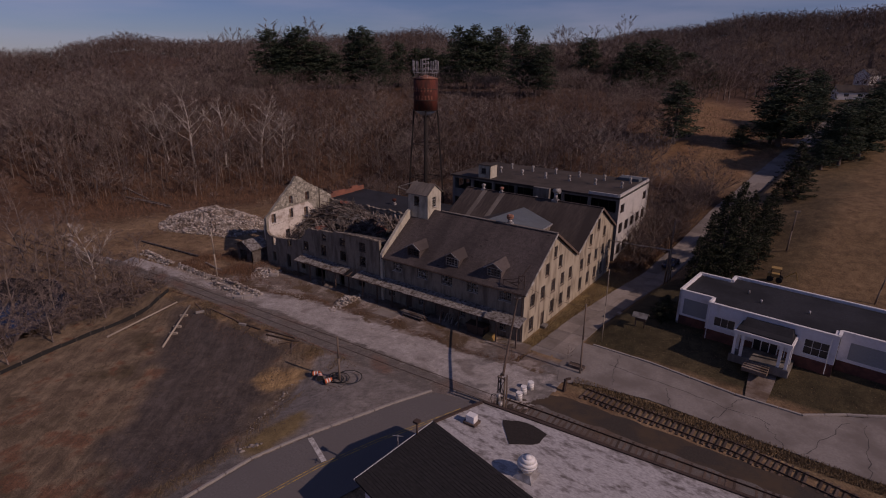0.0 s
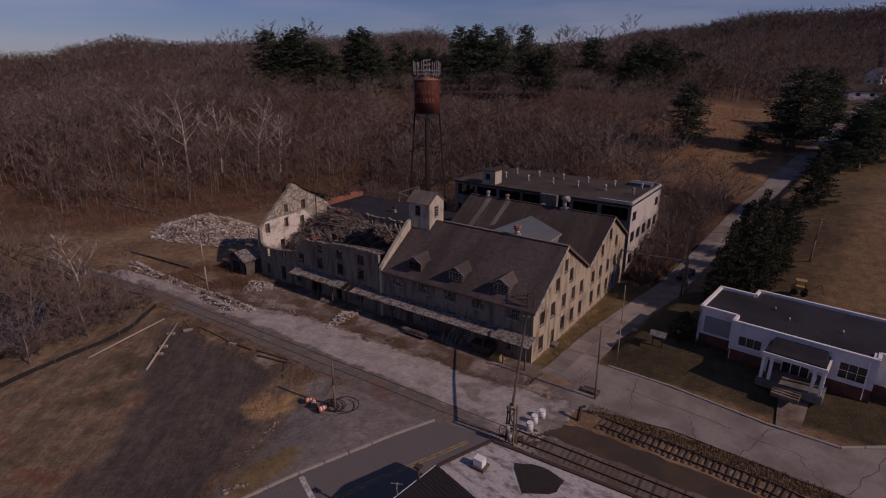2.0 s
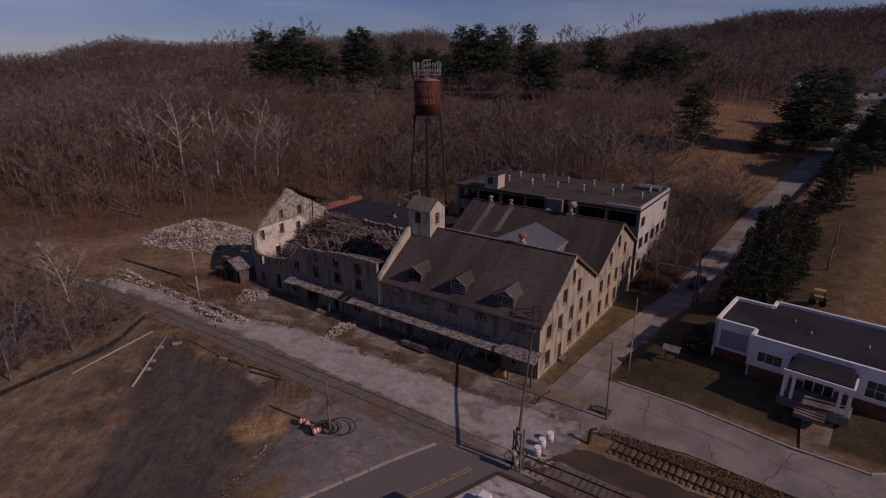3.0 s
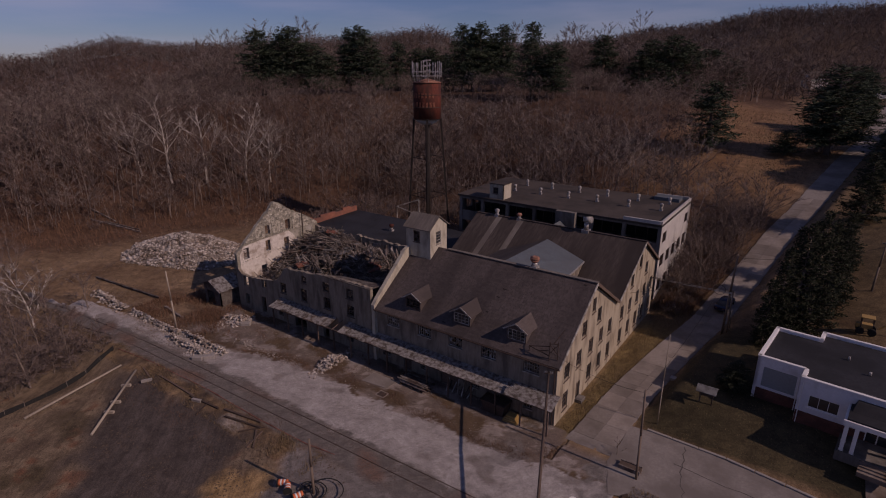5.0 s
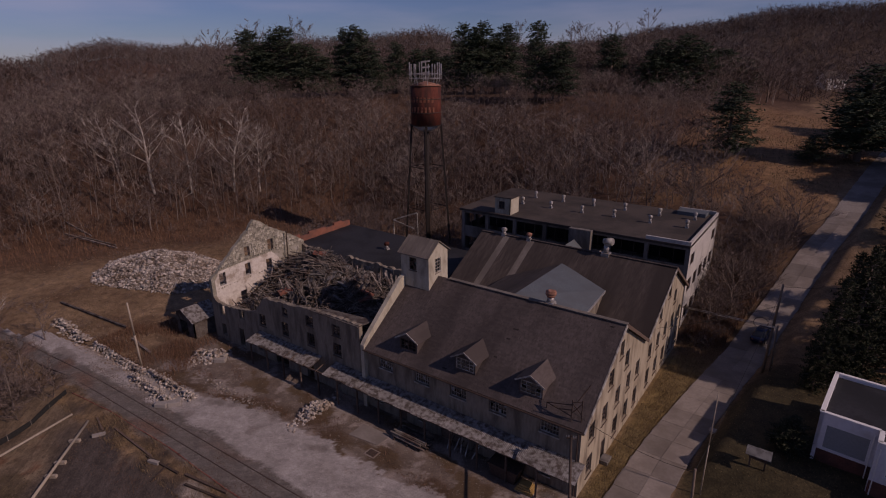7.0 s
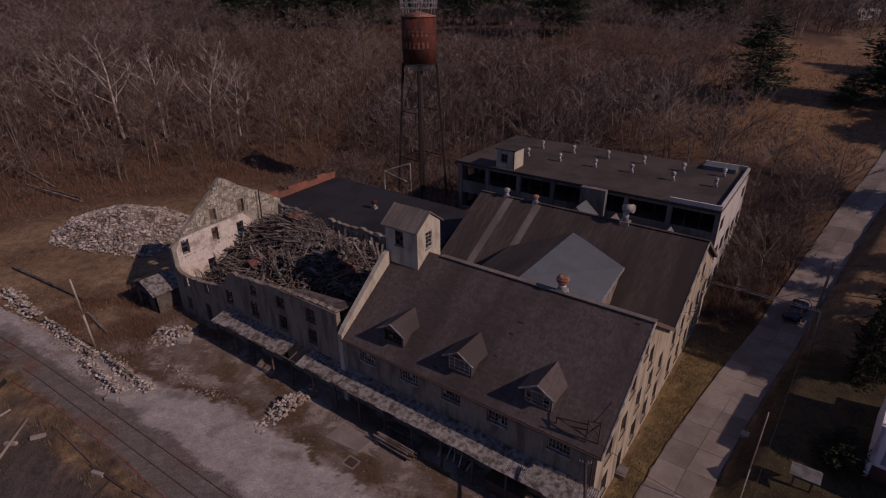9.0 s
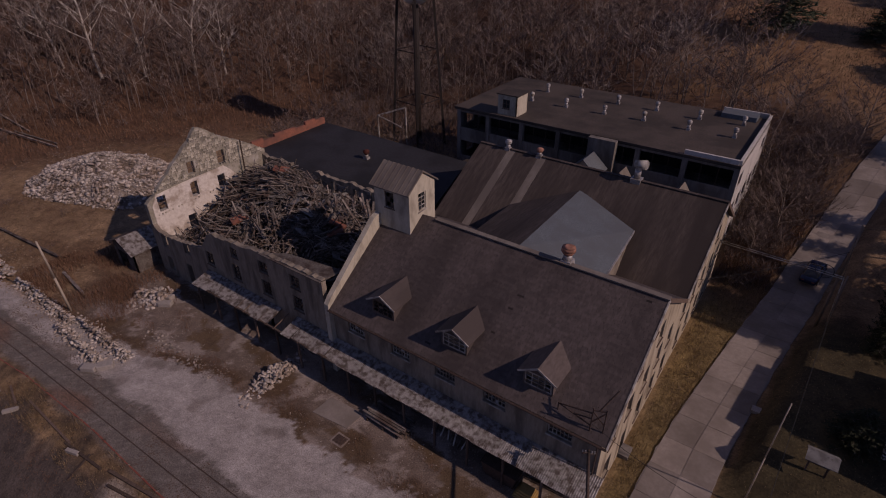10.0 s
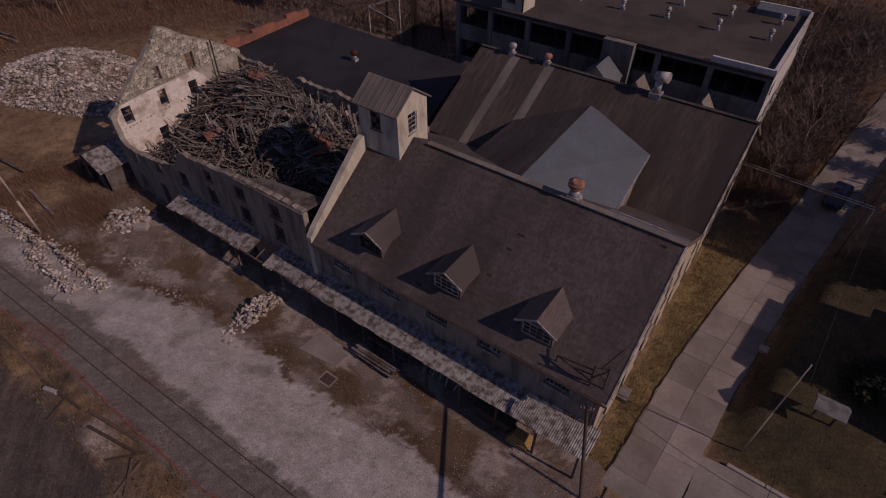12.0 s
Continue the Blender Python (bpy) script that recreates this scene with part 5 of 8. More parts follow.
    part("plaster_panel", bm, M["charboard"], ruin, "patch of hanging grey wall board")

# the heap of fallen timbers inside
heap = thing("fallen_timber_heap", (-39, 8, 0), "tangled heap of fallen roof timbers, boards and joists", "timber heap")


def heap_z(x, y):
    z = 5.3 + 1.0 * smooth(2, 8, y) + 0.7 * smooth(8, 14, y)
    z -= 2.0 * smooth(-44, -51, x) * smooth(10, 4, y)
    z -= 3.6 * math.exp(-((x + 29.8) ** 2 / 9 + (y - 4.4) ** 2 / 7))
    z += 2.4 * math.exp(-((x + 46) ** 2 / 22 + (y - 13) ** 2 / 10)) + 1.2 * math.exp(-((x + 36.5) ** 2 / 8 + (y - 10) ** 2 / 10))
    z -= 1.4 * smooth(-33, -28, x) * smooth(8, 14, y)
    return z + 0.5 * noise.noise((x * 0.6, y * 0.6, 2))


hv, hf = [], []
for j in range(33):
    for i in range(55):
        x, y = -52.7 + i * 0.5, 0.55 + j * 0.48
        hv.append((x, y, heap_z(x, y) - 0.35 + 0.3 * rr.random()))
for j in range(32):
    for i in range(54):
        a = j * 55 + i
        hf.append((a, a + 1, a + 56, a + 55))
under(new("charred_fill", mesh_of("charred_fill", hv, hf, mat("charred rubble", (0.02, 0.016, 0.014), (0.06, 0.047, 0.04), (0.10, 0.075, 0.06), 3, 0.7, bump=0.6))), heap)
bv, bf = [], []
fallen = []
for g in range(105):
    gx_, gy_ = rr.uniform(-51, -27), rr.uniform(1.6, 15.2)
    az, el = rr.uniform(0, math.pi), rr.gauss(0, 0.3)
    n_, L0 = rr.randrange(5, 30), rr.choice((2.2, 3.0, 3.8, 4.8, 6.0))
    size = rr.choice(((0.14, 0.04), (0.2, 0.03), (0.09, 0.09), (0.14, 0.1), (0.25, 0.03)))
    tone = rr.choice(("wood", "wood", "wood", "wood_dark", "wood_red")) if gx_ > -44 or gy_ < 8 else rr.choice(("wood_red", "wood_red", "wood"))
    for _ in range(n_):
        fallen.append((gx_ + rr.gauss(0, 0.9), gy_ + rr.gauss(0, 0.9), L0 * rr.uniform(0.5, 1.1), az + rr.gauss(0, 0.27), el + rr.gauss(0, 0.14), size, tone))
for _ in range(650):
    fallen.append((rr.uniform(-51.8, -26.4), rr.uniform(1.2, 15.6), rr.uniform(0.7, 3.2), rr.uniform(0, math.pi), rr.gauss(0, 0.35), (0.12, 0.04), "wood"))
for k, (x, y, L, az, el, (w, h), tone) in enumerate(fallen):
    if rr.random() < 0.55 * math.exp(-((x + 29.5) ** 2 / 10 + (y - 4.0) ** 2 / 6)):
        continue
    d = Vector((math.cos(az) * math.cos(el), math.sin(az) * math.cos(el), math.sin(el))) * L / 2
    c = Vector((x, y, heap_z(x, y) + rr.uniform(-0.15, 0.4) + 0.2 * abs(math.sin(el)) * L))
    a, b = c - d, c + d
    if min(a.x, b.x) < -52.6 or max(a.x, b.x) > -25.6 or min(a.y, b.y) < 0.7 or max(a.y, b.y) > 15.8:
        continue
    bm = bmesh.new()
    beam(bm, a, b, w * rr.uniform(0.8, 1.2), h)
    if k % 6 == 0:
        part("timber", bm, M[tone], heap)
    else:
        base = len(bv)
        bm.verts.index_update()
        bv += [v.co.copy() for v in bm.verts]
        bf += [tuple(base + v.index for v in f.verts) for f in bm.faces]
        bm.free()
for k in range(2600):     # laths, slats and splinters over the heap
    x, y = rr.uniform(-52.2, -26.0), rr.uniform(0.9, 15.6)
    if rr.random() < 0.8 * math.exp(-((x + 29.5) ** 2 / 9 + (y - 4.0) ** 2 / 6)):
        continue
    az, el, L = rr.uniform(0, math.pi), rr.gauss(0, 0.45), rr.choice((0.6, 0.9, 1.4, 2.0, 2.8))
    d = Vector((math.cos(az) * math.cos(el), math.sin(az) * math.cos(el), math.sin(el))) * L / 2
    c = Vector((x, y, heap_z(x, y) + rr.uniform(0.1, 0.75) + 0.3 * abs(math.sin(el)) * L))
    if not (-52.5 < c.x - abs(d.x) and c.x + abs(d.x) < -25.7 and 0.7 < c.y - abs(d.y) and c.y + abs(d.y) < 15.8):
        continue
    bm = bmesh.new()
    beam(bm, c - d, c + d, rr.uniform(0.05, 0.13), 0.035)
    base = len(bv)
    bm.verts.index_update()
    bv += [v.co.copy() for v in bm.verts]
    bf += [tuple(base + v.index for v in f.verts) for f in bm.faces]
    bm.free()
tagged(under(new("small_timber", mesh_of("small_timber", bv, bf, M["wood"])), heap), kind="stuff")
for k in range(34):     # sheets of roof boarding among them
    x, y = rr.uniform(-49, -27), rr.uniform(5, 15)
    bm = bmesh.new()
    w, l2 = rr.uniform(0.4, 1.0), rr.uniform(0.7, 1.5)
    box(bm, -w, w, -l2, l2, -0.03, 0.03)
    bm.transform(Matrix.Translation((x, y, heap_z(x, y) + 0.6)) @ Euler((rr.uniform(-.7, .7), rr.uniform(-.7, .7), rr.uniform(0, 3))).to_matrix().to_4x4())
    part("roof_board", bm, M["charboard"] if k % 3 else M["wood"], heap)
for x, y in ((-33.5, 10.0), (-33.0, 9.0), (-44.5, 5.5), (-45.5, 13)):
    bm = bmesh.new()
    box(bm, -0.9, 0.9, -0.5, 0.5, -0.12, 0.12)
    bm.transform(Matrix.Translation((x, y, heap_z(x, y) + 1.0)) @ Euler((rr.uniform(-.5, .5), rr.uniform(-.4, .4), rr.uniform(0, 3))).to_matrix().to_4x4())
    part("rusty_panel", bm, M["brick_orange"], heap, "rust-red sheet")
for x, y, z1 in ((-52.3, 12.6, 12.4),):
    bm = bmesh.new()
    beam(bm, (x, y, heap_z(x, y) - 0.5), (x + rr.uniform(-.2, .2), y + rr.uniform(-.3, .3), z1), 0.12, 0.14)
    part("charred_post", bm, M["wood_dark"], heap)

# ---------------------------------------------------------------- flat annex behind the ruin
annex = thing("flat_roof_annex", (-44, 25, 0), "low annex with a black bitumen roof and orange brick parapet", "annex")
AZ = 7.0
bm = bmesh.new()
hexa(bm, [(-59.3, 17.0, AZ - 0.3), (-27.4, 17.0, AZ - 0.3), (-32.6, 33.5, AZ - 0.3), (-60.0, 34.0, AZ - 0.3), (-59.3, 17.0, AZ), (-27.4, 17.0, AZ), (-32.6, 33.5, AZ), (-60.0, 34.0, AZ)])
part("roof", bm, M["flatblack"], annex)
bm = bmesh.new()
wall(bm, (-59.0, 17.1, 0), E_, S_, [(0, 6.6), (31, 6.6)], [], 0.3, -0.6)
wall(bm, (-59.6, 33.8, 0), E_, N_, [(0, 6.6), (27, 6.6)], [], 0.3, -0.6)
wall(bm, (-59.6, 17.5, 0), N_, W_, [(0, 6.6), (16, 6.6)], [], 0.3, -0.6)
part("wall", bm, M["brick"], annex)
bm = bmesh.new()
hexa(bm, [(-32.8, 33.4, -0.6), (-27.7, 17.2, -0.6), (-27.4, 17.2, -0.6), (-32.5, 33.4, -0.6), (-32.8, 33.4, 6.6), (-27.7, 17.2, 6.6), (-27.4, 17.2, 6.6), (-32.5, 33.4, 6.6)])
part("wall", bm, M["brick"], annex)
for i in range(8):
    y0 = 17.4 + i * 2.05
    bm = bmesh.new()
    h = 1.05 + 0.25 * math.sin(i * 2.3)
    box(bm, -60.1 - i * 0.05, -59.7 - i * 0.05, y0, y0 + 2.0, AZ - 0.2, AZ + h)
    part("parapet", bm, M["brick_orange"], annex, "orange brick parapet length")
ventilator(-44.5, 26.5, AZ + 0.02, 0.4, 1.3, "rust", "red painted ventilator on the black roof")
bm = bmesh.new()
box(bm, -33.4, -31.6, 20.6, 21.8, AZ, AZ + 0.18)
tagged(link("roof_hatch", bm, M["flatblack"], "low black hatch on the flat roof"), category="hatch")

# rubble in the gap behind the tower
# ---------------------------------------------------------------- concrete factory
fac = thing("concrete_factory", (-19, 47, 0), "derelict three-storey concrete frame factory with a flat roof", "factory")
FX0, FX1, FY0, FY1, FZ = -37.6, -0.6, 38.4, 57.0, 12.6
for z in (4.1, 8.3):
    part("floor_slab", boxed(FX0, FX1 - 0.3, FY0 + 0.1, FY1 - 0.3, z - 0.3, z), M["concrete"], fac)
part("roof", boxed(FX0 - 0.3, FX1, FY0 - 0.3, FY1, FZ - 0.35, FZ), M["flatbrown"], fac, "brown gravelled flat roof")
cols_x = [FX0 + 0.3, -32.6, -27.4, -22.1, -17.0, -11.8, -6.4, FX1 - 0.3]
for cx in cols_x:
    bm = bmesh.new()
    box(bm, cx - 0.28, cx + 0.28, FY0 - 0.05, FY0 + 0.5, -0.3, FZ - 0.36)
    part("column", bm, M["concrete"], fac)
for a, b in zip(cols_x, cols_x[1:]):
    for z0, z1 in ((0.0, 1.2), (3.7, 5.4), (7.9, 9.6)):
        bm = bmesh.new()
        box(bm, a + 0.29, b - 0.29, FY0 + 0.08, FY0 + 0.34, z0 - 0.2, z1)
        part("spandrel", bm, M["concrete"], fac)
    bm = bmesh.new()
    box(bm, a + 0.29, b - 0.29, FY0 + 0.05, FY0 + 0.4, FZ - 0.75, FZ - 0.36)
    part("lintel", bm, M["concrete"], fac)
    for i in range(1, 3):     # broken steel sash remnants
        xx = a + (b - a) * i / 3
        bm = bmesh.new()
        beam(bm, (xx, FY0 + 0.2, 9.6), (xx, FY0 + 0.2, 11.85), 0.07, 0.07)
        part("mullion", bm, M["steel"], fac)
bm = bmesh.new()
wall(bm, (FX0, FY1 - 0.3, 0), E_, N_, [(0, FZ - 0.4), (FX1 - FX0, FZ - 0.4)], [], 0.3, -0.3)
wall(bm, (FX0, FY0, 0), N_, W_, [(0, FZ - 0.4), (FY1 - FY0 - 0.3, FZ - 0.4)], [(2 + i * 3, 4 + i * 3, zz, zz + 1.8) for i in range(5) for zz in (1.2, 5.4, 9.6)], 0.3, -0.3)
part("wall", bm, M["concrete"], fac)
e_ops = [(1.0 + i * 3.5, 3.2 + i * 3.5, zz, zz + 2.0) for i in range(5) for zz in (1.2, 5.3)] + [(1.0, 3.2, 9.3, 11.0), (15, 17.2, 9.3, 11.0)]
bm = bmesh.new()
wall(bm, (FX1, FY0, 0), N_, E_, [(0, FZ + 0.5), (FY1 - FY0, FZ + 0.5)], e_ops, 0.3, -0.3)
part("wall", bm, M["concrete_pale"], fac, "flaking white east wall with empty windows")
for op in e_ops:
    window(fac, (FX1, FY0, 0), N_, E_, op, 4, 4, 0.15, broken=0.5, rnd=rnd, frame_mat=M["steel"], sill=False)
part("parapet", boxed(-6.6, FX1 - 0.303, FY0 - 0.1, FY0 + 0.2, FZ - 0.3, FZ + 0.5), M["concrete_pale"], fac)
part("parapet", boxed(-6.5, FX1 - 0.303, FY1 - 0.3, FY1, FZ - 0.3, FZ + 0.65), M["concrete_pale"], fac)
part("roof_bulkhead", boxed(-6.3, -2.0, 54.2, 56.6, FZ - 0.1, FZ + 0.6), M["sheet"], fac, "low grey bulkhead on the roof")
# added near-black sheet: paints the hall's shade behind the open bays
part("inner_wall", boxed(FX0 + 0.5, FX1 - 0.5, FY0 + 6.0, FY0 + 6.2, 0, FZ - 0.4), M["shade_black"], fac)
# lift hut on its roof
hut = thing("roof_hut", (-29.5, 40, FZ), "small pale stair hut on the flat roof", "roof hut")
bm = bmesh.new()
wall(bm, (-31.2, 38.6, 0), E_, S_, [(0, 15.3), (2.9, 15.3)], [(0.7, 1.8, 13.5, 14.7)], 0.2, FZ - 0.2)
part("wall", bm, M["tower"], hut)
bm = bmesh.new()
wall(bm, (-28.3, 38.6, 0), N_, E_, [(0, 15.3), (2.8, 15.3)], [], 0.2, FZ - 0.2)
wall(bm, (-31.0, 38.8, 0), N_, W_, [(0, 15.2), (2.5, 15.2)], [], 0.2, FZ - 0.2)
wall(bm, (-31.2, 41.4, 0), E_, N_, [(0, 15.2), (2.7, 15.2)], [], 0.2, FZ - 0.2)
part("wall", bm, M["tower"], hut)
part("roof", boxed(-31.4, -28.1, 38.4, 41.6, 15.3, 15.42), M["flatbrown"], hut)
window(hut, (-31.2, 38.6, 0), E_, S_, (0.7, 1.8, 13.5, 14.7), 2, 2, 0.1, frame_mat=M["wood_dark"], rnd=rnd)
for i, (x, y) in enumerate([(-30.1, 46.4), (-30.2, 51.7), (-24.8, 46.4), (-24.9, 51.8), (-19.3, 46.5), (-19.4, 51.9), (-14.1, 46.9), (-14.0, 52.0), (-8.4, 46.6), (-8.3, 51.6), (-3.1, 46.9), (-3.1, 52.2)]):
    v = ventilator(x, y, FZ + 0.02, 0.28, 1.25, "galv" if i % 3 else "trim", "slim galvanised ventilator on the factory roof", group="factory roof ventilators")
# small gabled sheds in the court before it
for x, y, w, d, h, pk, mt in ((-16.6, 35.6, 3.6, 3.2, 9.3, 10.9, "sheet"), (-12.4, 35.9, 2.0, 2.0, 8.6, 10.0, "rolled_pale"), (-5.6, 36.0, 2.0, 2.0, 8.4, 9.8, "rolled_pale")):
    sh = thing("penthouse", (x, y, h), "small gabled penthouse with pale metal cladding", "penthouse", "penthouses in the court")
    bm = bmesh.new()
    wall(bm, (x - w / 2, y - d / 2, 0), E_, S_, [(0, h), (w / 2, pk), (w, h)], [], 0.15, 0)
    wall(bm, (x - w / 2, y + d / 2, 0), E_, N_, [(0, h), (w / 2, pk), (w, h)], [], 0.15, 0)
    part("wall", bm, M["tower"], sh)
    bm = bmesh.new()
    wall(bm, (x + w / 2, y - d / 2, 0), N_, E_, [(0, h), (d, h)], [], 0.15, 0)
    wall(bm, (x - w / 2 + .15, y - d / 2, 0), N_, W_, [(0, h), (d, h)], [], 0.15, 0)
    part("wall", bm, M["concrete"], sh)
    for s in (-1, 1):
        bm = bmesh.new()
        pts = [(x + s * (w / 2 + 0.15), y - d / 2 - 0.15, h - 0.12), (x + s * (w / 2 + 0.15), y + d / 2 + 0.15, h - 0.12), (x, y + d / 2 + 0.15, pk + 0.1), (x, y - d / 2 - 0.15, pk + 0.1)]
        slab(bm, pts if s > 0 else pts[::-1], 0.08)
        part("roof", bm, M[mt], sh)
bm = bmesh.new()
box(bm, -17.6, -14.2, 37.25, 38.3, -0.2, 12.6)
tagged(link("stair_shaft", bm, M["concrete"], "stained concrete stair shaft between the buildings"), category="shaft")
bm = bmesh.new()
box(bm, -34.6, -29.0, 31.2, 36.5, -0.3, 5.6)
cs = thing("court_shed", (-31.8, 34, 0), "low felt-roofed shed with a white fascia in the court", "shed")
part("wall", bm, M["concrete"], cs)
part("roof", boxed(-34.9, -28.7, 31.0, 36.8, 5.603, 5.8), M["flatbrown"], cs)
part("fascia", boxed(-28.7, -28.5, 31.0, 36.8, 5.2, 5.9), M["white_trim"], cs)

# ---------------------------------------------------------------- water tower
wt = thing("water_tower", (-53, 49, 0), "rusty red water tank on four tall legs with antennas", "water tower")
WX, WY, WB, WT, WR = -53.0, 49.0, 24.6, 32.0, 2.9
bm = bmesh.new()
tube(bm, (WX, WY, WB), (WX, WY, WT), WR, WR, 40)
tank = part("tank", bm, M["rust"], wt)
for z in (WB + 0.05, WB + 2.5, WB + 5.0, WT - 0.05):
    bm = bmesh.new()
    tube(bm, (WX, WY, z - 0.06), (WX, WY, z + 0.06), WR + 0.06, WR + 0.06, 40)
    part("hoop", bm, M["steel"], tank)
bm = bmesh.new()
tube(bm, (WX, WY, WT + 0.003), (WX, WY, WT + 0.75), WR + 0.15, 0.3, 40)
part("roof", bm, M["rustcap"], wt, "shallow conical roof, pale with bird lime")
bm = bmesh.new()
tube(bm, (WX, WY, WB - 1.1), (WX, WY, WB - 0.06), 1.2, WR - 0.25, 32)
part("bowl", bm, M["concrete_pale"], wt, "peeling pale bottom of the tank")
bm = bmesh.new()
tube(bm, (WX, WY, land(WX, WY) - 0.3), (WX, WY, WB - 1.0), 0.5, 0.5, 14)
part("riser", bm, M["tarred"], wt)
tops, feet = [], []
for i in range(4):
    a = radians(-54 + 90 * i)
    tops.append(Vector((WX + WR * 0.97 * math.cos(a), WY + WR * 0.97 * math.sin(a), WB + 0.2)))
    fx, fy = WX + 4.6 * math.cos(a), WY + 4.6 * math.sin(a)
    feet.append(Vector((fx, fy, land(fx, fy) - 0.3)))
for p, q in zip(tops, feet):
    bm = bmesh.new()
    beam(bm, q, p, 0.4, 0.4)
    part("leg", bm, M["tarred"], wt)
for f0 in (0.34, 0.67):
    for i in range(4):
        p, q = feet[i].lerp(tops[i], f0), feet[(i + 1) % 4].lerp(tops[(i + 1) % 4], f0)
        bm = bmesh.new()
        beam(bm, p, q, 0.12, 0.12)
        part("strut", bm, M["tarred"], wt)
for lo, hi in ((0.0, 0.34), (0.34, 0.67), (0.67, 1.0)):
    for i in range(4):
        j = (i + 1) % 4
        for m_, n_ in ((i, j), (j, i)):
            bm = bmesh.new()
            tube(bm, feet[m_].lerp(tops[m_], lo), feet[n_].lerp(tops[n_], hi), 0.025, 0.025, 4)
            part("tie_rod", bm, M["tarred"], wt)
bm = bmesh.new()
for i in range(32):
    a, b = i * math.tau / 32, (i + 1) * math.tau / 32
    beam(bm, (WX + 3.05 * math.cos(a), WY + 3.05 * math.sin(a), WB + 0.1), (WX + 3.05 * math.cos(b), WY + 3.05 * math.sin(b), WB + 0.1), 0.25, 0.08)
part("ring_girder", bm, M["tarred"], wt)
frame_ring = bmesh.new()
for z in (WT + 1.3, WT + 2.1):
    for i in range(24):
        a, b = i * math.tau / 24, (i + 1) * math.tau / 24
        tube(frame_ring, (WX + 2.85 * math.cos(a), WY + 2.85 * math.sin(a), z), (WX + 2.85 * math.cos(b), WY + 2.85 * math.sin(b), z), 0.05, 0.05, 5)
for i in range(8):
    a = i * math.tau / 8
    tube(frame_ring, (WX + 2.5 * math.cos(a), WY + 2.5 * math.sin(a), WT), (WX + 2.85 * math.cos(a), WY + 2.85 * math.sin(a), WT + 2.1), 0.05, 0.05, 5)
ring = part("antenna_frame", frame_ring, M["galv"], wt)
for i in range(15):
    a = i * math.tau / 15 + 0.1
    bm = bmesh.new()
    x, y = WX + 3.0 * math.cos(a), WY + 3.0 * math.sin(a)
    h0, h1 = WT + 1.1, WT + 3.9 + 0.3 * (i % 3 == 0)
    tube(bm, (x, y, h0), (x, y, h1), 0.05, 0.05, 5)
    box(bm, x - 0.08, x + 0.08, y - 0.08, y + 0.08, h0 + 0.7, h1)
    part("antenna_panel", bm, M["galv"], ring)
bm = bmesh.new()
tube(bm, (WX, WY, WT + 0.6), (WX, WY, WT + 4.6), 0.09, 0.07, 6)
for z in (2.2, 3.2, 4.2):
    beam(bm, (WX - 0.7, WY - 0.5, WT + z), (WX + 0.7, WY + 0.5, WT + z + 0.2), 0.12, 0.3)
part("mast", bm, M["galv"], wt)
for k, (z, n_) in enumerate(((WB + 4.4, 7), (WB + 2.6, 7))):     # worn lettering, no longer legible
    for i in range(n_):
        a = radians(-118 + i * 15 + k * 4)
        bm = bmesh.new()
        x, y = WX + (WR + 0.02) * math.cos(a), WY + (WR + 0.02) * math.sin(a)
        s = Vector((-math.sin(a), math.cos(a), 0)) * 0.2
        o = Vector((math.cos(a), math.sin(a), 0)) * 0.02
        p = Vector((x, y, z))
        hexa(bm, [p - s - o, p + s - o, p + s + o, p - s + o, p - s - o + Vector((0, 0, 0.95)), p + s - o + Vector((0, 0, 0.95)), p + s + o + Vector((0, 0, 0.95)), p - s + o + Vector((0, 0, 0.95))])
        part("worn_mark", bm, M["faded"], tank, "faded pale painted mark")
bm = bmesh.new()
beam(bm, (-57.5, 43.5, 6.1), (-52.5, 44.8, 8.0), 0.18, 0.22)
beam(bm, (-57.5, 43.5, 6.1), (-51.5, 42.6, 5.4), 0.14, 0.16)
beam(bm, (-57.5, 43.5, -0.3), (-57.5, 43.5, 6.2), 0.16, 0.16)
beam(bm, (-52.4, 44.8, -0.3), (-52.4, 44.8, 8.0), 0.16, 0.16)
tagged(link("pipe_trestle", bm, M["trim"], "pale leaning pipe trestle under the water tower"), category="trestle")

# ---------------------------------------------------------------- white schoolhouse-like office
off = thing("white_office", (0, 0, 0), "white painted single-storey office with brick base and black flat roof", "office building")
HOME[off.name] = Matrix.Identity(4)
OZ, OB = 5.0, 1.35


def block(x0, x1, y0, y1, ops, cols=((2, 3),)):
    bm = bmesh.new()
    wall(bm, (x0, y0, 0), E_, S_, [(0, OZ), (x1 - x0, OZ)], ops, 0.3, OB)
    part("wall", bm, M["white"], off, "white painted masonry wall with rust streaks")
    bm = bmesh.new()
    box(bm, x0 + 0.04, x1 - 0.04, y0 + 0.04, y0 + 0.3, -0.6, OB - 0.003)
    part("brick_base", bm, M["brick"], off, "dark red brick base")


main_ops = [(0.9, 3.5, 2.0, 3.35), (11.0, 13.6, 1.75, 3.75)]
block(0, 14.3, 0, 12.5, main_ops)
block(-4.3, 0, 1.9, 10.5, [(0.7, 3.8, 1.6, 3.9)])
block(14.3, 26, 1.9, 12.5, [(1.0, 5.2, 1.7, 3.9)])
for op, c, r_ in ((main_ops[0], 3, 1), (main_ops[1], 3, 2)):
    window(off, (0, 0, 0), E_, S_, op, c, r_, 0.12, frame_mat=M["white_trim"], rnd=rnd)
part("boarded_window", boxed(-3.6, -0.5, 2.0, 2.1, 1.6, 3.9), M["board"], off, "grey boarded-up window")
part("boarded_window", boxed(15.3, 19.5, 2.0, 2.1, 1.7, 3.9), M["board"], off, "grey boarded-up window")
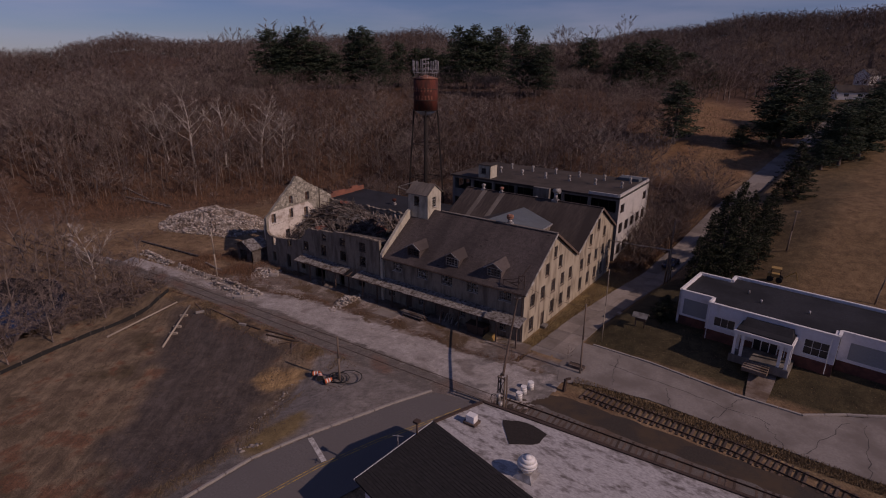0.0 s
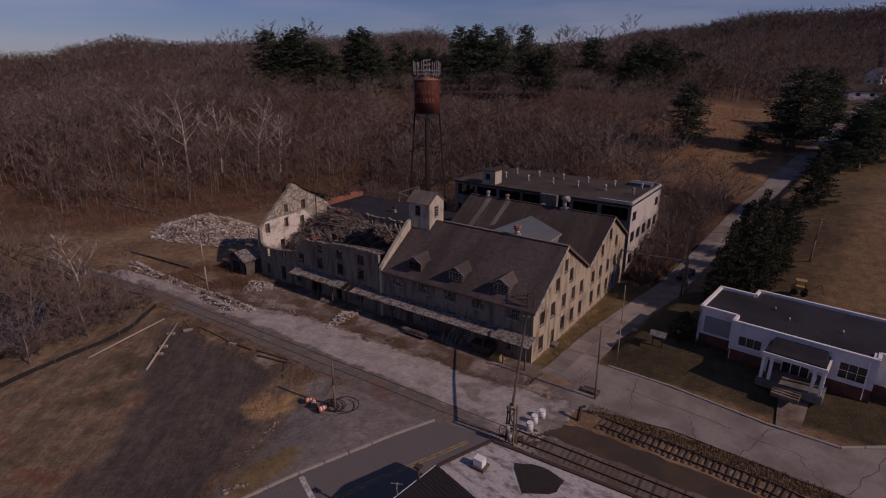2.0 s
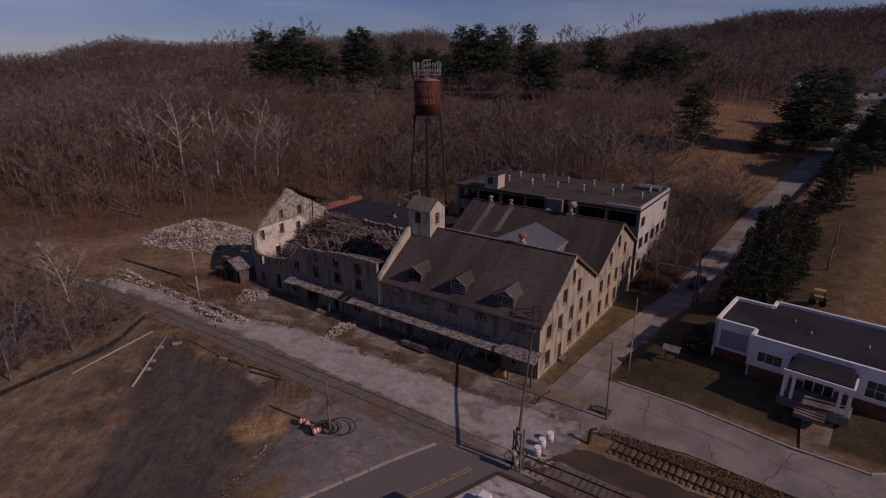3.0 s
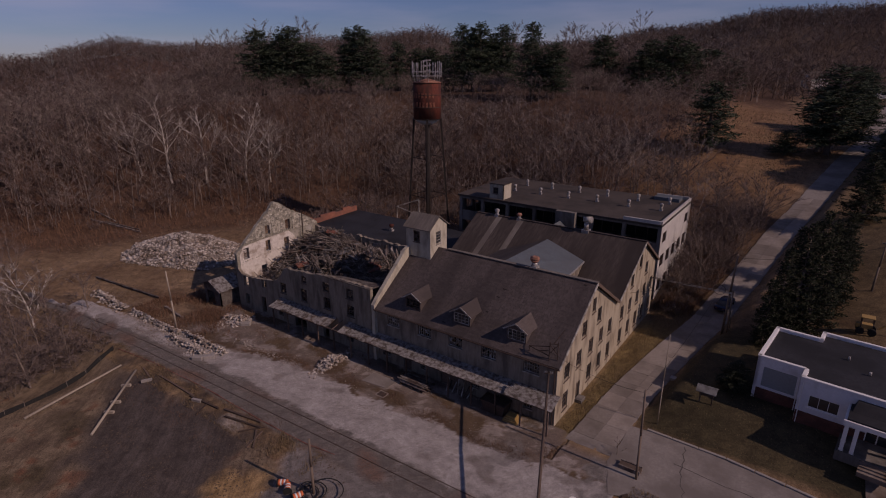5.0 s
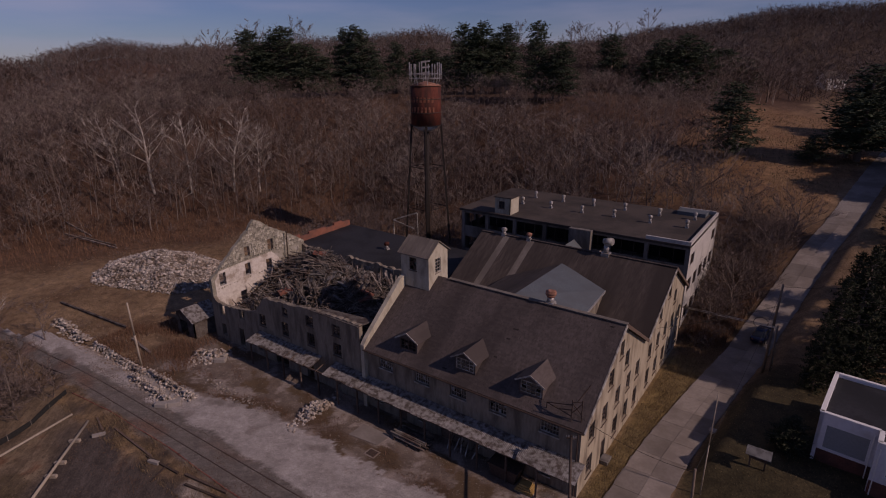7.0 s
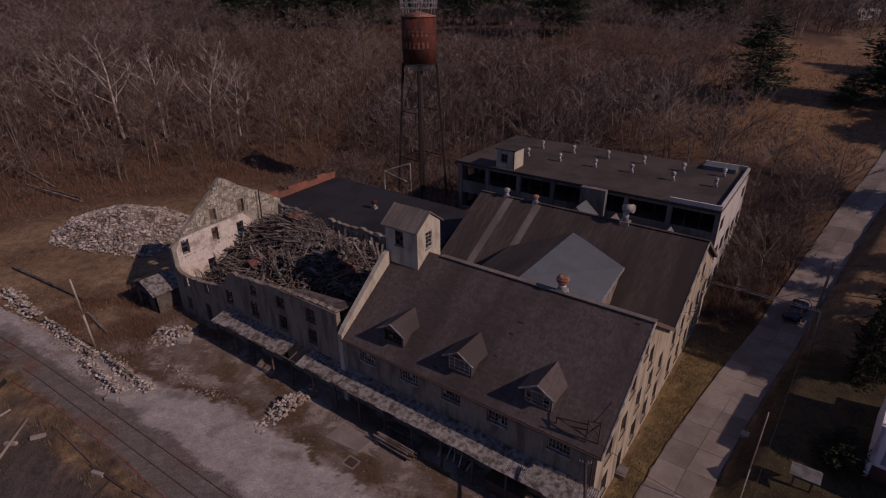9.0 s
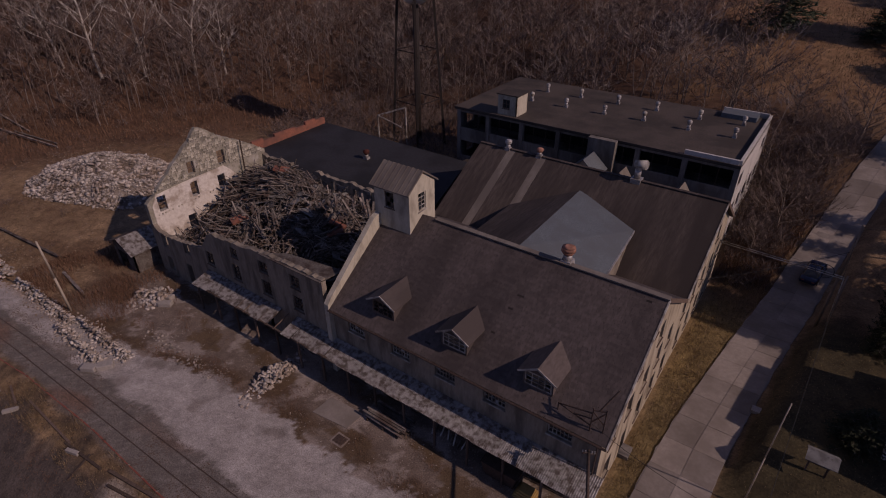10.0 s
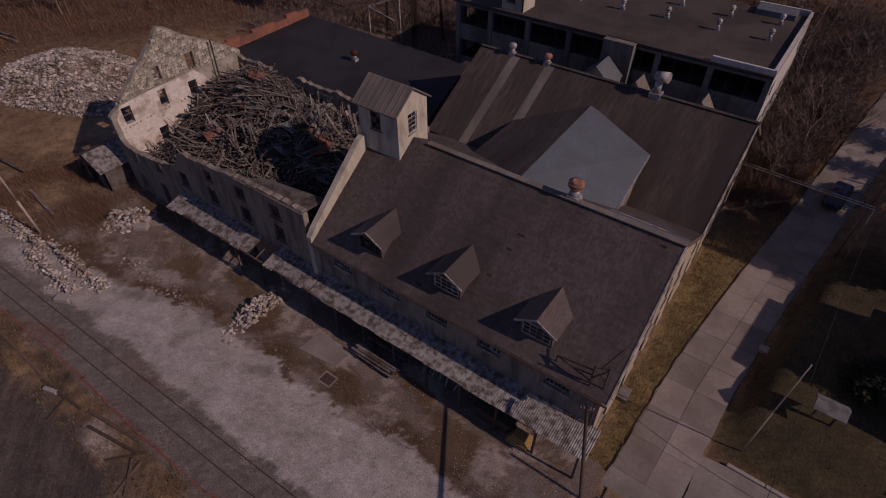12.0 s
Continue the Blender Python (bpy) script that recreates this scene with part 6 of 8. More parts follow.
bm = bmesh.new()
wall(bm, (-4.3, 1.9, 0), N_, W_, [(0, OZ), (8.6, OZ)], [], 0.3, -0.6)
wall(bm, (0, 0.3, 0), N_, W_, [(0, OZ), (1.6, OZ)], [], 0.3, -0.6)
wall(bm, (0, 10.5, 0), N_, W_, [(0, OZ), (2.0, OZ)], [], 0.3, -0.6)
wall(bm, (-4.3, 10.5, 0), E_, N_, [(0, OZ), (4.3, OZ)], [], 0.3, -0.6)
wall(bm, (0, 12.5, 0), E_, N_, [(0, OZ), (26, OZ)], [], 0.3, -0.6)
wall(bm, (26, 1.9, 0), N_, E_, [(0, OZ), (10.6, OZ)], [], 0.3, -0.6)
wall(bm, (14.0, 0.3, 0), N_, E_, [(0, OZ), (1.6, OZ)], [], 0.3, -0.6)
part("wall", bm, M["white"], off)
for d in ((0.3, 14.0, 0.3, 12.2), (-4.0, 0.297, 2.2, 10.2), (14.003, 25.7, 2.2, 12.2)):
    part("roof", boxed(*d, OZ - 0.5, OZ - 0.28), M["flatblack"], off, "black bitumen flat roof")
for a, b in (((-0.05, 0.1), (14.35, 0.1)), ((-4.35, 2.0), (0.0, 2.0)), ((-4.2, 1.95), (-4.2, 10.5)), ((0.1, 0.1), (0.1, 2.0)), ((-4.3, 10.4), (0, 10.4)), ((0.1, 10.4), (0.1, 12.5)), ((0, 12.4), (26, 12.4)), ((14.2, 0.1), (14.2, 2.0)), ((14.2, 2.0), (26.1, 2.0)), ((25.9, 2.0), (25.9, 12.5))):
    bm = bmesh.new()
    beam(bm, (*a, OZ + 0.05), (*b, OZ + 0.05), 0.34, 0.1)
    part("coping", bm, M["white_trim"], off)
# portico
for x, y in ((4.4, -1.3), (4.4, -3.0), (5.2, -3.0), (9.3, -3.0), (10.1, -3.0), (10.1, -1.3)):
    bm = bmesh.new()
    box(bm, x - 0.16, x + 0.16, y - 0.16, y + 0.16, 0.5, 3.3)
    box(bm, x - 0.22, x + 0.22, y - 0.22, y + 0.22, 0.3, 0.5)
    part("column", bm, M["white_trim"], off)
part("porch_beam", boxed(4.1, 10.4, -3.25, -0.003, 3.3, 3.75), M["white_trim"], off)
part("porch_roof", boxed(4.3, 10.2, -3.05, -0.003, 3.753, 3.9), M["flatblack"], off)
bm = bmesh.new()
hexa(bm, [(4.5, -1.6, 3.9), (10.0, -1.6, 3.9), (10.0, -0.05, 3.9), (4.5, -0.05, 3.9), (4.7, -0.5, 4.5), (9.8, -0.5, 4.5), (9.8, -0.05, 4.5), (4.7, -0.05, 4.5)])
part("porch_upstand", bm, M["flatblack"], off)
part("porch_floor", boxed(4.0, 10.5, -3.3, -0.05, -0.5, 0.5), M["concrete"], off)
for i in range(4):
    part("step", boxed(5.9, 8.6, -3.3 - 0.35 * (i + 1), -3.3 - 0.35 * i - 0.003, -0.5, 0.38 - 0.14 * i), M["yard_brown"], off)
for x in (6.3, 7.2, 8.1):
    part("door_leaf", boxed(x - 0.42, x + 0.42, -0.06, -0.003, 0.56, 2.7), M["glass"], off)
for x in (5.85, 6.75, 7.65, 8.55):
    part("door_post", boxed(x - 0.05, x + 0.05, -0.1, -0.003, 0.56, 2.9), M["white_trim"], off)
for x in (-0.3, 0.25, 8.75 + 0.6, 13.6):
    bm = bmesh.new()
    tube(bm, (x, -0.08 if x > 0 else 1.8, OZ - 0.5), (x, -0.08 if x > 0 else 1.8, 0.0), 0.05, 0.05, 6)
    part("downpipe", bm, M["white_trim"], off)
for x, y in ((3.0, 7.5), (10.4, 5.5), (18.6, 6.6), (5.0, 5.2)):
    bm = bmesh.new()
    tube(bm, (x, y, OZ - 0.28), (x, y, OZ + 0.15), 0.12, 0.1, 8)
    part("roof_pipe", bm, M["galv"], off)
off.matrix_world = pose(20.25, 12.6, 1.75, 0, 0, -6.0)
HOME[off.name] = off.matrix_world.copy()

# ---------------------------------------------------------------- shop in the foreground
shop = thing("corner_shop", (12, -30, 0), "corner shop with flaking silver flat roof and black shingles", "shop building")
SZ = 6.6
A, B, C, D = (7.8, -23.4), (34.0, -22.0), (36.0, -38.0), (16.9, -31.5)
F = (5.9, -28.5)
bm = bmesh.new()
slab(bm, [(*F, SZ), (*D, SZ), (*C, SZ), (*B, SZ), (*A, SZ)], 0.4)
part("flat_roof", bm, M["whiteroof"], shop, "silver coated flat roof, flaking and stained")
bm = bmesh.new()
for p, q in ((A, B), (F, A)):
    beam(bm, (*p, SZ + 0.05), (*q, SZ + 0.05), 0.3, 0.16)
part("roof_edge", bm, M["steel"], shop)
for p, q in ((A, B), (F, A)):
    bm = bmesh.new()
    n_ = Vector((q[0] - p[0], q[1] - p[1], 0)).normalized()
    wall(bm, (*p, 0), n_, Vector((0, 0, 1)).cross(n_), [(0, SZ - 0.42), (math.dist(p, q), SZ - 0.42)], [], 0.3, -0.3)
    part("wall", bm, M["brick"], shop)
bm = bmesh.new()
G_, H_ = (3.4, -35.8), (14.5, -38.8)
deck = [(*F, SZ + 0.15), (G_[0], G_[1], 4.5), (H_[0], H_[1], 4.5), (*D, SZ + 0.15)]
slab(bm, deck, 0.2)
broof = part("shingle_roof", bm, M["blackroof"], shop, "black shingled roof slope")
r5 = random.Random(6)
vs, fs = [], []
f0, g0 = Vector(deck[0]), Vector(deck[1])
d0, h0 = Vector(deck[3]), Vector(deck[2])
nrm = (g0 - f0).cross(d0 - f0).normalized()
nrm = nrm if nrm.z > 0 else -nrm
for k in range(30):
    a0, a1 = k / 30, (k + 1) / 30
    x = 0.0
    while x < 1:
        w = r5.uniform(0.05, 0.1)
        xb = min(1, x + w - 0.002)
        lo0, lo1 = (f0.lerp(g0, a1)).lerp(d0.lerp(h0, a1), x), (f0.lerp(g0, a1)).lerp(d0.lerp(h0, a1), xb)
        hi0, hi1 = (f0.lerp(g0, a0)).lerp(d0.lerp(h0, a0), x), (f0.lerp(g0, a0)).lerp(d0.lerp(h0, a0), xb)
        b_ = len(vs)
        t = r5.uniform(0.015, 0.035)
        vs += [lo0 + nrm * t, lo1 + nrm * t, hi1 + nrm * 0.004, hi0 + nrm * 0.004, lo0, lo1]
        fs += [(b_, b_ + 1, b_ + 2, b_ + 3), (b_ + 4, b_ + 5, b_ + 1, b_)]
        x += w
tagged(under(new("shingle_course", mesh_of("shingle_course", vs, fs, M["blackroof"])), broof), kind="stuff")
bm = bmesh.new()
beam(bm, (F[0] - 0.05, F[1], SZ), (G_[0] - 0.05, G_[1], 4.35), 0.08, 0.3)
part("rake_board", bm, M["white_trim"], shop)
bm = bmesh.new()
hexa(bm, [(3.9, -35.2, -0.3), (14.6, -38.2, -0.3), (16.8, -31.8, -0.3), (6.2, -28.8, -0.3), (3.9, -35.2, 4.2), (14.6, -38.2, 4.2), (16.8, -31.8, 6.3), (6.2, -28.8, 6.3)])
part("wall", bm, M["white"], shop)
lay("roof_patch", M["underlay"], [(10.6, -24.6), (12.4, -24.0), (14.6, -24.3), (14.2, -26.2), (12.6, -27.2), (11.6, -25.8)], 0, "dark torn patch on the silver roof", "roof patch", 5.0, 0.55, kind="")
bpy.data.objects["roof_patch"].location.z = SZ + 0.0
# things on the shop roof
ac = thing("air_conditioner", (8.6, -26.6, SZ), "small white rooftop air conditioner on a pallet", "air conditioner")
part("case", boxed(8.2, 9.0, -26.95, -26.3, SZ + 0.2, SZ + 0.85), M["white_trim"], ac)
part("pallet", boxed(8.0, 9.2, -27.1, -26.1, SZ + 0.003, SZ + 0.2), M["wood_dark"], ac)
mv = thing("mushroom_ventilator", (15.4, -29.6, SZ), "large white domed fan ventilator on a square base", "ventilator")
bm = bmesh.new()
hexa(bm, [(14.6, -30.4, SZ), (16.2, -30.4, SZ), (16.2, -28.8, SZ), (14.6, -28.8, SZ), (14.9, -30.1, SZ + 0.5), (15.9, -30.1, SZ + 0.5), (15.9, -29.1, SZ + 0.5), (14.9, -29.1, SZ + 0.5)])
part("base", bm, M["galv"], mv)
bm = bmesh.new()
tube(bm, (15.4, -29.6, SZ + 0.5), (15.4, -29.6, SZ + 1.1), 0.45, 0.45, 16)
part("neck", bm, M["white_trim"], mv)
bm = bmesh.new()
for r0, r1, z0, z1 in ((0.75, 0.78, 0.95, 1.15), (0.78, 0.66, 1.15, 1.45), (0.66, 0.4, 1.45, 1.7), (0.4, 0.05, 1.7, 1.8)):
    tube(bm, (15.4, -29.6, SZ + z0), (15.4, -29.6, SZ + z1), r0, r1, 20)
part("dome", bm, M["white_trim"], mv)
st = thing("antenna_mast", (5.4, -30.2, 6), "small rooftop antenna and flue cap on the dark roof", "antenna")
bm = bmesh.new()
tube(bm, (5.4, -30.2, 5.8), (5.4, -30.2, 7.4), 0.09, 0.09, 8)
part("flue", bm, M["steel"], st)
part("flue_cap", boxed(5.15, 5.65, -30.45, -29.95, 7.4, 7.6), M["steel"], st)
bm = bmesh.new()
tube(bm, (4.7, -31.9, 5.3), (4.7, -31.9, 6.9), 0.03, 0.03, 6)
beam(bm, (4.3, -32.1, 6.8), (5.1, -31.7, 6.8), 0.05, 0.05)
beam(bm, (4.5, -31.6, 6.6), (4.9, -32.2, 6.6), 0.05, 0.05)
part("aerial", bm, M["galv"], st)

# ---------------------------------------------------------------- woods and trees
def tri_mesh(name, V, T, material):
    me = bpy.data.meshes.new(name)
    V, T = np.asarray(V, np.float32), np.asarray(T, np.int32)
    me.vertices.add(len(V))
    me.vertices.foreach_set("co", V.ravel())
    me.loops.add(T.size)
    me.loops.foreach_set("vertex_index", T.ravel())
    me.polygons.add(len(T))
    me.polygons.foreach_set("loop_start", np.arange(0, T.size, 3, dtype=np.int32))
    me.polygons.foreach_set("loop_total", np.full(len(T), 3, np.int32))
    me.update(calc_edges=True)
    me.materials.append(material)
    return me


class Sticks:
    """Tapered three-sided limbs and thin twigs, gathered into one list of triangles."""

    def __init__(self):
        self.v, self.t = [], []

    def limb(self, a, b, ra, rb):
        d = (b - a).normalized()
        s = d.orthogonal().normalized()
        u = d.cross(s)
        k = len(self.v)
        for c, r in ((a, ra), (b, rb)):
            for i in range(3):
                q = i * math.tau / 3
                self.v.append(c + (s * math.cos(q) + u * math.sin(q)) * r)
        for i in range(3):
            j = (i + 1) % 3
            self.t += [(k + i, k + j, k + 3 + j), (k + i, k + 3 + j, k + 3 + i)]

    def twig(self, a, b, w, r):
        d = b - a
        s = d.cross(Vector((r.uniform(-1, 1), r.uniform(-1, 1), r.uniform(-1, 1)))).normalized() * w
        k = len(self.v)
        self.v += [a - s, a + s, b]
        self.t.append((k, k + 1, k + 2))


def grow_bare(seed, h, limbs=12, twigs=8, spread=0.55, trunk=0.017, low=0.3, twig_w=0.03, lean=0.05, droop=0.0, n=6, plain=False):
    """A leafless tree: bent trunk, rising limbs that fork, and twigs. Returns limbs and twigs apart."""
    r = random.Random(seed)
    wood, fine = Sticks(), Sticks()
    pts, p = [Vector((0, 0, -0.4))], Vector((0, 0, -0.4))
    d = Vector((r.uniform(-lean, lean), r.uniform(-lean, lean), 1)).normalized()
    for i in range(n):
        p = p + d * (h * 0.92 / n)
        pts.append(p)
        d = (d + Vector((r.uniform(-.12, .12), r.uniform(-.12, .12), 0.05))).normalized()
    rad = lambda f: max(0.012, trunk * h * (1 - f) ** 0.8)
    for i in range(n):
        wood.limb(pts[i], pts[i + 1], rad(i / n), rad((i + 1) / n))
    for k in range(limbs):
        f = low + (1 - low) * (k + r.random()) / limbs * 0.97
        x = f * n
        i = min(n - 1, int(x))
        a = pts[i].lerp(pts[i + 1], x - i)
        az = k * 2.4 + r.uniform(-.5, .5)
        ln = h * spread * (1.05 - f) * r.uniform(0.6, 1.1) + 0.06 * h
        up = r.uniform(0.55, 1.1)
        d = Vector((math.cos(az), math.sin(az), up)).normalized()
        b = a + d * ln * 0.5
        d2 = (d + Vector((r.uniform(-.3, .3), r.uniform(-.3, .3), r.uniform(-.1, .4) - droop))).normalized()
        c = b + d2 * ln * 0.5
        r0 = rad(f) * 0.55
        wood.limb(a, b, r0, r0 * 0.55)
        if plain:
            fine.twig(b, c, max(r0 * 0.5, twig_w), r)
        else:
            wood.limb(b, c, r0 * 0.55, r0 * 0.16)
        for j in range(3):
            g = r.uniform(0.25, 0.95)
            s = a.lerp(b, g * 2) if g < 0.5 else b.lerp(c, g * 2 - 1)
            e = (d + Vector((r.uniform(-.8, .8), r.uniform(-.8, .8), r.uniform(-.2, .7) - droop))).normalized() * ln * r.uniform(0.25, 0.5)
            if plain:
                fine.twig(s, s + e, max(r0 * 0.3, twig_w * 0.8), r)
            else:
                wood.limb(s, s + e, r0 * 0.28, r0 * 0.08)
            for _ in range(twigs):
                t0 = s + e * r.uniform(0.2, 1.0)
                q = (e.normalized() + Vector((r.uniform(-.9, .9), r.uniform(-.9, .9), r.uniform(-.3, .8) - droop))).normalized() * ln * r.uniform(0.12, 0.34)
                fine.twig(t0, t0 + q, twig_w * r.uniform(0.6, 1.2), r)
        for _ in range(twigs):
            t0 = b.lerp(c, r.random())
            q = (d2 + Vector((r.uniform(-.9, .9), r.uniform(-.9, .9), r.uniform(-.2, .7) - droop))).normalized() * ln * r.uniform(0.15, 0.35)
            fine.twig(t0, t0 + q, twig_w, r)
    return wood, fine


def scatter(name, protos, places, material, label, category):
    """Many trees nobody could count, in one mesh."""
    VV, TT, base = [], [], 0
    for k, x, y, z, s, a, sx in places:
        V, T = protos[k]
        c, q = math.cos(a), math.sin(a)
        R = np.array([[c, -q, 0], [q, c, 0], [0, 0, 1]]).T
        W = (V * np.array([s * sx, s * sx, s])) @ R + np.array([x, y, z])
        VV.append(W)
        TT.append(T + base)
        base += len(V)
    return tagged(new(name, tri_mesh(name, np.concatenate(VV), np.concatenate(TT), material)), label, category, kind="stuff")


def arr(s):
    return np.array([tuple(v) for v in s.v], np.float64), np.array(s.t, np.int64)


fw = random.Random(77)
near_p = [grow_bare(100 + i, 10, 12, 7, 0.58 + 0.07 * (i % 3), 0.0085, 0.3 + 0.05 * (i % 3), 0.024, 0.1, n=4, plain=True) for i in range(7)]
near_w, near_f = [arr(a) for a, b in near_p], [arr(b) for a, b in near_p]


def in_woods(x, y):
    q = max(y - 66, (-(x + 122) * 0.84 + y * 0.5))
    if x > -22 - 0.04 * y:
        q = min(q, -1 if y > 62 else q)
    return q


places = []
tries = 0
while len(places) < 2850 and tries < 60000:
    tries += 1
    x, y = fw.uniform(-300, 4), fw.uniform(-40, 215)
    q = max(y - 61, (-(x + 122) * 0.84 + y * 0.5))
    if q < 0 or q > 150:
        continue
    if x > (-2 if y < 82 else -14 + 6 * math.sin(y * 0.2)) and y > 66:
        continue
    if x > -44 - (y - 60) * 0.1 and y < 61.5:
        continue
    if (x - WX) ** 2 + (y - WY) ** 2 < 60:
        continue
    if fw.random() < smooth(40, 150, q) * 0.55:
        continue
    s = fw.uniform(0.9, 1.6) * (0.75 + 0.4 * smooth(0, 12, q)) * (1 - 0.46 * smooth(22, 50, q) * smooth(125, 95, q))
    places.append((fw.randrange(7), x, y, land(x, y) - 0.2, s, fw.uniform(0, 6.28), fw.uniform(0.85, 1.3) + 0.4 * smooth(15, 50, q)))
scatter("bare_woods", near_w, places, M["bark"], "dense leafless brown hillside woods", "woods")
for tone, at_least, below, label in (("twig", 0.0, 0.45, "fine grey-brown twigs of the hillside woods"), ("twig_dark", 0.45, 0.72, "dark reddish twigs of the hillside woods"), ("twig_pale", 0.72, 1.01, "pale grey twigs of the hillside woods")):
    scatter("wood_twigs", near_f, [p for p in places if at_least <= (p[5] * 7.31 + 0.35 * nz(p[1], p[2], 0.05, 17)) % 1.0 < below], M[tone], label, "woods")
# low scrub at the edge of the woods and beside the factory
scrub_p = [grow_bare(300 + i, 3, 9, 6, 0.8, 0.012, 0.08, 0.02, 0.3) for i in range(4)]
scrub_w, scrub_f = [arr(a) for a, b in scrub_p], [arr(b) for a, b in scrub_p]
sp = []
for k in range(1500):
    x, y = fw.uniform(-150, 4), fw.uniform(-10, 110)
    q = max(y - 58, (-(x + 118) * 0.84 + y * 0.5))
    if q < 0 or q > 40 or (x > -48 and y < 60):
        continue
    sp.append((fw.randrange(4), x, y, land(x, y) - 0.1, fw.uniform(0.5, 1.3), fw.uniform(0, 6), 1.1))
for k in range(300):
    y = fw.uniform(35, 76)
    x = fw.uniform(0.3, road_x(y) - 3.2)
    sp.append((fw.randrange(4), x, y, land(x, y) - 0.1, fw.uniform(0.5, 1.7) * (0.5 if y < 42 else 1), fw.uniform(0, 6), 1.0))
for k in range(240):
    x, y = fw.uniform(-80, -38.5), fw.uniform(35, 62)
    sp.append((fw.randrange(4), x, y, land(x, y) - 0.1, fw.uniform(0.8, 2.2), fw.uniform(0, 6), 1.0))
for k in range(520):
    x, y = fw.uniform(-112, -55.5), fw.uniform(-50, -9)
    if y > -19 + 0.13 * (x + 60) or (x > -57 and y < -38):
        continue
    if -88 < x < -64 and -44 < y < -28 and fw.random() < 0.7:
        continue
    sp.append((fw.randrange(4), x, y, land(x, y) - 0.1, fw.uniform(0.5, 1.6), fw.uniform(0, 6), 1.2))
for k in range(220):
    x, y = fw.uniform(-110, -62), fw.uniform(-15, 24)
    if y < -13 + 0.1 * (x + 62) or fw.random() < 0.35:
        continue
    sp.append((fw.randrange(4), x, y, land(x, y) - 0.1, fw.uniform(0.12, 0.45), fw.uniform(0, 6), 1.4))
scatter("scrub", scrub_w, sp, M["bark"], "leafless brown scrub and saplings", "scrub")
scatter("scrub_twigs", scrub_f, sp, M["twig"], "fine twigs of leafless scrub", "scrub")
# distant woods on the ridge
far_p = [grow_bare(500 + i, 10, 7, 3, 0.75, 0.010, 0.1, 0.05, 0.05, n=2, plain=True) for i in range(4)]
far_w = []
for a, b in far_p:
    (va, ta), (vb, tb) = arr(a), arr(b)
    far_w.append((np.concatenate([va, vb]), np.concatenate([ta, tb + len(va)])))
fp = []
tries = 0
while len(fp) < 6000 and tries < 90000:
    tries += 1
    bearing, away = radians(fw.uniform(-86, 14) if len(fp) < 4900 else fw.uniform(-24, 10)), fw.uniform(452, 515) if len(fp) % 2 else math.sqrt(fw.uniform(235 ** 2, 470 ** 2))
    x, y = 24 + away * math.sin(bearing), -54 + away * math.cos(bearing)
    q = max(y - 64, (-(x + 118) * 0.84 + y * 0.5))
    if q < 120 or (-20 < x < 80 and y < 210) or (20 < x < 36 and y < 236) or any(math.hypot(x - hx, y - hy) < 11 for hx, hy in ((30.8, 238), (36, 274), (5, 266))):
        continue
    fp.append((fw.randrange(4), x, y, land(x, y) - 3.0, fw.uniform(1.1, 1.75), fw.uniform(0, 6), fw.uniform(1.1, 1.7)))
for tone, odd in (("twig", 0), ("twig_far", 1), ("twig_dark", 2)):
    scatter("ridge_woods", far_w, [p for i, p in enumerate(fp) if i % 3 == odd], M[tone], "distant leafless woods along the ridge", "woods")


def single_tree(name, seed, x, y, h, bark, label, group="", limbs=16, twigs=12, spread=0.5, low=0.25, trunk=0.018, twig_w=0.025, droop=0.0):
    wood, fine = grow_bare(seed, h, limbs, twigs, spread, trunk, low, twig_w, 0.1, droop)
    e = thing(name, (x, y, land(x, y)), label, "tree", group)
    for nm, s, m_ in (("trunk", wood, bark), ("crown", fine, M["twig"] if bark != M["whitebark"] else M["whitebark"])):
        V, T = arr(s)
        under(new(nm, tri_mesh(nm, V + np.array([x, y, land(x, y)]), T, m_)), e)
    return e


for i, (x, y, h) in enumerate(((-124, 30, 24), (-119, 37, 22), (-113, 45, 23), (-131, 26, 19), (-109, 50, 17))):
    single_tree("sycamore", 700 + i, x, y, h, M["whitebark"], "tall leafless sycamore with pale bark at the wood's edge", "pale sycamores", 15, 5, 0.6, 0.22, 0.017, 0.045)
for i, (x, y, h, sp_) in enumerate(((9.5, 67.2, 10.5, 0.8), (1.2, 74, 9, 0.6), (-11.3, 197, 17.5, 0.8), (-8, 74, 10, 0.6), (0.4, 58, 8, 0.55), (4.4, 47, 9.5, 0.8), (2.6, 40.5, 7, 0.7), (6.2, 60, 9, 0.7))):
    single_tree("bare_tree", 720 + i, x, y, h, M["bark"], "leafless spreading tree beside the road", "bare roadside trees", 18, 12, sp_, 0.2, 0.02, 0.028)
for i, (x, y, h) in enumerate(((-99, -24, 14), (-74, -29, 13), (-59, -40, 10.5), (-68, -21, 9.5), (-77, -20.5, 12), (-66, -28, 8.5), (-66, -19.3, 7.5), (-92, -20, 12), (-61, -33, 8), (-83, -23, 10), (-56.5, -28, 9), (-58, -23, 8), (-70, -25, 12), (-64, -24, 11), (-54.5, -36, 9.5), (-58, -44, 12), (-52.5, -42, 8), (-80, -17.5, 9), (-88, -26, 13), (-72, -14.5, 7), (-96, -16, 11), (-104, -22, 13), (-69, -38, 12), (-76, -34, 12))):
    single_tree("creek_tree", 740 + i, x, y, h, M["bark"] if i != 4 else M["whitebark"], "leafless tree on the creek bank", "creek bank trees", 14, 12, 0.55, 0.15, 0.016, 0.026, 0.05)
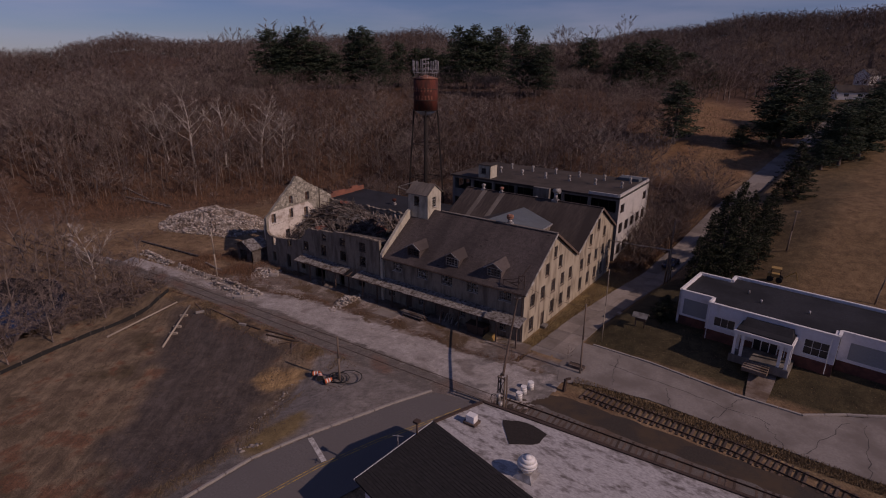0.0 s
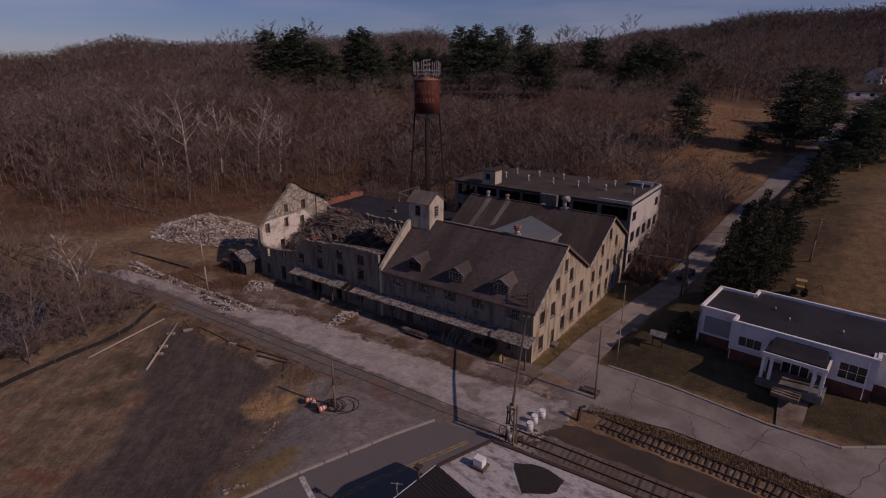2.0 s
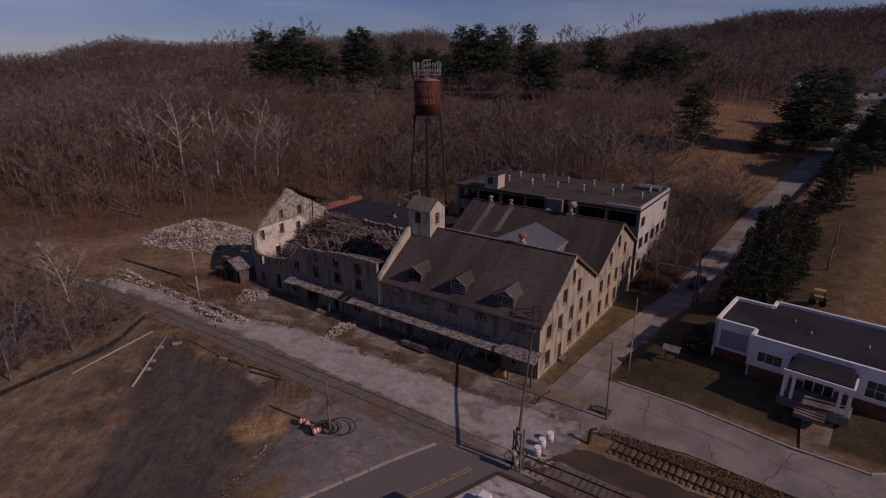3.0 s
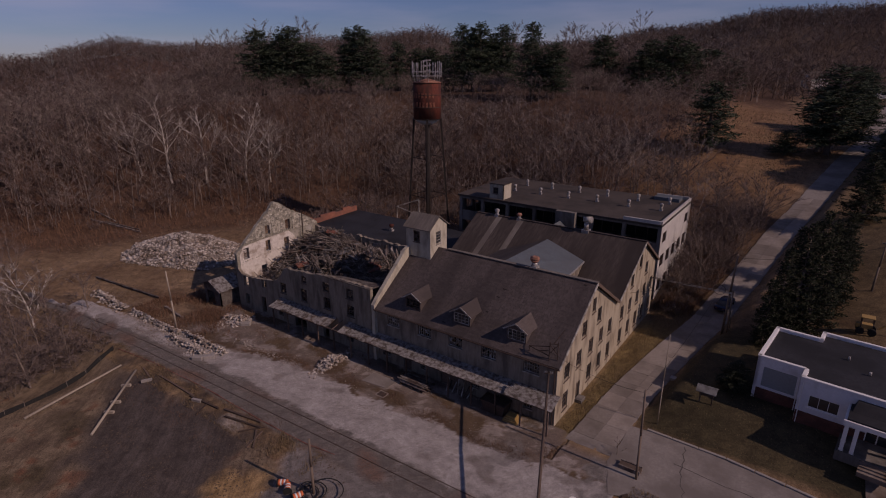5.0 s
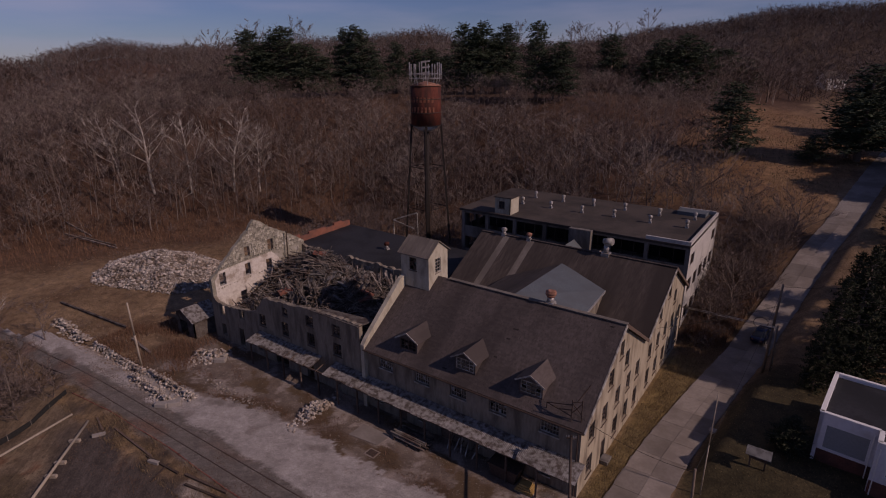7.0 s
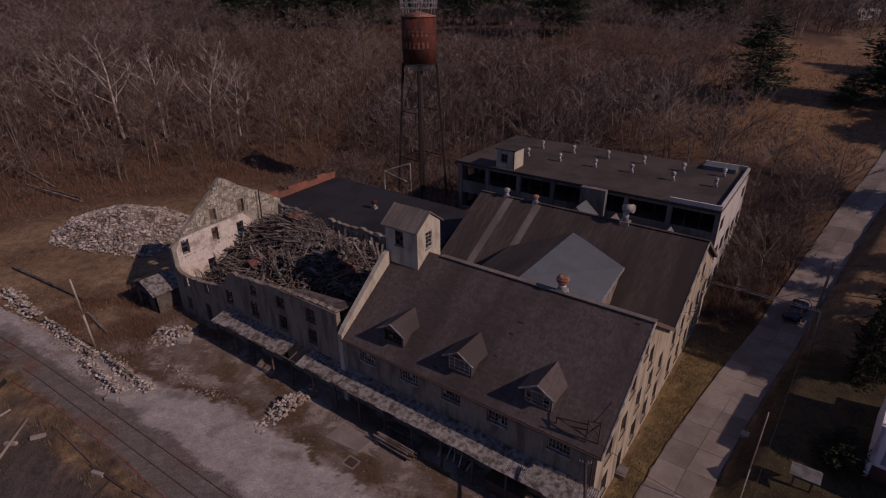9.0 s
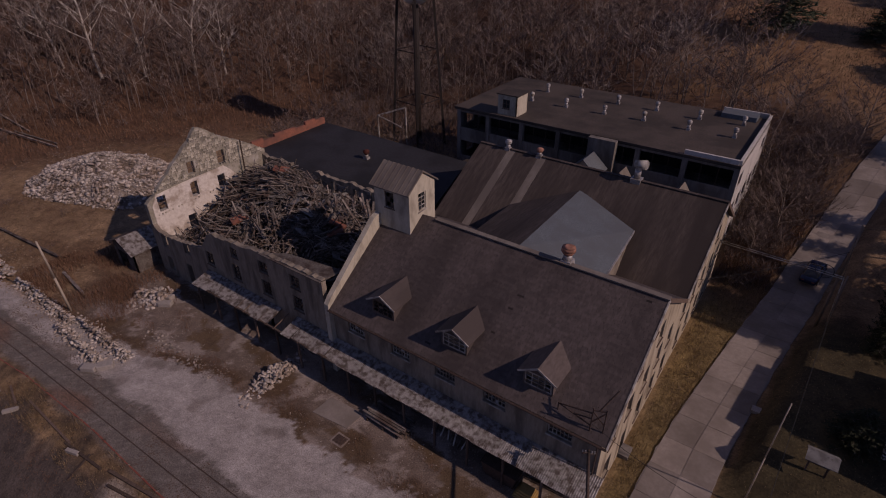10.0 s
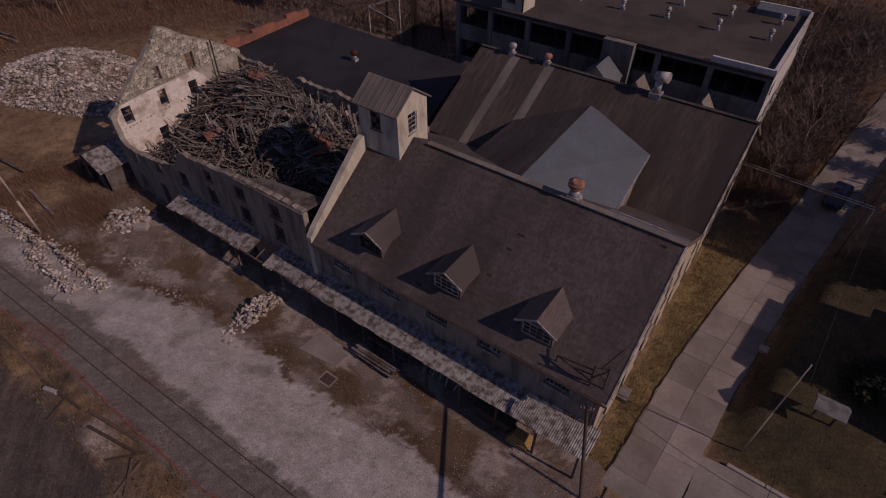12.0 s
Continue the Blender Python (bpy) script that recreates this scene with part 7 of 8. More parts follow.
for i, (x, y, h) in enumerate(((-189, 94, 28), (-194, 88, 26), (-184, 98, 27), (-173.6, 99, 30), (-164, 111, 29), (-158, 113, 26), (-110, 192, 26), (-114, 188, 24), (-92, 208, 25), (-85, 215, 26), (-78, 220, 25), (-66.8, 232, 30))):
    single_tree("skyline_tree", 760 + i, x, y, h, M["bark"], "tall rounded leafless tree above the hill woods", "skyline trees", 18, 14, 0.62, 0.3, 0.014, 0.045)
# drooping tan brush on the bank
for i, (x, y, h) in enumerate(((-58.5, -30, 5), (-60, -27, 5.5), (-57.5, -25, 4.5), (-61.5, -23.5, 5), (-58, -35, 5), (-63, -36, 5.5), (-57, -40, 4.5))):
    single_tree("bank_brush", 770 + i, x, y, h, M["bark"], "tan arching leafless brush on the bank", "bank brush", 16, 16, 0.9, 0.05, 0.012, 0.028, 0.45)


def conifer(name, seed, h, width, dense, needle, shape=0.8, bare=0.15, tuft=0.7, full=3.2, puff=1.0):
    """Trunk and whorls of boughs that carry many small tufts of needles. Returns the two meshes."""
    r = random.Random(seed)
    wood, leaf = Sticks(), Sticks()
    wood.limb(Vector((0, 0, -0.5)), Vector((0.1, 0.1, h * 0.6)), 0.022 * h, 0.012 * h)
    wood.limb(Vector((0.1, 0.1, h * 0.6)), Vector((0, 0, h * 0.98)), 0.012 * h, 0.02)
    rows_ = int(dense * h)
    for k in range(rows_):
        f = bare + (1 - bare) * (k + r.random()) / rows_
        z = f * h
        prof = (1 - f) ** shape if shape > 0 else (math.sin(min(1, (1 - f) * 1.25) * math.pi / 2))
        for j in range(5):
            if r.random() < 0.15:
                continue
            az = r.uniform(0, math.tau)
            ln = width * prof * r.uniform(0.55, 1.15) + 0.25
            d = Vector((math.cos(az), math.sin(az), r.uniform(-0.12, 0.3)))
            a, b = Vector((0, 0, z)), Vector((0, 0, z)) + d * ln
            wood.limb(a, b, 0.05, 0.015)
            for _ in range(max(4, int(ln * full))):
                g = r.uniform(0.3, 1.05)
                c = a.lerp(b, g) + Vector((r.uniform(-.35, .35), r.uniform(-.35, .35), r.uniform(-.15, .25))) * puff
                for _ in range(4):
                    q = Vector((r.uniform(-1, 1), r.uniform(-1, 1), r.uniform(-0.3, 0.8))).normalized() * tuft * r.uniform(0.5, 1.1)
                    leaf.twig(c, c + q, tuft * 0.16, r)
    return tri_mesh(name + "_trunk", *arr(wood), M["bark"]), tri_mesh(name + "_crown", *arr(leaf), needle)


def plant(name, meshes, x, y, h, base_h, label, group, rot=0.0, wide=1.0):
    e = thing(name, (x, y, land(x, y)), label, "tree", group)
    HOME[e.name] = Matrix.Identity(4)
    for nm, me in zip(("trunk", "crown"), meshes):
        o = new(nm, me)
        o.parent = e
    s = h / base_h
    e.matrix_basis = Matrix.Translation((x, y, land(x, y) - 0.2)) @ Matrix.Rotation(rot, 4, "Z") @ Matrix.Diagonal((s * wide, s * wide, s, 1))
    return e


pines = [conifer("pine", 800 + i, 24, 5.0, 1.7, M["needle"], 0.42, 0.12, 0.75, 5.0, 2.6) for i in range(4)]
pr = random.Random(15)
for x, y, h, half in ((-153, 84, 22, 6), (-150, 86, 17, 4), (-144, 91, 22.5, 6.8), (-139, 96, 17, 6), (-136, 100, 13.5, 4), (-148, 89, 20, 4.5), (-129.5, 110, 23, 5.6), (-135, 110, 22.3, 4.2), (-124, 111.5, 16.5, 4.6), (-126, 127, 18, 4),
                      (-120, 132, 15.5, 4.5), (-119, 139, 15.5, 5.4), (-114, 142, 13, 4), (-100, 133.5, 23.5, 4.8), (-94.7, 137, 24, 5.4), (-88.6, 144, 23, 4.8), (-97, 136, 21, 4.5), (-91.5, 141, 20, 4.2), (-67.6, 125, 23, 4.0), (-59.5, 125, 16.8, 4.4), (-62.5, 127, 13, 3.6),
                      (-58.6, 166, 18.5, 5), (-41.2, 166, 18.2, 5.2), (-35, 171, 20.2, 6.6), (-31, 179, 18.2, 4.9), (-28, 198.5, 15.7, 6.4), (-21.6, 205, 13.3, 5.6), (-44, 163, 14, 4.3)):
    plant("pine", pines[pr.randrange(4)], x, y, h, 24, "tall dark green white pine on the hill", "hill pines", pr.uniform(0, 6), half / (3.3 * h / 24))
for x, y, h, half in ((17, 115.6, 20.3, 6.0), (14.8, 118, 15, 4), (21.3, 150.7, 16.8, 3.2), (23.6, 147, 15.6, 2.9), (22.4, 143, 13.5, 3), (-8, 106.4, 17, 4.4), (29.7, 98, 13, 3.9), (32.1, 107.7, 12.4, 4.1), (31.2, 93.8, 12.5, 3.1), (34.5, 102, 13, 4), (36.5, 114, 13.5, 4.2), (38.5, 126, 14, 4.2), (40, 140, 15, 4.4), (28.1, 90.3, 6.7, 2.3), (8.5, 111, 6, 2.8)):
    plant("pine", pines[pr.randrange(4)], x, y, h, 24, "dark evergreen beside the climbing road", "roadside evergreens", pr.uniform(0, 6), half / (3.3 * h / 24))
cedars = [conifer("cedar", 830 + i, 12, 2.5, 4.4, M["needle_dark"], 0.0, 0.02, 0.42, 7.0) for i in range(3)]
for x, y, h, w in ((15.6, 28.0, 9.0, 0.72), (16.7, 29.6, 12.5, 0.72), (18.4, 31.5, 15.0, 0.75), (19.8, 33.2, 16.0, 0.75), (17.4, 33.6, 14.0, 0.72), (20.9, 38.0, 13.5, 0.82), (19.0, 37.0, 14.0, 0.78), (22.4, 42.0, 11.0, 0.85), (22.6, 53, 8.6, 1.2), (21.9, 47.5, 8.6, 1.0), (24.5, 70, 11.4, 1.4)):
    plant("cedar", cedars[pr.randrange(3)], x, y, h, 12, "dense dark cedar beside the road", "dark cedars", pr.uniform(0, 6), w)
plant("evergreen_shrub", cedars[1], 14.6, 15.4, 3.6, 12, "rounded evergreen shrub beside the white office", "", 0.3, 2.4)

# dry grass and weeds as blades
def blades(name, spots, material, label, hgt, w, seed, tilt=0.5):
    r = random.Random(seed)
    V, T = [], []
    for x, y in spots:
        z = land(x, y) - 0.08
        a, t = r.uniform(0, 6.28), r.uniform(0, tilt)
        h = hgt * r.uniform(0.5, 1.3)
        dx, dy = math.cos(a), math.sin(a)
        k = len(V)
        V += [(x - dy * w, y + dx * w, z), (x + dy * w, y - dx * w, z), (x + dx * h * t, y + dy * h * t, z + h)]
        T.append((k, k + 1, k + 2))
    return tagged(new(name, tri_mesh(name, V, T, material)), label, "grass", kind="stuff")


gr = random.Random(41)
spots = []
def fill(n, x0, x1, y0, y1, keep):
    out = []
    while len(out) < n:
        x, y = gr.uniform(x0, x1), gr.uniform(y0, y1)
        if gr.random() < keep(x, y):
            out.append((x, y))
    return out


blades("dry_grass", fill(22000, 0.4, 7.5, 0, 60, lambda x, y: 0 if x > road_x(y) - 2.35 else 0.5 + 0.5 * noise.noise((x * 0.6, y * 0.3, 1))), M["weed"], "yellow dry grass strip along the mill", 0.26, 0.018, 1)
blades("dry_grass", fill(9000, 9.5, 46, -6.2, -3.6, lambda x, y: 1 if -5.8 - (x - 12) * 0.05 < y < -4.0 - max(0, x - 26) * 0.04 else 0), M["weed"], "dry grass verge beside the siding", 0.3, 0.035, 2)
blades("weeds", fill(9500, -56, 2, -12.0, -0.6, lambda x, y: smooth(0.05, 0.5, noise.noise((x * 0.22, y * 0.5, 7)) + 0.55 * math.exp(-((y + 6.6 + 4.6 * smooth(-26, -56, x)) ** 2) / 0.7) - 0.5 * smooth(-6.9, -7.4, y + 4.6 * smooth(-26, -56, x)))), M["weed_red"], "brown weeds breaking through the yard", 0.3, 0.02, 3)
blades("weeds", fill(12000, -100, -52, -14, 24, lambda x, y: max(0, noise.noise((x * 0.1, y * 0.1, 2)) + 0.35)), M["weed"], "rough dry grass in the open plot", 0.26, 0.022, 4)
blades("weeds", fill(2200, -48, -14, -23, -17.2, lambda x, y: max(0, noise.noise((x * 0.3, y * 0.4, 8)) + 0.4)), M["weed_red"], "dry weeds along the bank", 0.3, 0.022, 5)
blades("brush_grass", fill(9000, 0.2, 7.5, 36, 64, lambda x, y: 0 if x > road_x(y) - 2.8 else 1), M["weed_red"], "tall russet grass beside the factory", 1.1, 0.04, 6)
blades("brush_grass", fill(7000, -66, -45, -11, -0.6, lambda x, y: max(0, nz(x, y, 0.25, 33) + 0.3) * smooth(-45, -50, x)), M["weed_red"], "tall russet grass and brush by the ruin's corner", 0.75, 0.025, 9)
blades("brush_grass", fill(3600, -56, -16, -20.2, -17.1, lambda x, y: max(0, nz(x, y, 0.3, 34) + 0.2)), M["weed"], "tan grass on the bank of the dirt lot", 0.4, 0.025, 10)
blades("brush_grass", fill(3200, -16, -9.5, -44, -24, lambda x, y: 1 if abs(x - (-13.2 - 0.33 * max(0, y + 36))) < 1.1 + 0.5 * nz(x, y, 0.5, 35) else 0), M["weed"], "yellow grass strip beside the kerb", 0.3, 0.025, 11)
blades("brush_grass", fill(16000, -135, -38.5, -8, 66, lambda x, y: smooth(-16, -4, max(y - 61, -(x + 122) * 0.84 + y * 0.5) + 7 * nz(x, y, 0.09, 36)) * smooth(16, 4, max(y - 61, -(x + 122) * 0.84 + y * 0.5)) * (0 if x > -61 and y < 35 else 1)), M["weed_red"], "dark russet brush along the wood's edge", 0.95, 0.045, 12)
blades("field_grass", fill(16000, 8, 46, 5.6, 70, lambda x, y: 0 if x < road_x(y) + 2.8 else 0.25 + 0.75 * max(0, noise.noise((x * 0.15, y * 0.15, 3)))), M["weed"], "short dry grass of lawn and field", 0.1, 0.03, 7)
blades("field_grass", fill(9000, -20, 20, 80, 175, lambda x, y: 0 if x > road_x(y) - 4 else 0.3 + max(0, noise.noise((x * 0.08, y * 0.08, 3)))), M["weed"], "tawny meadow grass", 0.45, 0.06, 8)

# ---------------------------------------------------------------- rubble
def rubble(name, label, spots, seed, smin=0.15, smax=0.5, material="stone", tops=120):
    """Broken stones: the largest lie as parts, the small ones are one loose mass."""
    r = random.Random(seed)
    x, y, z = spots(r)
    e = thing(name, (x, y, land(x, y)), label, "rubble")
    V, T = [], []
    protos = []
    for i in range(5):
        bm = bmesh.new()
        bmesh.ops.create_icosphere(bm, subdivisions=1, radius=1)
        for v in bm.verts:
            v.co *= r.uniform(0.55, 1.3)
            v.co.z *= 0.75
        bm.verts.index_update()
        bmesh.ops.triangulate(bm, faces=bm.faces[:])
        protos.append((np.array([tuple(v.co) for v in bm.verts]), np.array([[v.index for v in f.verts] for f in bm.faces])))
        bm.free()
    shared = [tri_mesh("stone", p, t, M[material]) for p, t in protos]
    base = 0
    return e, r, protos, shared


def heap_of_stones(name, label, places, seed, material="stone", biggest=100):
    """places: x, y, z, size."""
    r = random.Random(seed)
    e, _, protos, shared = rubble(name, label, lambda q: places[0][:3], seed, material=material)
    VV, TT, base = [], [], 0
    order = sorted(places, key=lambda p: -p[3])
    for n_, (x, y, z, s) in enumerate(order):
        k = r.randrange(5)
        m = Matrix.Translation((x, y, z)) @ Euler((r.uniform(-.6, .6), r.uniform(-.6, .6), r.uniform(0, 6.28))).to_matrix().to_4x4() @ Matrix.Diagonal((s * r.uniform(.8, 1.4), s * r.uniform(.6, 1.1), s * r.uniform(.5, .9), 1))
        if n_ < biggest:
            o = new("stone", shared[k])
            o.parent = e
            o.matrix_basis = Matrix.Translation(-e.location) @ m
        else:
            A_ = np.array(m)
            VV.append(protos[k][0] @ A_[:3, :3].T + A_[:3, 3])
            TT.append(protos[k][1] + base)
            base += len(protos[k][0])
    if VV:
        tagged(under(new("small_rubble", tri_mesh("small_rubble", np.concatenate(VV), np.concatenate(TT), M[material])), e), kind="stuff")
    return e


rq = random.Random(55)
pl = []
for _ in range(11500):
    a, d = rq.uniform(0, 6.283), math.sqrt(rq.random())
    out = 1 + 0.22 * noise.noise((1.3 * math.cos(a), 1.3 * math.sin(a), 7)) + 0.08 * noise.noise((4 * math.cos(a), 4 * math.sin(a), 8))
    x, y = -84 + 13.8 * d * out * math.cos(a), 9.5 + 9.8 * d * out * math.sin(a)
    x += 0.3 * (y - 9.5)
    lump = 0.9 * noise.noise((x * 0.22, y * 0.22, 4)) + 0.35 * noise.noise((x * 0.7, y * 0.7, 5))
    hgt = 3.7 * max(0, 1 - d ** 1.15) + lump * (1 - d * d)
    if noise.noise((x * 0.3, y * 0.3, 12)) > 0.3 and rq.random() < 0.75:
        continue
    pl.append((x, y, land(x, y) + max(0, hgt) + rq.uniform(-0.12, 0.1), rq.choice((0.05, 0.05, 0.06, 0.07, 0.08, 0.1, 0.12, 0.16, 0.2, 0.36)) * rq.uniform(0.6, 1.25)))
heap_of_stones("rubble_pile", "big pale heap of demolition stone on brown ground", pl, 61, biggest=150)
vs, fs = [], []
for j in range(13):
    for i in range(28):
        d, a = j / 12, i * math.tau / 28
        out = 1 + 0.22 * noise.noise((1.3 * math.cos(a), 1.3 * math.sin(a), 7)) + 0.08 * noise.noise((4 * math.cos(a), 4 * math.sin(a), 8))
        x, y = -84 + 13.6 * d * out * math.cos(a), 9.5 + 9.6 * d * out * math.sin(a)
        x += 0.3 * (y - 9.5)
        vs.append((x, y, land(x, y) + 3.7 * (1 - d ** 1.15) + 0.9 * noise.noise((x * 0.22, y * 0.22, 4)) * (1 - d * d) - 0.14))
for j in range(12):
    for i in range(28):
        fs.append((j * 28 + i, (j + 1) * 28 + i, (j + 1) * 28 + (i + 1) % 28, j * 28 + (i + 1) % 28))
under(new("stone_dust", mesh_of("stone_dust", vs, fs, mat("stone dust", (0.20, 0.165, 0.135), (0.30, 0.255, 0.215), (0.13, 0.10, 0.075), 4, 0.5))), bpy.data.objects["rubble_pile"])


def row_stones(a, b, width, n, hmax, smin, smax):
    out = []
    for _ in range(n):
        t = rq.random()
        w = rq.gauss(0, 0.42)
        x = a[0] + (b[0] - a[0]) * t
        y = a[1] + (b[1] - a[1]) * t + w * width
        out.append((x, y, land(x, y) + hmax * max(0, 1 - abs(w) * 1.4) * rq.random(), rq.uniform(smin, smax)))
    return out


heap_of_stones("stone_row", "low row of dumped stones beside the lane", row_stones((-64, -11.4), (-51.5, -11.3), 0.95, 420, 0.85, 0.09, 0.27) + row_stones((-52, -12.5), (-43.5, -12.8), 0.85, 320, 0.85, 0.09, 0.27) + row_stones((-51, -10.8), (-41.6, -10.9), 0.8, 320, 0.85, 0.09, 0.27), 62, "stone", biggest=150)
heap_of_stones("stone_row", "small heap of dumped stones among dry grass", row_stones((-77, -11.0), (-66.5, -11.8), 1.2, 240, 0.9, 0.14, 0.36), 63, "stone", biggest=60)
heap_of_stones("stone_heap", "heap of broken stone before the porch", row_stones((-29.3, -4.4), (-27.6, -4.2), 3.4, 420, 0.85, 0.09, 0.28), 64, "stone", biggest=50)
heap_of_stones("stone_heap", "heap of fallen masonry by the ruin's corner", row_stones((-50.5, -4.6), (-47.2, -3.6), 2.0, 340, 0.9, 0.1, 0.36), 65, "stone", biggest=50)
heap_of_stones("stone_scatter", "loose stones scattered over the weeds", row_stones((-44, -7.6), (-33, -7.8), 1.2, 120, 0.1, 0.06, 0.2), 66, "stone_dull", biggest=20)
heap_of_stones("court_rubble", "rubble and weeds in the gap behind the tower", row_stones((-24.5, 13.5), (-19.2, 14.5), 3.0, 130, 1.0, 0.15, 0.5), 67, biggest=20)
heap_of_stones("stone_scatter", "pale stones at the edge of the gravel shoulder", row_stones((-14.5, -33.5), (-18.5, -24), 1.6, 70, 0.1, 0.05, 0.15) + row_stones((-13.2, -36.5), (-11.2, -34.0), 0.8, 14, 0.1, 0.12, 0.32), 68, "stone_dull", biggest=20)
for x, y, a in ((-43.3, -13.6, 0.5), (-42.4, -12.6, 0.9), (-47.6, -3.2, 0.3), (-46.6, -4.0, 0.6)):
    bm = bmesh.new()
    box(bm, -0.7, 0.7, -0.4, 0.4, 0, 0.5)
    bmesh.ops.bevel(bm, geom=bm.edges[:], offset=0.05, segments=1, affect="EDGES")
    bm.transform(Matrix.Translation((x, y, land(x, y) - 0.05)) @ Matrix.Rotation(a, 4, "Z"))
    tagged(link("concrete_block", bm, M["kerb"], "broken pale concrete block on the ground"), category="block")

# ---------------------------------------------------------------- poles and cables
def timber_pole(name, foot, top, r0, label, material="pole", arms=(), steps=False, group="utility poles"):
    e = thing(name, foot, label, "pole", group)
    bm = bmesh.new()
    f, t = Vector(foot), Vector(top)
    tube(bm, f - Vector((0, 0, 0.4)), f.lerp(t, 0.5), r0, r0 * 0.88, 10)
    tube(bm, f.lerp(t, 0.5), t, r0 * 0.88, r0 * 0.72, 10)
    part("shaft", bm, M[material], e)
    for h, ln, dx, dy in arms:
        p = f.lerp(t, h)
        d = Vector((dx, dy, 0)) * ln / 2
        bm = bmesh.new()
        beam(bm, p - d + Vector((0.0, 0, 0)), p + d, 0.11, 0.13)
        arm = part("crossarm", bm, M["wood"], e)
        for s in (-0.95, -0.5, 0.5, 0.95):
            bm = bmesh.new()
            q = p + d * s
            tube(bm, q + Vector((0, 0, 0.06)), q + Vector((0, 0, 0.24)), 0.05, 0.035, 6)
            part("insulator", bm, M["galv"], arm)
    return e


timber_pole("bare_pole", (-13.5, -21.0, land(-13.5, -21)), (-13.6, -20.9, 5.6), 0.14, "short bare timber pole beside the sand", "pole")
timber_pole("bare_pole", (-53.9, -10.4, 0), (-53.2, -10.9, 9.1), 0.13, "pale bare timber pole leaning slightly", "polepale")
timber_pole("bare_pole", (9.5, -2.9, land(9.5, -2.9)), (9.1, -2.0, 8.9), 0.12, "bare timber pole at the road corner", "pole")
timber_pole("flag_pole", (8.8, 6.6, land(8.8, 6.6)), (8.9, 6.1, 10.8), 0.055, "slim bleached flagpole on the lawn", "polepale", group="")
timber_pole("utility_pole", (10.6, 31.2, land(10.6, 31.2)), (10.9, 31.4, 12.2), 0.16, "dark timber utility pole beside the road", "pole")
timber_pole("utility_pole", (26.4, 45.5, land(26.4, 45.5)), (26.7, 45.6, land(26.4, 45.5) + 7.0), 0.14, "timber pole with a lamp in the field", "pole", ((0.97, 0.9, 1, 0.2),))
timber_pole("utility_pole", (38.7, 33.5, land(38.7, 33.5)), (39.2, 33.6, land(38.7, 33.5) + 4.2), 0.12, "short dark timber pole in the field", "pole")
timber_pole("leaning_pole", (5.3, -15.0, 4.7), (-0.6, -0.8, 6.7), 0.14, "long dark timber pole leaning onto the mill eave", "wood_dark", ((0.985, 0.8, 0.9, 0.4),), group="")
stand = thing("pole_stand", (5.3, -15.0, 0), "braced timber stand with transformer drums and coiled cable", "pole stand")
for dx, dy in ((-0.45, -0.3), (0.45, -0.3), (-0.45, 0.3), (0.45, 0.3)):
    bm = bmesh.new()
    beam(bm, (5.3 + dx, -15 + dy, -0.3), (5.3 + dx * 0.8, -15 + dy * 0.8, 4.3), 0.14, 0.14)
    part("post", bm, M["pole"], stand)
for z0, z1 in ((0.4, 2.2), (2.2, 4.0)):
    for s in (-1, 1):
        bm = bmesh.new()
        beam(bm, (5.3 - 0.42 * s, -15.3, z0), (5.3 + 0.42 * s, -15.3, z1), 0.07, 0.07)
        part("brace", bm, M["pole"], stand)
for z in (2.2, 4.1):
    bm = bmesh.new()
    beam(bm, (4.8, -15.3, z), (5.8, -15.3, z), 0.1, 0.12)
    part("rail", bm, M["pole"], stand)
for x, z in ((5.2, 1.5), (5.45, 0.6)):
    bm = bmesh.new()
    tube(bm, (x, -15.6, z), (x, -15.6, z + 0.8), 0.22, 0.22, 12)
    part("drum", bm, M["galv"], stand)
bm = bmesh.new()
hoop_tube(bm, (4.6, -15.4, 1.2), (0.45, 0, 0), (0, 0, 0.7), 0.04)
part("cable_coil", bm, M["wire"], stand)
# bracket on the mill roof
br = thing("roof_bracket", (-1.4, 0.2, 8.0), "dark steel cable bracket on the mill roof", "bracket")
for a, b in (((-1.0, 0.0, 7.5), (-1.0, 0.0, 9.6)), ((-0.2, 0.2, 7.6), (-0.2, 0.2, 9.7)), ((-1.0, 0.0, 9.4), (-0.2, 0.2, 9.5)), ((-1.0, 0.0, 8.3), (-0.2, 0.2, 9.4)), ((-1.0, 0.0, 9.3), (-0.2, 0.2, 8.3)), ((-3.4, 0.3, 8.3), (-1.0, 0.0, 9.1)), ((-3.4, 0.3, 8.3), (-1.0, 0.0, 8.0)), ((-3.4, 0.3, 7.5), (-3.4, 0.3, 8.4)), ((-2.2, 0.15, 8.2), (-1.0, 0.0, 8.6)), ((-0.6, 0.1, 9.5), (0.1, 1.0, 10.9))):
    bm = bmesh.new()
    beam(bm, a, b, 0.07, 0.07)
    part("bar", bm, M["steel"], br)


def cable(name, a, b, sag, r, label, n=18):
    cu = bpy.data.curves.new(name, "CURVE")
    cu.dimensions, cu.bevel_depth, cu.bevel_resolution = "3D", r, 1
    s = cu.splines.new("POLY")
    s.points.add(n)
    for i in range(n + 1):
        t = i / n
        p = Vector(a).lerp(Vector(b), t)
        s.points[i].co = (p.x, p.y, p.z - sag * 4 * t * (1 - t), 1)
    cu.materials.append(M["wire"])
    return tagged(new(name, cu), label, "cable")


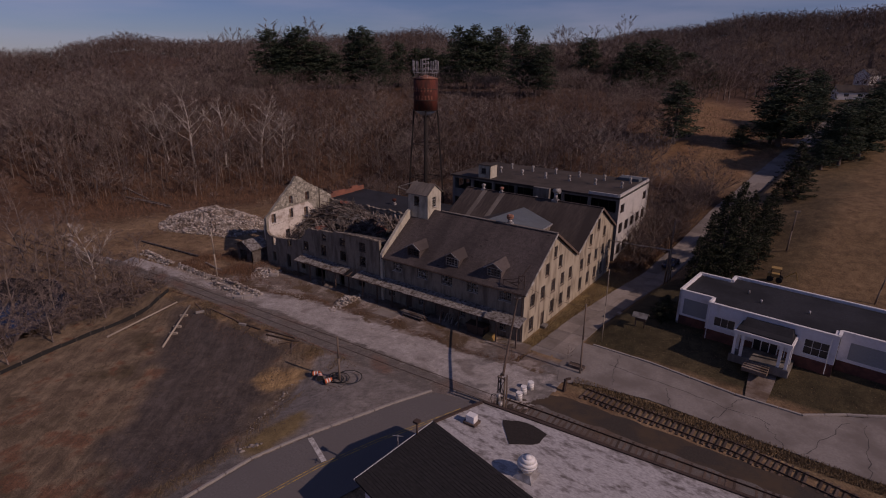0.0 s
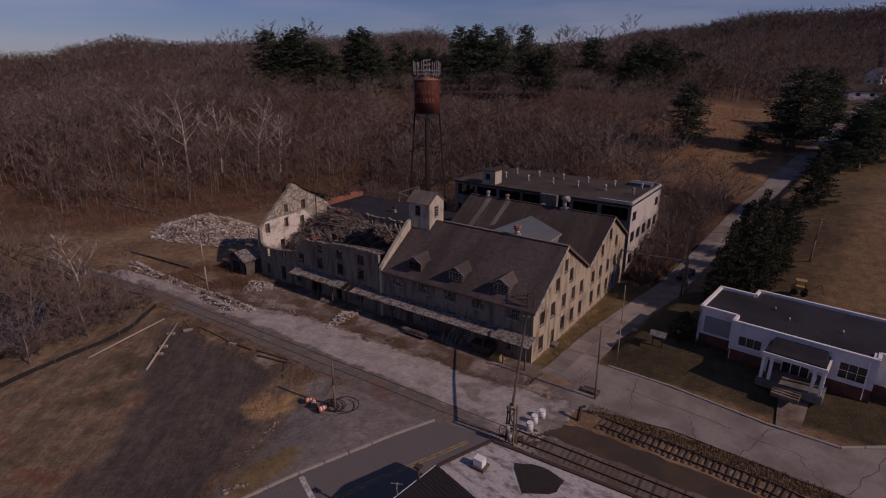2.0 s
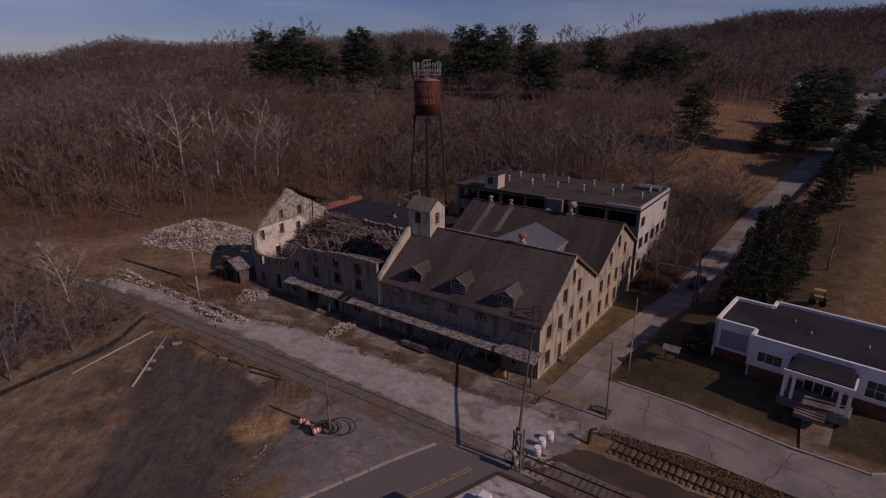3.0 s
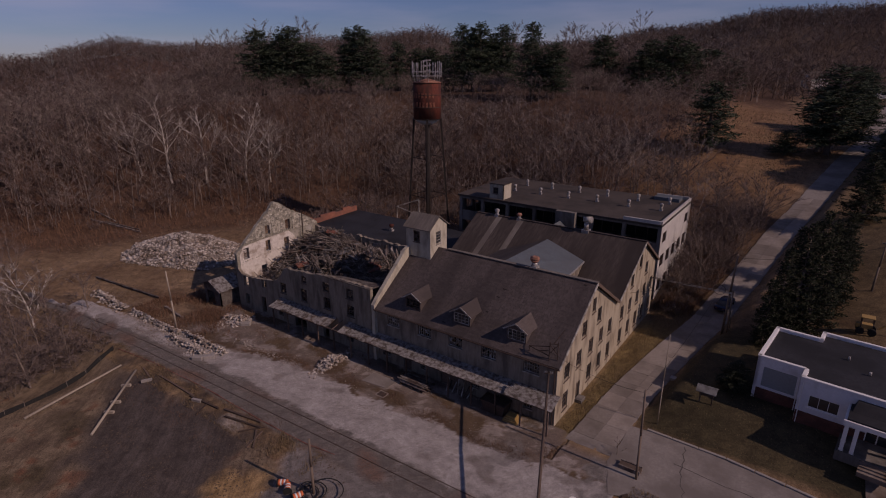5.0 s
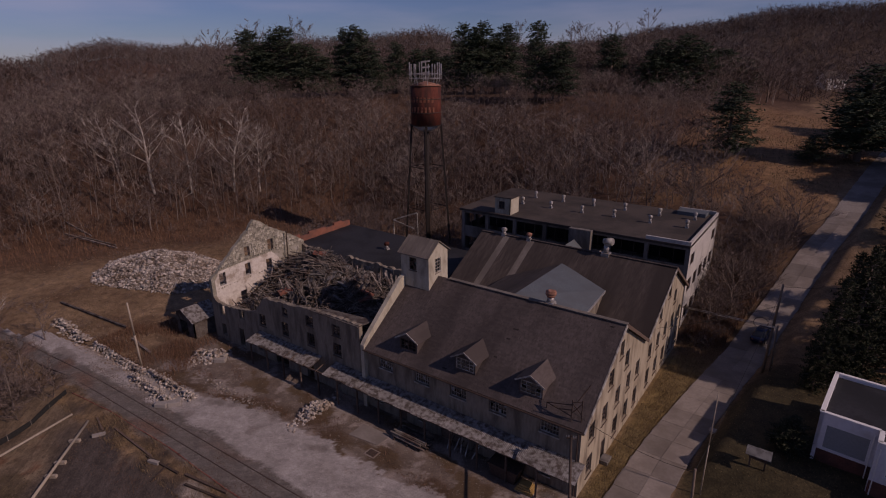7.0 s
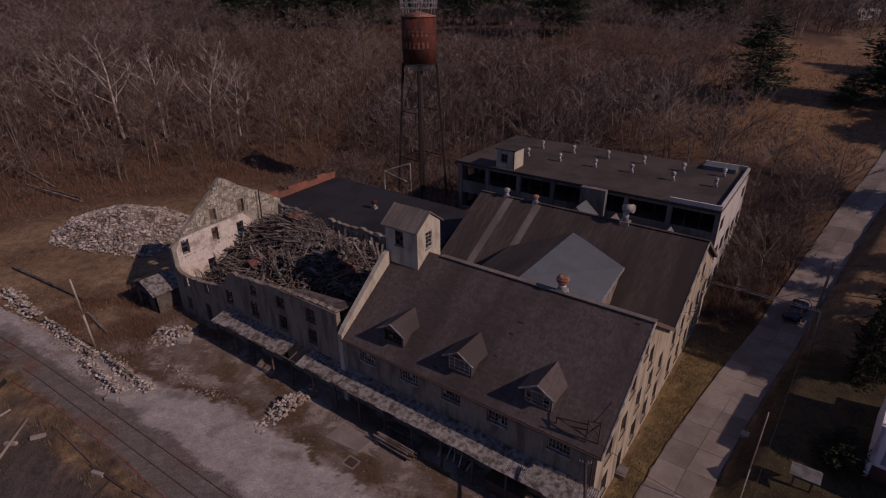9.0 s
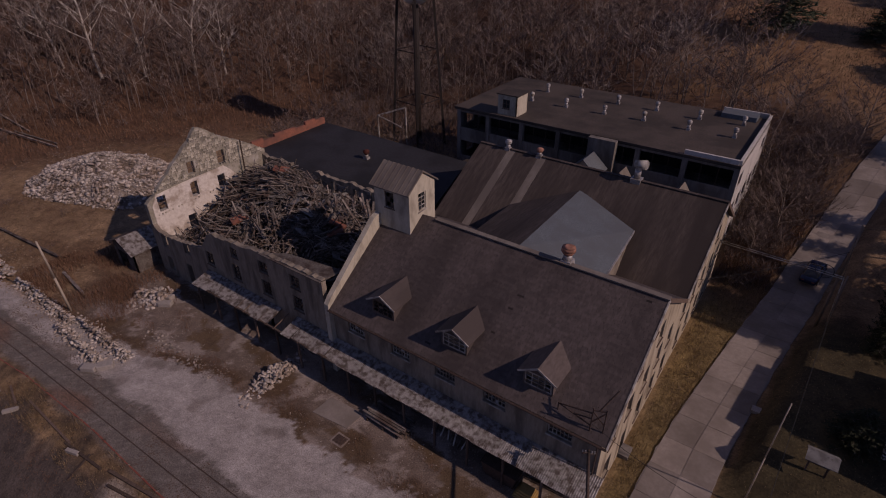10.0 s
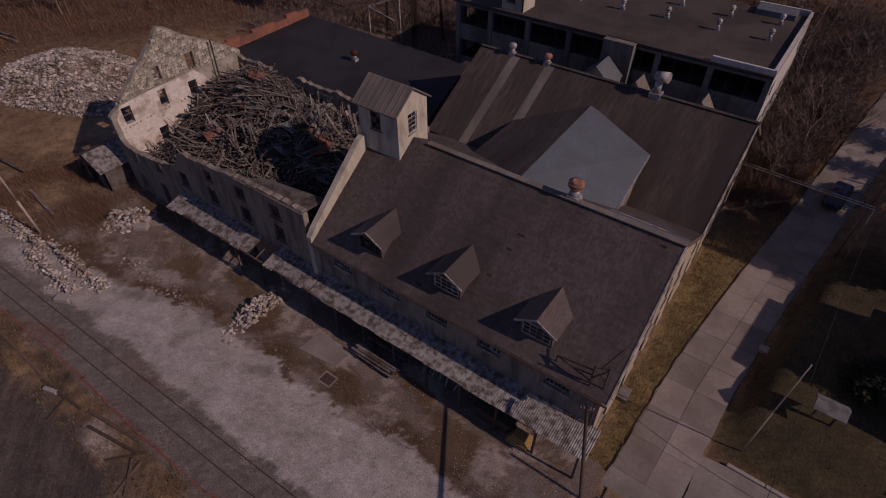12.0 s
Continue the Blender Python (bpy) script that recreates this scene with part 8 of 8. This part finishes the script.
cable("cable", (10.9, 31.4, 11.8), (26.7, 45.6, 12.4), 0.9, 0.018, "thin black overhead cable")
cable("cable", (0.2, 21.5, 7.6), (10.8, 31.3, 9.4), 0.3, 0.02, "thin black overhead cable")
cable("cable", (-0.8, -0.7, 9.0), (9.2, -2.0, 8.6), 0.6, 0.015, "thin black overhead cable")
cable("cable", (10.8, 31.3, 10.9), (9.1, -2.0, 8.7), 0.9, 0.015, "thin black overhead cable")
pipe = thing("pipe_bridge", (10, 31, 0), "pale insulated pipe pair carried over the road on posts", "pipe bridge")
for off_ in (0.0, 0.4):
    bm = bmesh.new()
    tube(bm, (-0.1, 33.0 + off_, 5.9), (11.07, 30.2 + off_, 7.1), 0.05, 0.05, 8)
    tube(bm, (11.07, 30.2 + off_, 7.14), (11.4, 31.4 + off_, land(11.4, 31.4) - 0.1), 0.05, 0.05, 8)
    part("pipe", bm, M["trim"], pipe)
bm = bmesh.new()
tube(bm, (11.3, 30.0, -0.2), (11.25, 30.0, 7.6), 0.1, 0.09, 8)
part("post", bm, M["pole"], pipe)
bm = bmesh.new()
hoop_tube(bm, (9.5, 30.6, 7.2), (0.75, 0, 0), (0, 0.2, 0.6), 0.03)
part("cable_loop", bm, M["wire"], pipe)

# ---------------------------------------------------------------- loose things
def drum(x, y, r, h, label, group, mt="white_trim"):
    e = thing("steel_drum", (x, y, land(x, y)), label, "drum", group)
    z = land(x, y) - 0.05
    bm = bmesh.new()
    tube(bm, (x, y, z), (x, y, z + h), r, r, 18)
    part("body", bm, M[mt], e)
    for k in (0.04, 0.35, 0.66, 0.95):
        bm = bmesh.new()
        tube(bm, (x, y, z + h * k - 0.02), (x, y, z + h * k + 0.02), r + 0.015, r + 0.015, 18)
        part("hoop", bm, M["galv"], e)
    return e


for x, y in ((6.0, -12.2), (5.85, -10.8), (6.1, -9.5)):
    drum(x, y, 0.36, 1.0, "pale steel drum standing on cinder soil", "pale drums")


def traffic_drum(x, y, rot, tip):
    e = thing("traffic_drum", (0, 0, 0), "orange and white striped traffic drum knocked over", "traffic drum", "traffic drums")
    HOME[e.name] = Matrix.Identity(4)
    z = 0.0
    for i, (h, m_) in enumerate(((0.2, "orange"), (0.15, "white_trim"), (0.18, "orange"), (0.15, "white_trim"), (0.22, "orange"))):
        bm = bmesh.new()
        r0 = 0.3 - 0.05 * z
        tube(bm, (0, 0, z), (0, 0, z + h), r0, r0 - 0.012, 16)
        part("band", bm, M[m_], e)
        z += h
    bm = bmesh.new()
    tube(bm, (0, 0, -0.08), (0, 0, -0.003), 0.42, 0.36, 16)
    part("base", bm, M["tyre"], e)
    e.matrix_basis = Matrix.Translation((x, y, land(x, y) + (0.33 if tip else 0.05))) @ Matrix.Rotation(rot, 4, "Z") @ Matrix.Rotation(radians(88) if tip else 0, 4, "Y")


traffic_drum(-17.2, -21.9, 0.6, True)
traffic_drum(-15.6, -22.2, 2.4, True)
traffic_drum(-14.5, -22.5, 1.2, True)
coil = thing("hose_coil", (-13.8, -21.4, -0.5), "tangled black hose round the pole foot", "hose")
for k, (r_, dx, dy) in enumerate(((0.9, 0, 0), (1.2, 0.3, 0.3), (0.7, -0.5, 0.2), (1.6, 1.4, 0.8))):
    bm = bmesh.new()
    hoop_tube(bm, (-13.8 + dx, -21.2 + dy, land(-13.8 + dx, -21.2 + dy) + 0.14 + 0.1 * k), (r_, 0, 0.05), (0, 0.8 * r_, 0.08), 0.05)
    part("loop", bm, M["wire"], coil)

# logs, beams and fallen poles on the lot
def log(name, a, b, w, label, mt="wood_dark", square=True, group=""):
    bm = bmesh.new()
    pa, pb = Vector((*a, land(*a) + w / 2)), Vector((*b, land(*b) + w / 2))
    if square:
        beam(bm, pa, pb, w, w)
    else:
        tube(bm, pa, pb, w / 2, w / 2 * 0.8, 9)
    return tagged(link(name, bm, M[mt], label), category="timber", group=group)


log("fallen_pole", (-40.6, -28.0), (-47.3, -19.6), 0.3, "fallen pale timber pole on the dirt lot", "polepale", False, "fallen poles")
log("fallen_pole", (-49.8, -31.0), (-50.2, -20.0), 0.28, "fallen pale timber pole on the dirt lot", "polepale", False, "fallen poles")
for t in (0.35, 0.5, 0.75):
    x, y = -40.6 - 6.7 * t, -28 + 8.4 * t
    log("step_bolt", (x - 0.5, y - 0.3), (x + 0.5, y + 0.3), 0.3, "short crosspiece on the fallen pole", "polepale")
for a, b, w in (((-43.5, -18.6), (-36, -18.7), 0.28), ((-36.5, -18.9), (-31.6, -18.5), 0.3), ((-30.8, -18.2), (-25.6, -17.4), 0.35), ((-29.8, -18.9), (-24.9, -18.0), 0.3), ((-33.6, -18.3), (-33.0, -20.4), 0.24), ((-25.0, -18.4), (-23.2, -20.2), 0.25), ((-24.3, -18.2), (-23.9, -20.5), 0.22), ((-47, -18.8), (-44.5, -19.4), 0.25), ((-26.5, -19.6), (-24.6, -17.6), 0.2)):
    log("old_beam", a, b, w * 0.65, "weathered dark beam lying along the bank", "wood_dark", True, "old beams on the bank")
for a, b in (((-122, 8.0), (-105, 10.8)), ((-119, 9.4), (-107, 11.6)), ((-127, 10.2), (-117, 11.2)), ((-84, -7.8), (-66, -6.2)), ((-62, -7.5), (-56, -8.2))):
    log("old_beam", a, b, 0.3, "weathered beam lying in dry grass", "wood", True, "old beams in the grass")
for x, y, a in ((-35.0, -19.0, 0.3), (-44.0, -20.0, 1.0)):
    bm = bmesh.new()
    box(bm, -0.6, 0.6, -0.15, 0.15, 0, 0.3)
    bm.transform(Matrix.Translation((x, y, land(x, y))) @ Matrix.Rotation(a, 4, "Z"))
    tagged(link("pale_offcut", bm, M["kerb"], "short pale plastic offcut on the bank"), category="offcut")

# low black silt fence and red mesh fence
def fence(name, pts, h, mt, label, post_step=2.4, lean=0.0):
    e = thing(name, (*pts[0], land(*pts[0])), label, "fence")
    for a, b in zip(pts, pts[1:]):
        a, b = Vector((*a, 0)), Vector((*b, 0))
        k = max(1, round((b - a).length / post_step))
        s = (b - a).normalized().cross(Vector((0, 0, 1)))
        for i in range(k):
            p, q = a.lerp(b, i / k), a.lerp(b, (i + 1) / k)
            hp, hq = h * (0.9 + 0.12 * math.sin(i * 1.7)), h * (0.9 + 0.12 * math.sin(i * 1.7 + 1.7))
            zp, zq = land(p.x, p.y) - 0.12, land(q.x, q.y) - 0.12
            o = s * lean * h
            bm = bmesh.new()
            d = s * 0.02
            P = lambda v, z, t=Vector((0, 0, 0)): (v.x + t.x, v.y + t.y, z)
            hexa(bm, [P(p, zp, -d), P(q, zq, -d), P(q, zq, d), P(p, zp, d), P(p, zp + hp, o - d), P(q, zq + hq, o - d), P(q, zq + hq, o + d), P(p, zp + hp, o + d)])
            part("panel", bm, M[mt], e)
            bm = bmesh.new()
            beam(bm, (p.x, p.y, zp), (p.x + o.x, p.y + o.y, zp + hp + 0.12), 0.05, 0.05)
            part("post", bm, M["wood"], e)


fence("silt_fence", [(-55.0, -18.6), (-53.2, -23), (-52.6, -30), (-52, -36), (-50, -46), (-46, -58)], 0.75, "tyre", "low black silt fence round the dirt lot")
fence("mesh_fence", [(-54.5, -18.0), (-47.3, -17.2), (-36, -16.75), (-26.3, -16.9), (-18.9, -16.7), (-15.6, -16.2)], 0.2, "redfence", "sagging red plastic mesh fence along the bank", 2.0, 1.3)

# timber stack, yellow crates, dark skip under the porch
ts = thing("timber_stack", (-16.6, -2.2, 0), "stack of weathered planks on bearers beside the porch", "timber stack")
for k in range(27):
    bm = bmesh.new()
    y0, z0 = -3.0 + 0.24 * (k % 8) + rq.uniform(-.05, .05), 0.27 + 0.14 * (k // 8)
    beam(bm, (-18.6 + rq.uniform(-.3, .3), y0, z0), (-14.6 + rq.uniform(-.5, .3), y0 + rq.uniform(-.12, .12), z0 + rq.uniform(-.02, .03)), 0.19, 0.1)
    part("plank", bm, M["wood"], ts)
for x in (-18.2, -16.5, -15.1):
    bm = bmesh.new()
    box(bm, x - 0.08, x + 0.08, -3.25, -1.0, -0.1, 0.2)
    part("bearer", bm, M["wood_dark"], ts)
yc = thing("yellow_skid", (-4.1, -1.6, 0), "stack of yellow timber skids beside the porch", "skid")
for k in range(4):
    w = 0.86 - 0.12 * k
    bm = bmesh.new()
    box(bm, -4.1 - w, -4.1 + w, -1.6 - 0.8 * w, -1.6 + 0.8 * w, -0.1 + 0.2 * k, 0.08 + 0.2 * k)
    bmesh.ops.bevel(bm, geom=bm.edges[:], offset=0.02, segments=1, affect="EDGES")
    part("frame", bm, M["yellow"], yc)
sk = thing("waste_skip", (-6.9, -1.2, 0), "dark steel waste skip under the porch roof", "skip")
bm = bmesh.new()
hexa(bm, [(-7.5, -1.8, -0.1), (-5.2, -1.8, -0.1), (-5.2, -0.5, -0.1), (-7.5, -0.5, -0.1), (-7.8, -2.0, 1.4), (-4.9, -2.0, 1.4), (-4.9, -0.4, 1.4), (-7.8, -0.4, 1.4)])
part("body", bm, M["steel"], sk)
for x in (-7.82, -4.88):
    part("rim", boxed(x - 0.06, x + 0.06, -2.05, -0.35, 1.35, 1.45), M["steel"], sk)
gr_ = thing("drain_grate", (-18.6, -5.9, 0), "square iron drain grate with a concrete rim", "grate")
part("rim", boxed(-19.3, -18.0, -6.5, -5.4, -0.1, 0.03), M["yard_brown"], gr_)
part("plate", boxed(-19.15, -18.15, -6.35, -5.55, -0.1, 0.04), M["steel"], gr_)
# junk leaning by the wall under the porch
for i in range(9):
    x = -10.2 - i * 0.35
    bm = bmesh.new()
    beam(bm, (x, -0.9 - rq.random() * 0.4, 0), (x + rq.uniform(-.3, .3), -0.15, rq.uniform(0.9, 1.8)), 0.12, 0.06)
    tagged(link("leaning_board", bm, M["wood" if i % 2 else "trim"], "board leaning on the mill wall"), category="board", group="leaning boards")

# lean-to shed at the ruin's corner
shed = thing("lean_to_shed", (-56.6, 0.5, 0), "small grey board shed with a tin roof against the ruin", "shed")
bm = bmesh.new()
wall(bm, (-59.0, -2.4, 0), E_, S_, [(0, 3.2), (2.0, 3.9), (4.2, 2.7)], [(0.7, 2.6, 0.0, 2.2)], 0.15, -0.4)
wall(bm, (-59.0 + 0.15, -2.25, 0), N_, W_, [(0, 3.2), (3.6, 3.2)], [], 0.15, -0.4)
wall(bm, (-54.8, -2.4, 0), N_, E_, [(0, 2.7), (3.75, 2.7)], [], 0.15, -0.4)
part("wall", bm, M["wood"], shed)
bm = bmesh.new()
slab(bm, [(-57.0, -2.8, 4.1), (-54.4, -2.8, 2.65), (-54.4, 1.6, 2.65), (-57.0, 1.6, 4.1)][::1], 0.1)
part("roof", bm, M["tin"], shed)
bm = bmesh.new()
slab(bm, [(-59.4, -2.8, 3.1), (-57.0, -2.8, 4.1), (-57.0, 1.6, 4.1), (-59.4, 1.6, 3.1)], 0.1)
part("roof", bm, M["wood_dark"], shed)
# near-black sheet added as the shade within the shed doorway
part("dark_inside", boxed(-58.6, -55.2, 0.8, 0.9, -0.3, 2.4), M["shade_black"], shed)
part("stub_wall", boxed(-56.0, -53.45, 1.7, 2.2, -0.4, 6.4), M["rubblestone"], shed)

# sign, tractor, car
sg = thing("notice_board", (12.4, 11.0, land(12.4, 11)), "weathered notice board with a small shingled roof", "sign")
z0 = land(12.4, 11)
for dx in (-0.6, 0.6):
    bm = bmesh.new()
    box(bm, 12.4 + dx - 0.06, 12.4 + dx + 0.06, 10.94, 11.06, z0 - 0.3, z0 + 1.7)
    part("post", bm, M["wood_dark"], sg)
part("board", boxed(11.7, 13.1, 10.9, 11.1, z0 + 0.8, z0 + 1.6), M["wood_dark"], sg)
for s in (-1, 1):
    bm = bmesh.new()
    pts = [(11.4, 11 + s * 0.75, z0 + 1.55), (13.4, 11 + s * 0.75, z0 + 1.55), (13.4, 11, z0 + 2.05), (11.4, 11, z0 + 2.05)]
    slab(bm, pts if s < 0 else pts[::-1], 0.06)
    part("roof", bm, M["signboard"], sg)
tr = thing("yellow_tractor", (26.0, 35.0, land(26, 35)), "small yellow tractor with a canopy in the field", "tractor")
z0 = land(26, 35)
part("canopy", boxed(25.3, 26.7, 34.4, 35.6, z0 + 2.1, z0 + 2.2), M["yellow"], tr)
part("body", boxed(24.9, 26.6, 34.6, 35.4, z0 + 0.7, z0 + 1.25), M["yellow"], tr)
for dx, dy in ((-0.62, -0.52), (0.62, -0.52), (-0.62, 0.52), (0.62, 0.52)):
    bm = bmesh.new()
    box(bm, 26 + dx - 0.04, 26 + dx + 0.04, 35 + dy - 0.04, 35 + dy + 0.04, z0 + 0.8, z0 + 2.1)
    part("canopy_post", bm, M["steel"], tr)
    bm = bmesh.new()
    tube(bm, (26 + dx, 35 + dy * 1.25 - 0.13, z0 + 0.42), (26 + dx, 35 + dy * 1.25 + 0.13, z0 + 0.42), 0.46, 0.46, 16)
    part("wheel", bm, M["tyre"], tr)
bm = bmesh.new()
beam(bm, (27.2, 35, z0 + 0.8), (28.6, 35.2, z0 + 2.0), 0.2, 0.2)
beam(bm, (28.6, 35.2, z0 + 2.0), (29.0, 35.2, z0 + 0.6), 0.16, 0.16)
part("boom", bm, M["yellow"], tr)


def car(m):
    """Saloon, 4.6 m, nose towards +y in its own axes."""
    e = thing("saloon_car", (0, 0, 0), "dark blue saloon car on the side road", "car")
    HOME[e.name] = Matrix.Identity(4)

    def loft(name, sections, material, parent, label=""):
        bm = bmesh.new()
        rings = []
        for y, w0, z0, w1, z1, wt, zt in sections:
            rings.append([bm.verts.new(p) for p in ((-w0, y, z0), (w0, y, z0), (w1, y, z1), (wt, y, zt), (-wt, y, zt), (-w1, y, z1))])
        for a, b in zip(rings, rings[1:]):
            for i in range(6):
                f = bm.faces.new([a[i], a[(i + 1) % 6], b[(i + 1) % 6], b[i]])
                f.smooth = True
        bm.faces.new(rings[0][::-1])
        bm.faces.new(rings[-1])
        bmesh.ops.recalc_face_normals(bm, faces=bm.faces[:])
        bmesh.ops.bevel(bm, geom=bm.edges[:], offset=0.03, segments=1, affect="EDGES")
        return part(name, bm, material, parent, label)
    body = loft("body", [(-2.3, 0.72, 0.42, 0.8, 0.62, 0.7, 0.86), (-2.0, 0.8, 0.26, 0.9, 0.68, 0.78, 0.98), (-1.2, 0.84, 0.2, 0.92, 0.7, 0.82, 0.98), (0.9, 0.84, 0.2, 0.92, 0.7, 0.82, 0.94), (1.9, 0.8, 0.24, 0.89, 0.64, 0.76, 0.84), (2.3, 0.66, 0.4, 0.76, 0.54, 0.62, 0.68)], M["bluecar"], e)
    loft("cabin", [(-1.75, 0.72, 0.95, 0.7, 1.0, 0.62, 1.02), (-1.0, 0.78, 0.96, 0.72, 1.2, 0.58, 1.4), (-0.1, 0.79, 0.95, 0.73, 1.2, 0.6, 1.45), (0.4, 0.78, 0.94, 0.72, 1.18, 0.58, 1.38), (1.15, 0.74, 0.92, 0.7, 0.95, 0.62, 0.96)], M["glass"], e, "dark glazed cabin")
    loft("roof_panel", [(-0.95, 0.57, 1.41, 0.57, 1.42, 0.55, 1.44), (-0.1, 0.59, 1.455, 0.59, 1.46, 0.57, 1.48), (0.38, 0.56, 1.39, 0.56, 1.4, 0.54, 1.42)], M["bluecar"], e)
    for x in (-0.82, 0.82):
        for y in (-1.4, 1.42):
            bm = bmesh.new()
            tube(bm, (x - 0.11, y, 0.33), (x + 0.11, y, 0.33), 0.33, 0.33, 18)
            w = part("wheel", bm, M["tyre"], e)
            bm = bmesh.new()
            s = 1 if x > 0 else -1
            tube(bm, (x + s * 0.1, y, 0.33), (x + s * 0.125, y, 0.33), 0.21, 0.19, 12)
            part("hubcap", bm, M["galv"], w)
    for x in (-0.52, 0.52):
        part("headlight", boxed(x - 0.17, x + 0.17, 2.16, 2.27, 0.56, 0.68), M["white_trim"], e)
        part("tail_light", boxed(x - 0.16, x + 0.16, -2.31, -2.2, 0.68, 0.8), M["redfence"], e)
    e.matrix_basis = m


car(pose(9.3, 40.8, land(9.3, 40.8) + 0.05, 6, 0, -8.5))

# things at the road corner
tb = thing("timber_trough", (8.6, -1.6, 0), "low weathered timber trough beside the road", "trough")
part("side", boxed(7.6, 9.6, -2.3, -2.15, -0.1, 0.4), M["wood"], tb)
part("side", boxed(7.6, 9.6, -1.45, -1.3, -0.1, 0.4), M["wood"], tb)
part("bed", boxed(7.6, 9.6, -2.147, -1.453, -0.1, 0.3), M["wood_dark"], tb)
single_tree("sapling", 790, 6.9, -0.6, 2.6, M["bark"], "thin leafless sapling at the road corner", "", 8, 5, 0.4, 0.2, 0.012, 0.015)
bm = bmesh.new()
beam(bm, (9.4, -7.6, -0.2), (9.5, -7.4, 1.5), 0.28, 0.28)
beam(bm, (9.5, -7.4, 1.5), (9.9, -7.0, 1.55), 0.2, 0.2)
tagged(link("buffer_stop", bm, M["steel"], "rusty steel buffer post at the siding end"), category="buffer")
bm = bmesh.new()
box(bm, 7.6, 9.0, 16.2, 16.9, -0.1, 0.3)
tagged(link("culvert_box", bm, M["kerb"], "small concrete drain box at the road edge"), category="drain")

# far houses on the hill
def far_house(x, y, w, d, h, rz, label):
    z = land(x, y)
    e = thing("house", (x, y, z), label, "house", "far houses")
    HOME[e.name] = Matrix.Identity(4)
    for nm, o, al, ow, ln, prof in (("s", (-w / 2, -d / 2, 0), E_, S_, w, [(0, h), (w, h)]), ("n", (-w / 2, d / 2, 0), E_, N_, w, [(0, h), (w, h)]), ("e", (w / 2, -d / 2, 0), N_, E_, d, [(0, h), (d / 2, h + 0.36 * d), (d, h)]), ("w", (-w / 2, -d / 2, 0), N_, W_, d, [(0, h), (d / 2, h + 0.36 * d), (d, h)])):
        ops = [(ln * 0.2, ln * 0.36, 1.0, 2.4), (ln * 0.62, ln * 0.78, 1.0, 2.4)]
        bm = bmesh.new()
        wall(bm, o, al, ow, prof, ops, 0.2, -1.0)
        part("wall", bm, M["housewall"], e)
        for op in ops:
            window(e, o, al, ow, op, 1, 2, 0.1, frame_mat=M["white_trim"], sill=False)
    for s in (-1, 1):
        bm = bmesh.new()
        pts = [(-w / 2 - 0.4, s * (d / 2 + 0.4), h - 0.15), (w / 2 + 0.4, s * (d / 2 + 0.4), h - 0.15), (w / 2 + 0.4, 0, h + 0.36 * d + 0.05), (-w / 2 - 0.4, 0, h + 0.36 * d + 0.05)]
        slab(bm, pts if s < 0 else pts[::-1], 0.15)
        part("roof", bm, M["flatbrown"], e)
    e.matrix_basis = pose(x, y, z, 0, 0, rz)


far_house(30.8, 238, 12, 7, 3.2, 20, "white single-storey house on the far hill")
far_house(36, 274, 8.5, 7, 5.2, 60, "tall white gabled house on the far hill")
far_house(5, 266, 9, 7, 4.2, 35, "white house with a dark roof among trees")


# loose gravel and chips too small to pick apart
def gravel(name, label, spots, smin, smax, material, seed):
    r = random.Random(seed)
    V, Q = [], []
    for x, y in spots:
        s, a = r.uniform(smin, smax), r.uniform(0, 6.28)
        z = land(x, y) + 0.01
        k = len(V)
        for i in range(4):
            q = a + i * math.pi / 2
            V.append((x + s * math.cos(q) * r.uniform(0.6, 1.3), y + s * math.sin(q) * r.uniform(0.6, 1.3), z))
        V.append((x + r.uniform(-.3, .3) * s, y + r.uniform(-.3, .3) * s, z + s * r.uniform(0.5, 1.0)))
        Q += [(k + i, k + (i + 1) % 4, k + 4) for i in range(4)]
    return tagged(new(name, tri_mesh(name, V, Q, material)), label, "gravel", kind="stuff")


gravel("yard_chips", "broken concrete chips over the yard", fill(3000, -56, 1.5, -11.5, -0.4, lambda x, y: max(0.05, nz(x, y, 0.4, 21) + 0.15) if y > -7.2 - 4.6 * smooth(-26, -56, x) else 0.02), 0.02, 0.07, M["stone_dull"], 91)
gravel("track_gravel", "coarse gravel between and beside the rails", fill(9000, -60, 4, -17.4, -13.4, lambda x, y: 0.5), 0.03, 0.075, M["ballast"], 92)
gravel("lot_clods", "clods and stones on the dirt lot", fill(5000, -56, -12, -54, -17.6, lambda x, y: max(0.03, nz(x, y, 0.2, 23) + 0.1)), 0.03, 0.11, mat("dry earth clod", (0.075, 0.055, 0.042), (0.14, 0.1, 0.072), None, 4, vary=0.4), 93)
gravel("plot_clods", "stones and clods among dry grass", fill(5000, -105, -54, -13, 34, lambda x, y: max(0.03, nz(x, y, 0.15, 24) + 0.15)), 0.04, 0.15, mat("tan earth clod", (0.16, 0.11, 0.07), (0.3, 0.225, 0.155), None, 4, vary=0.4), 94)
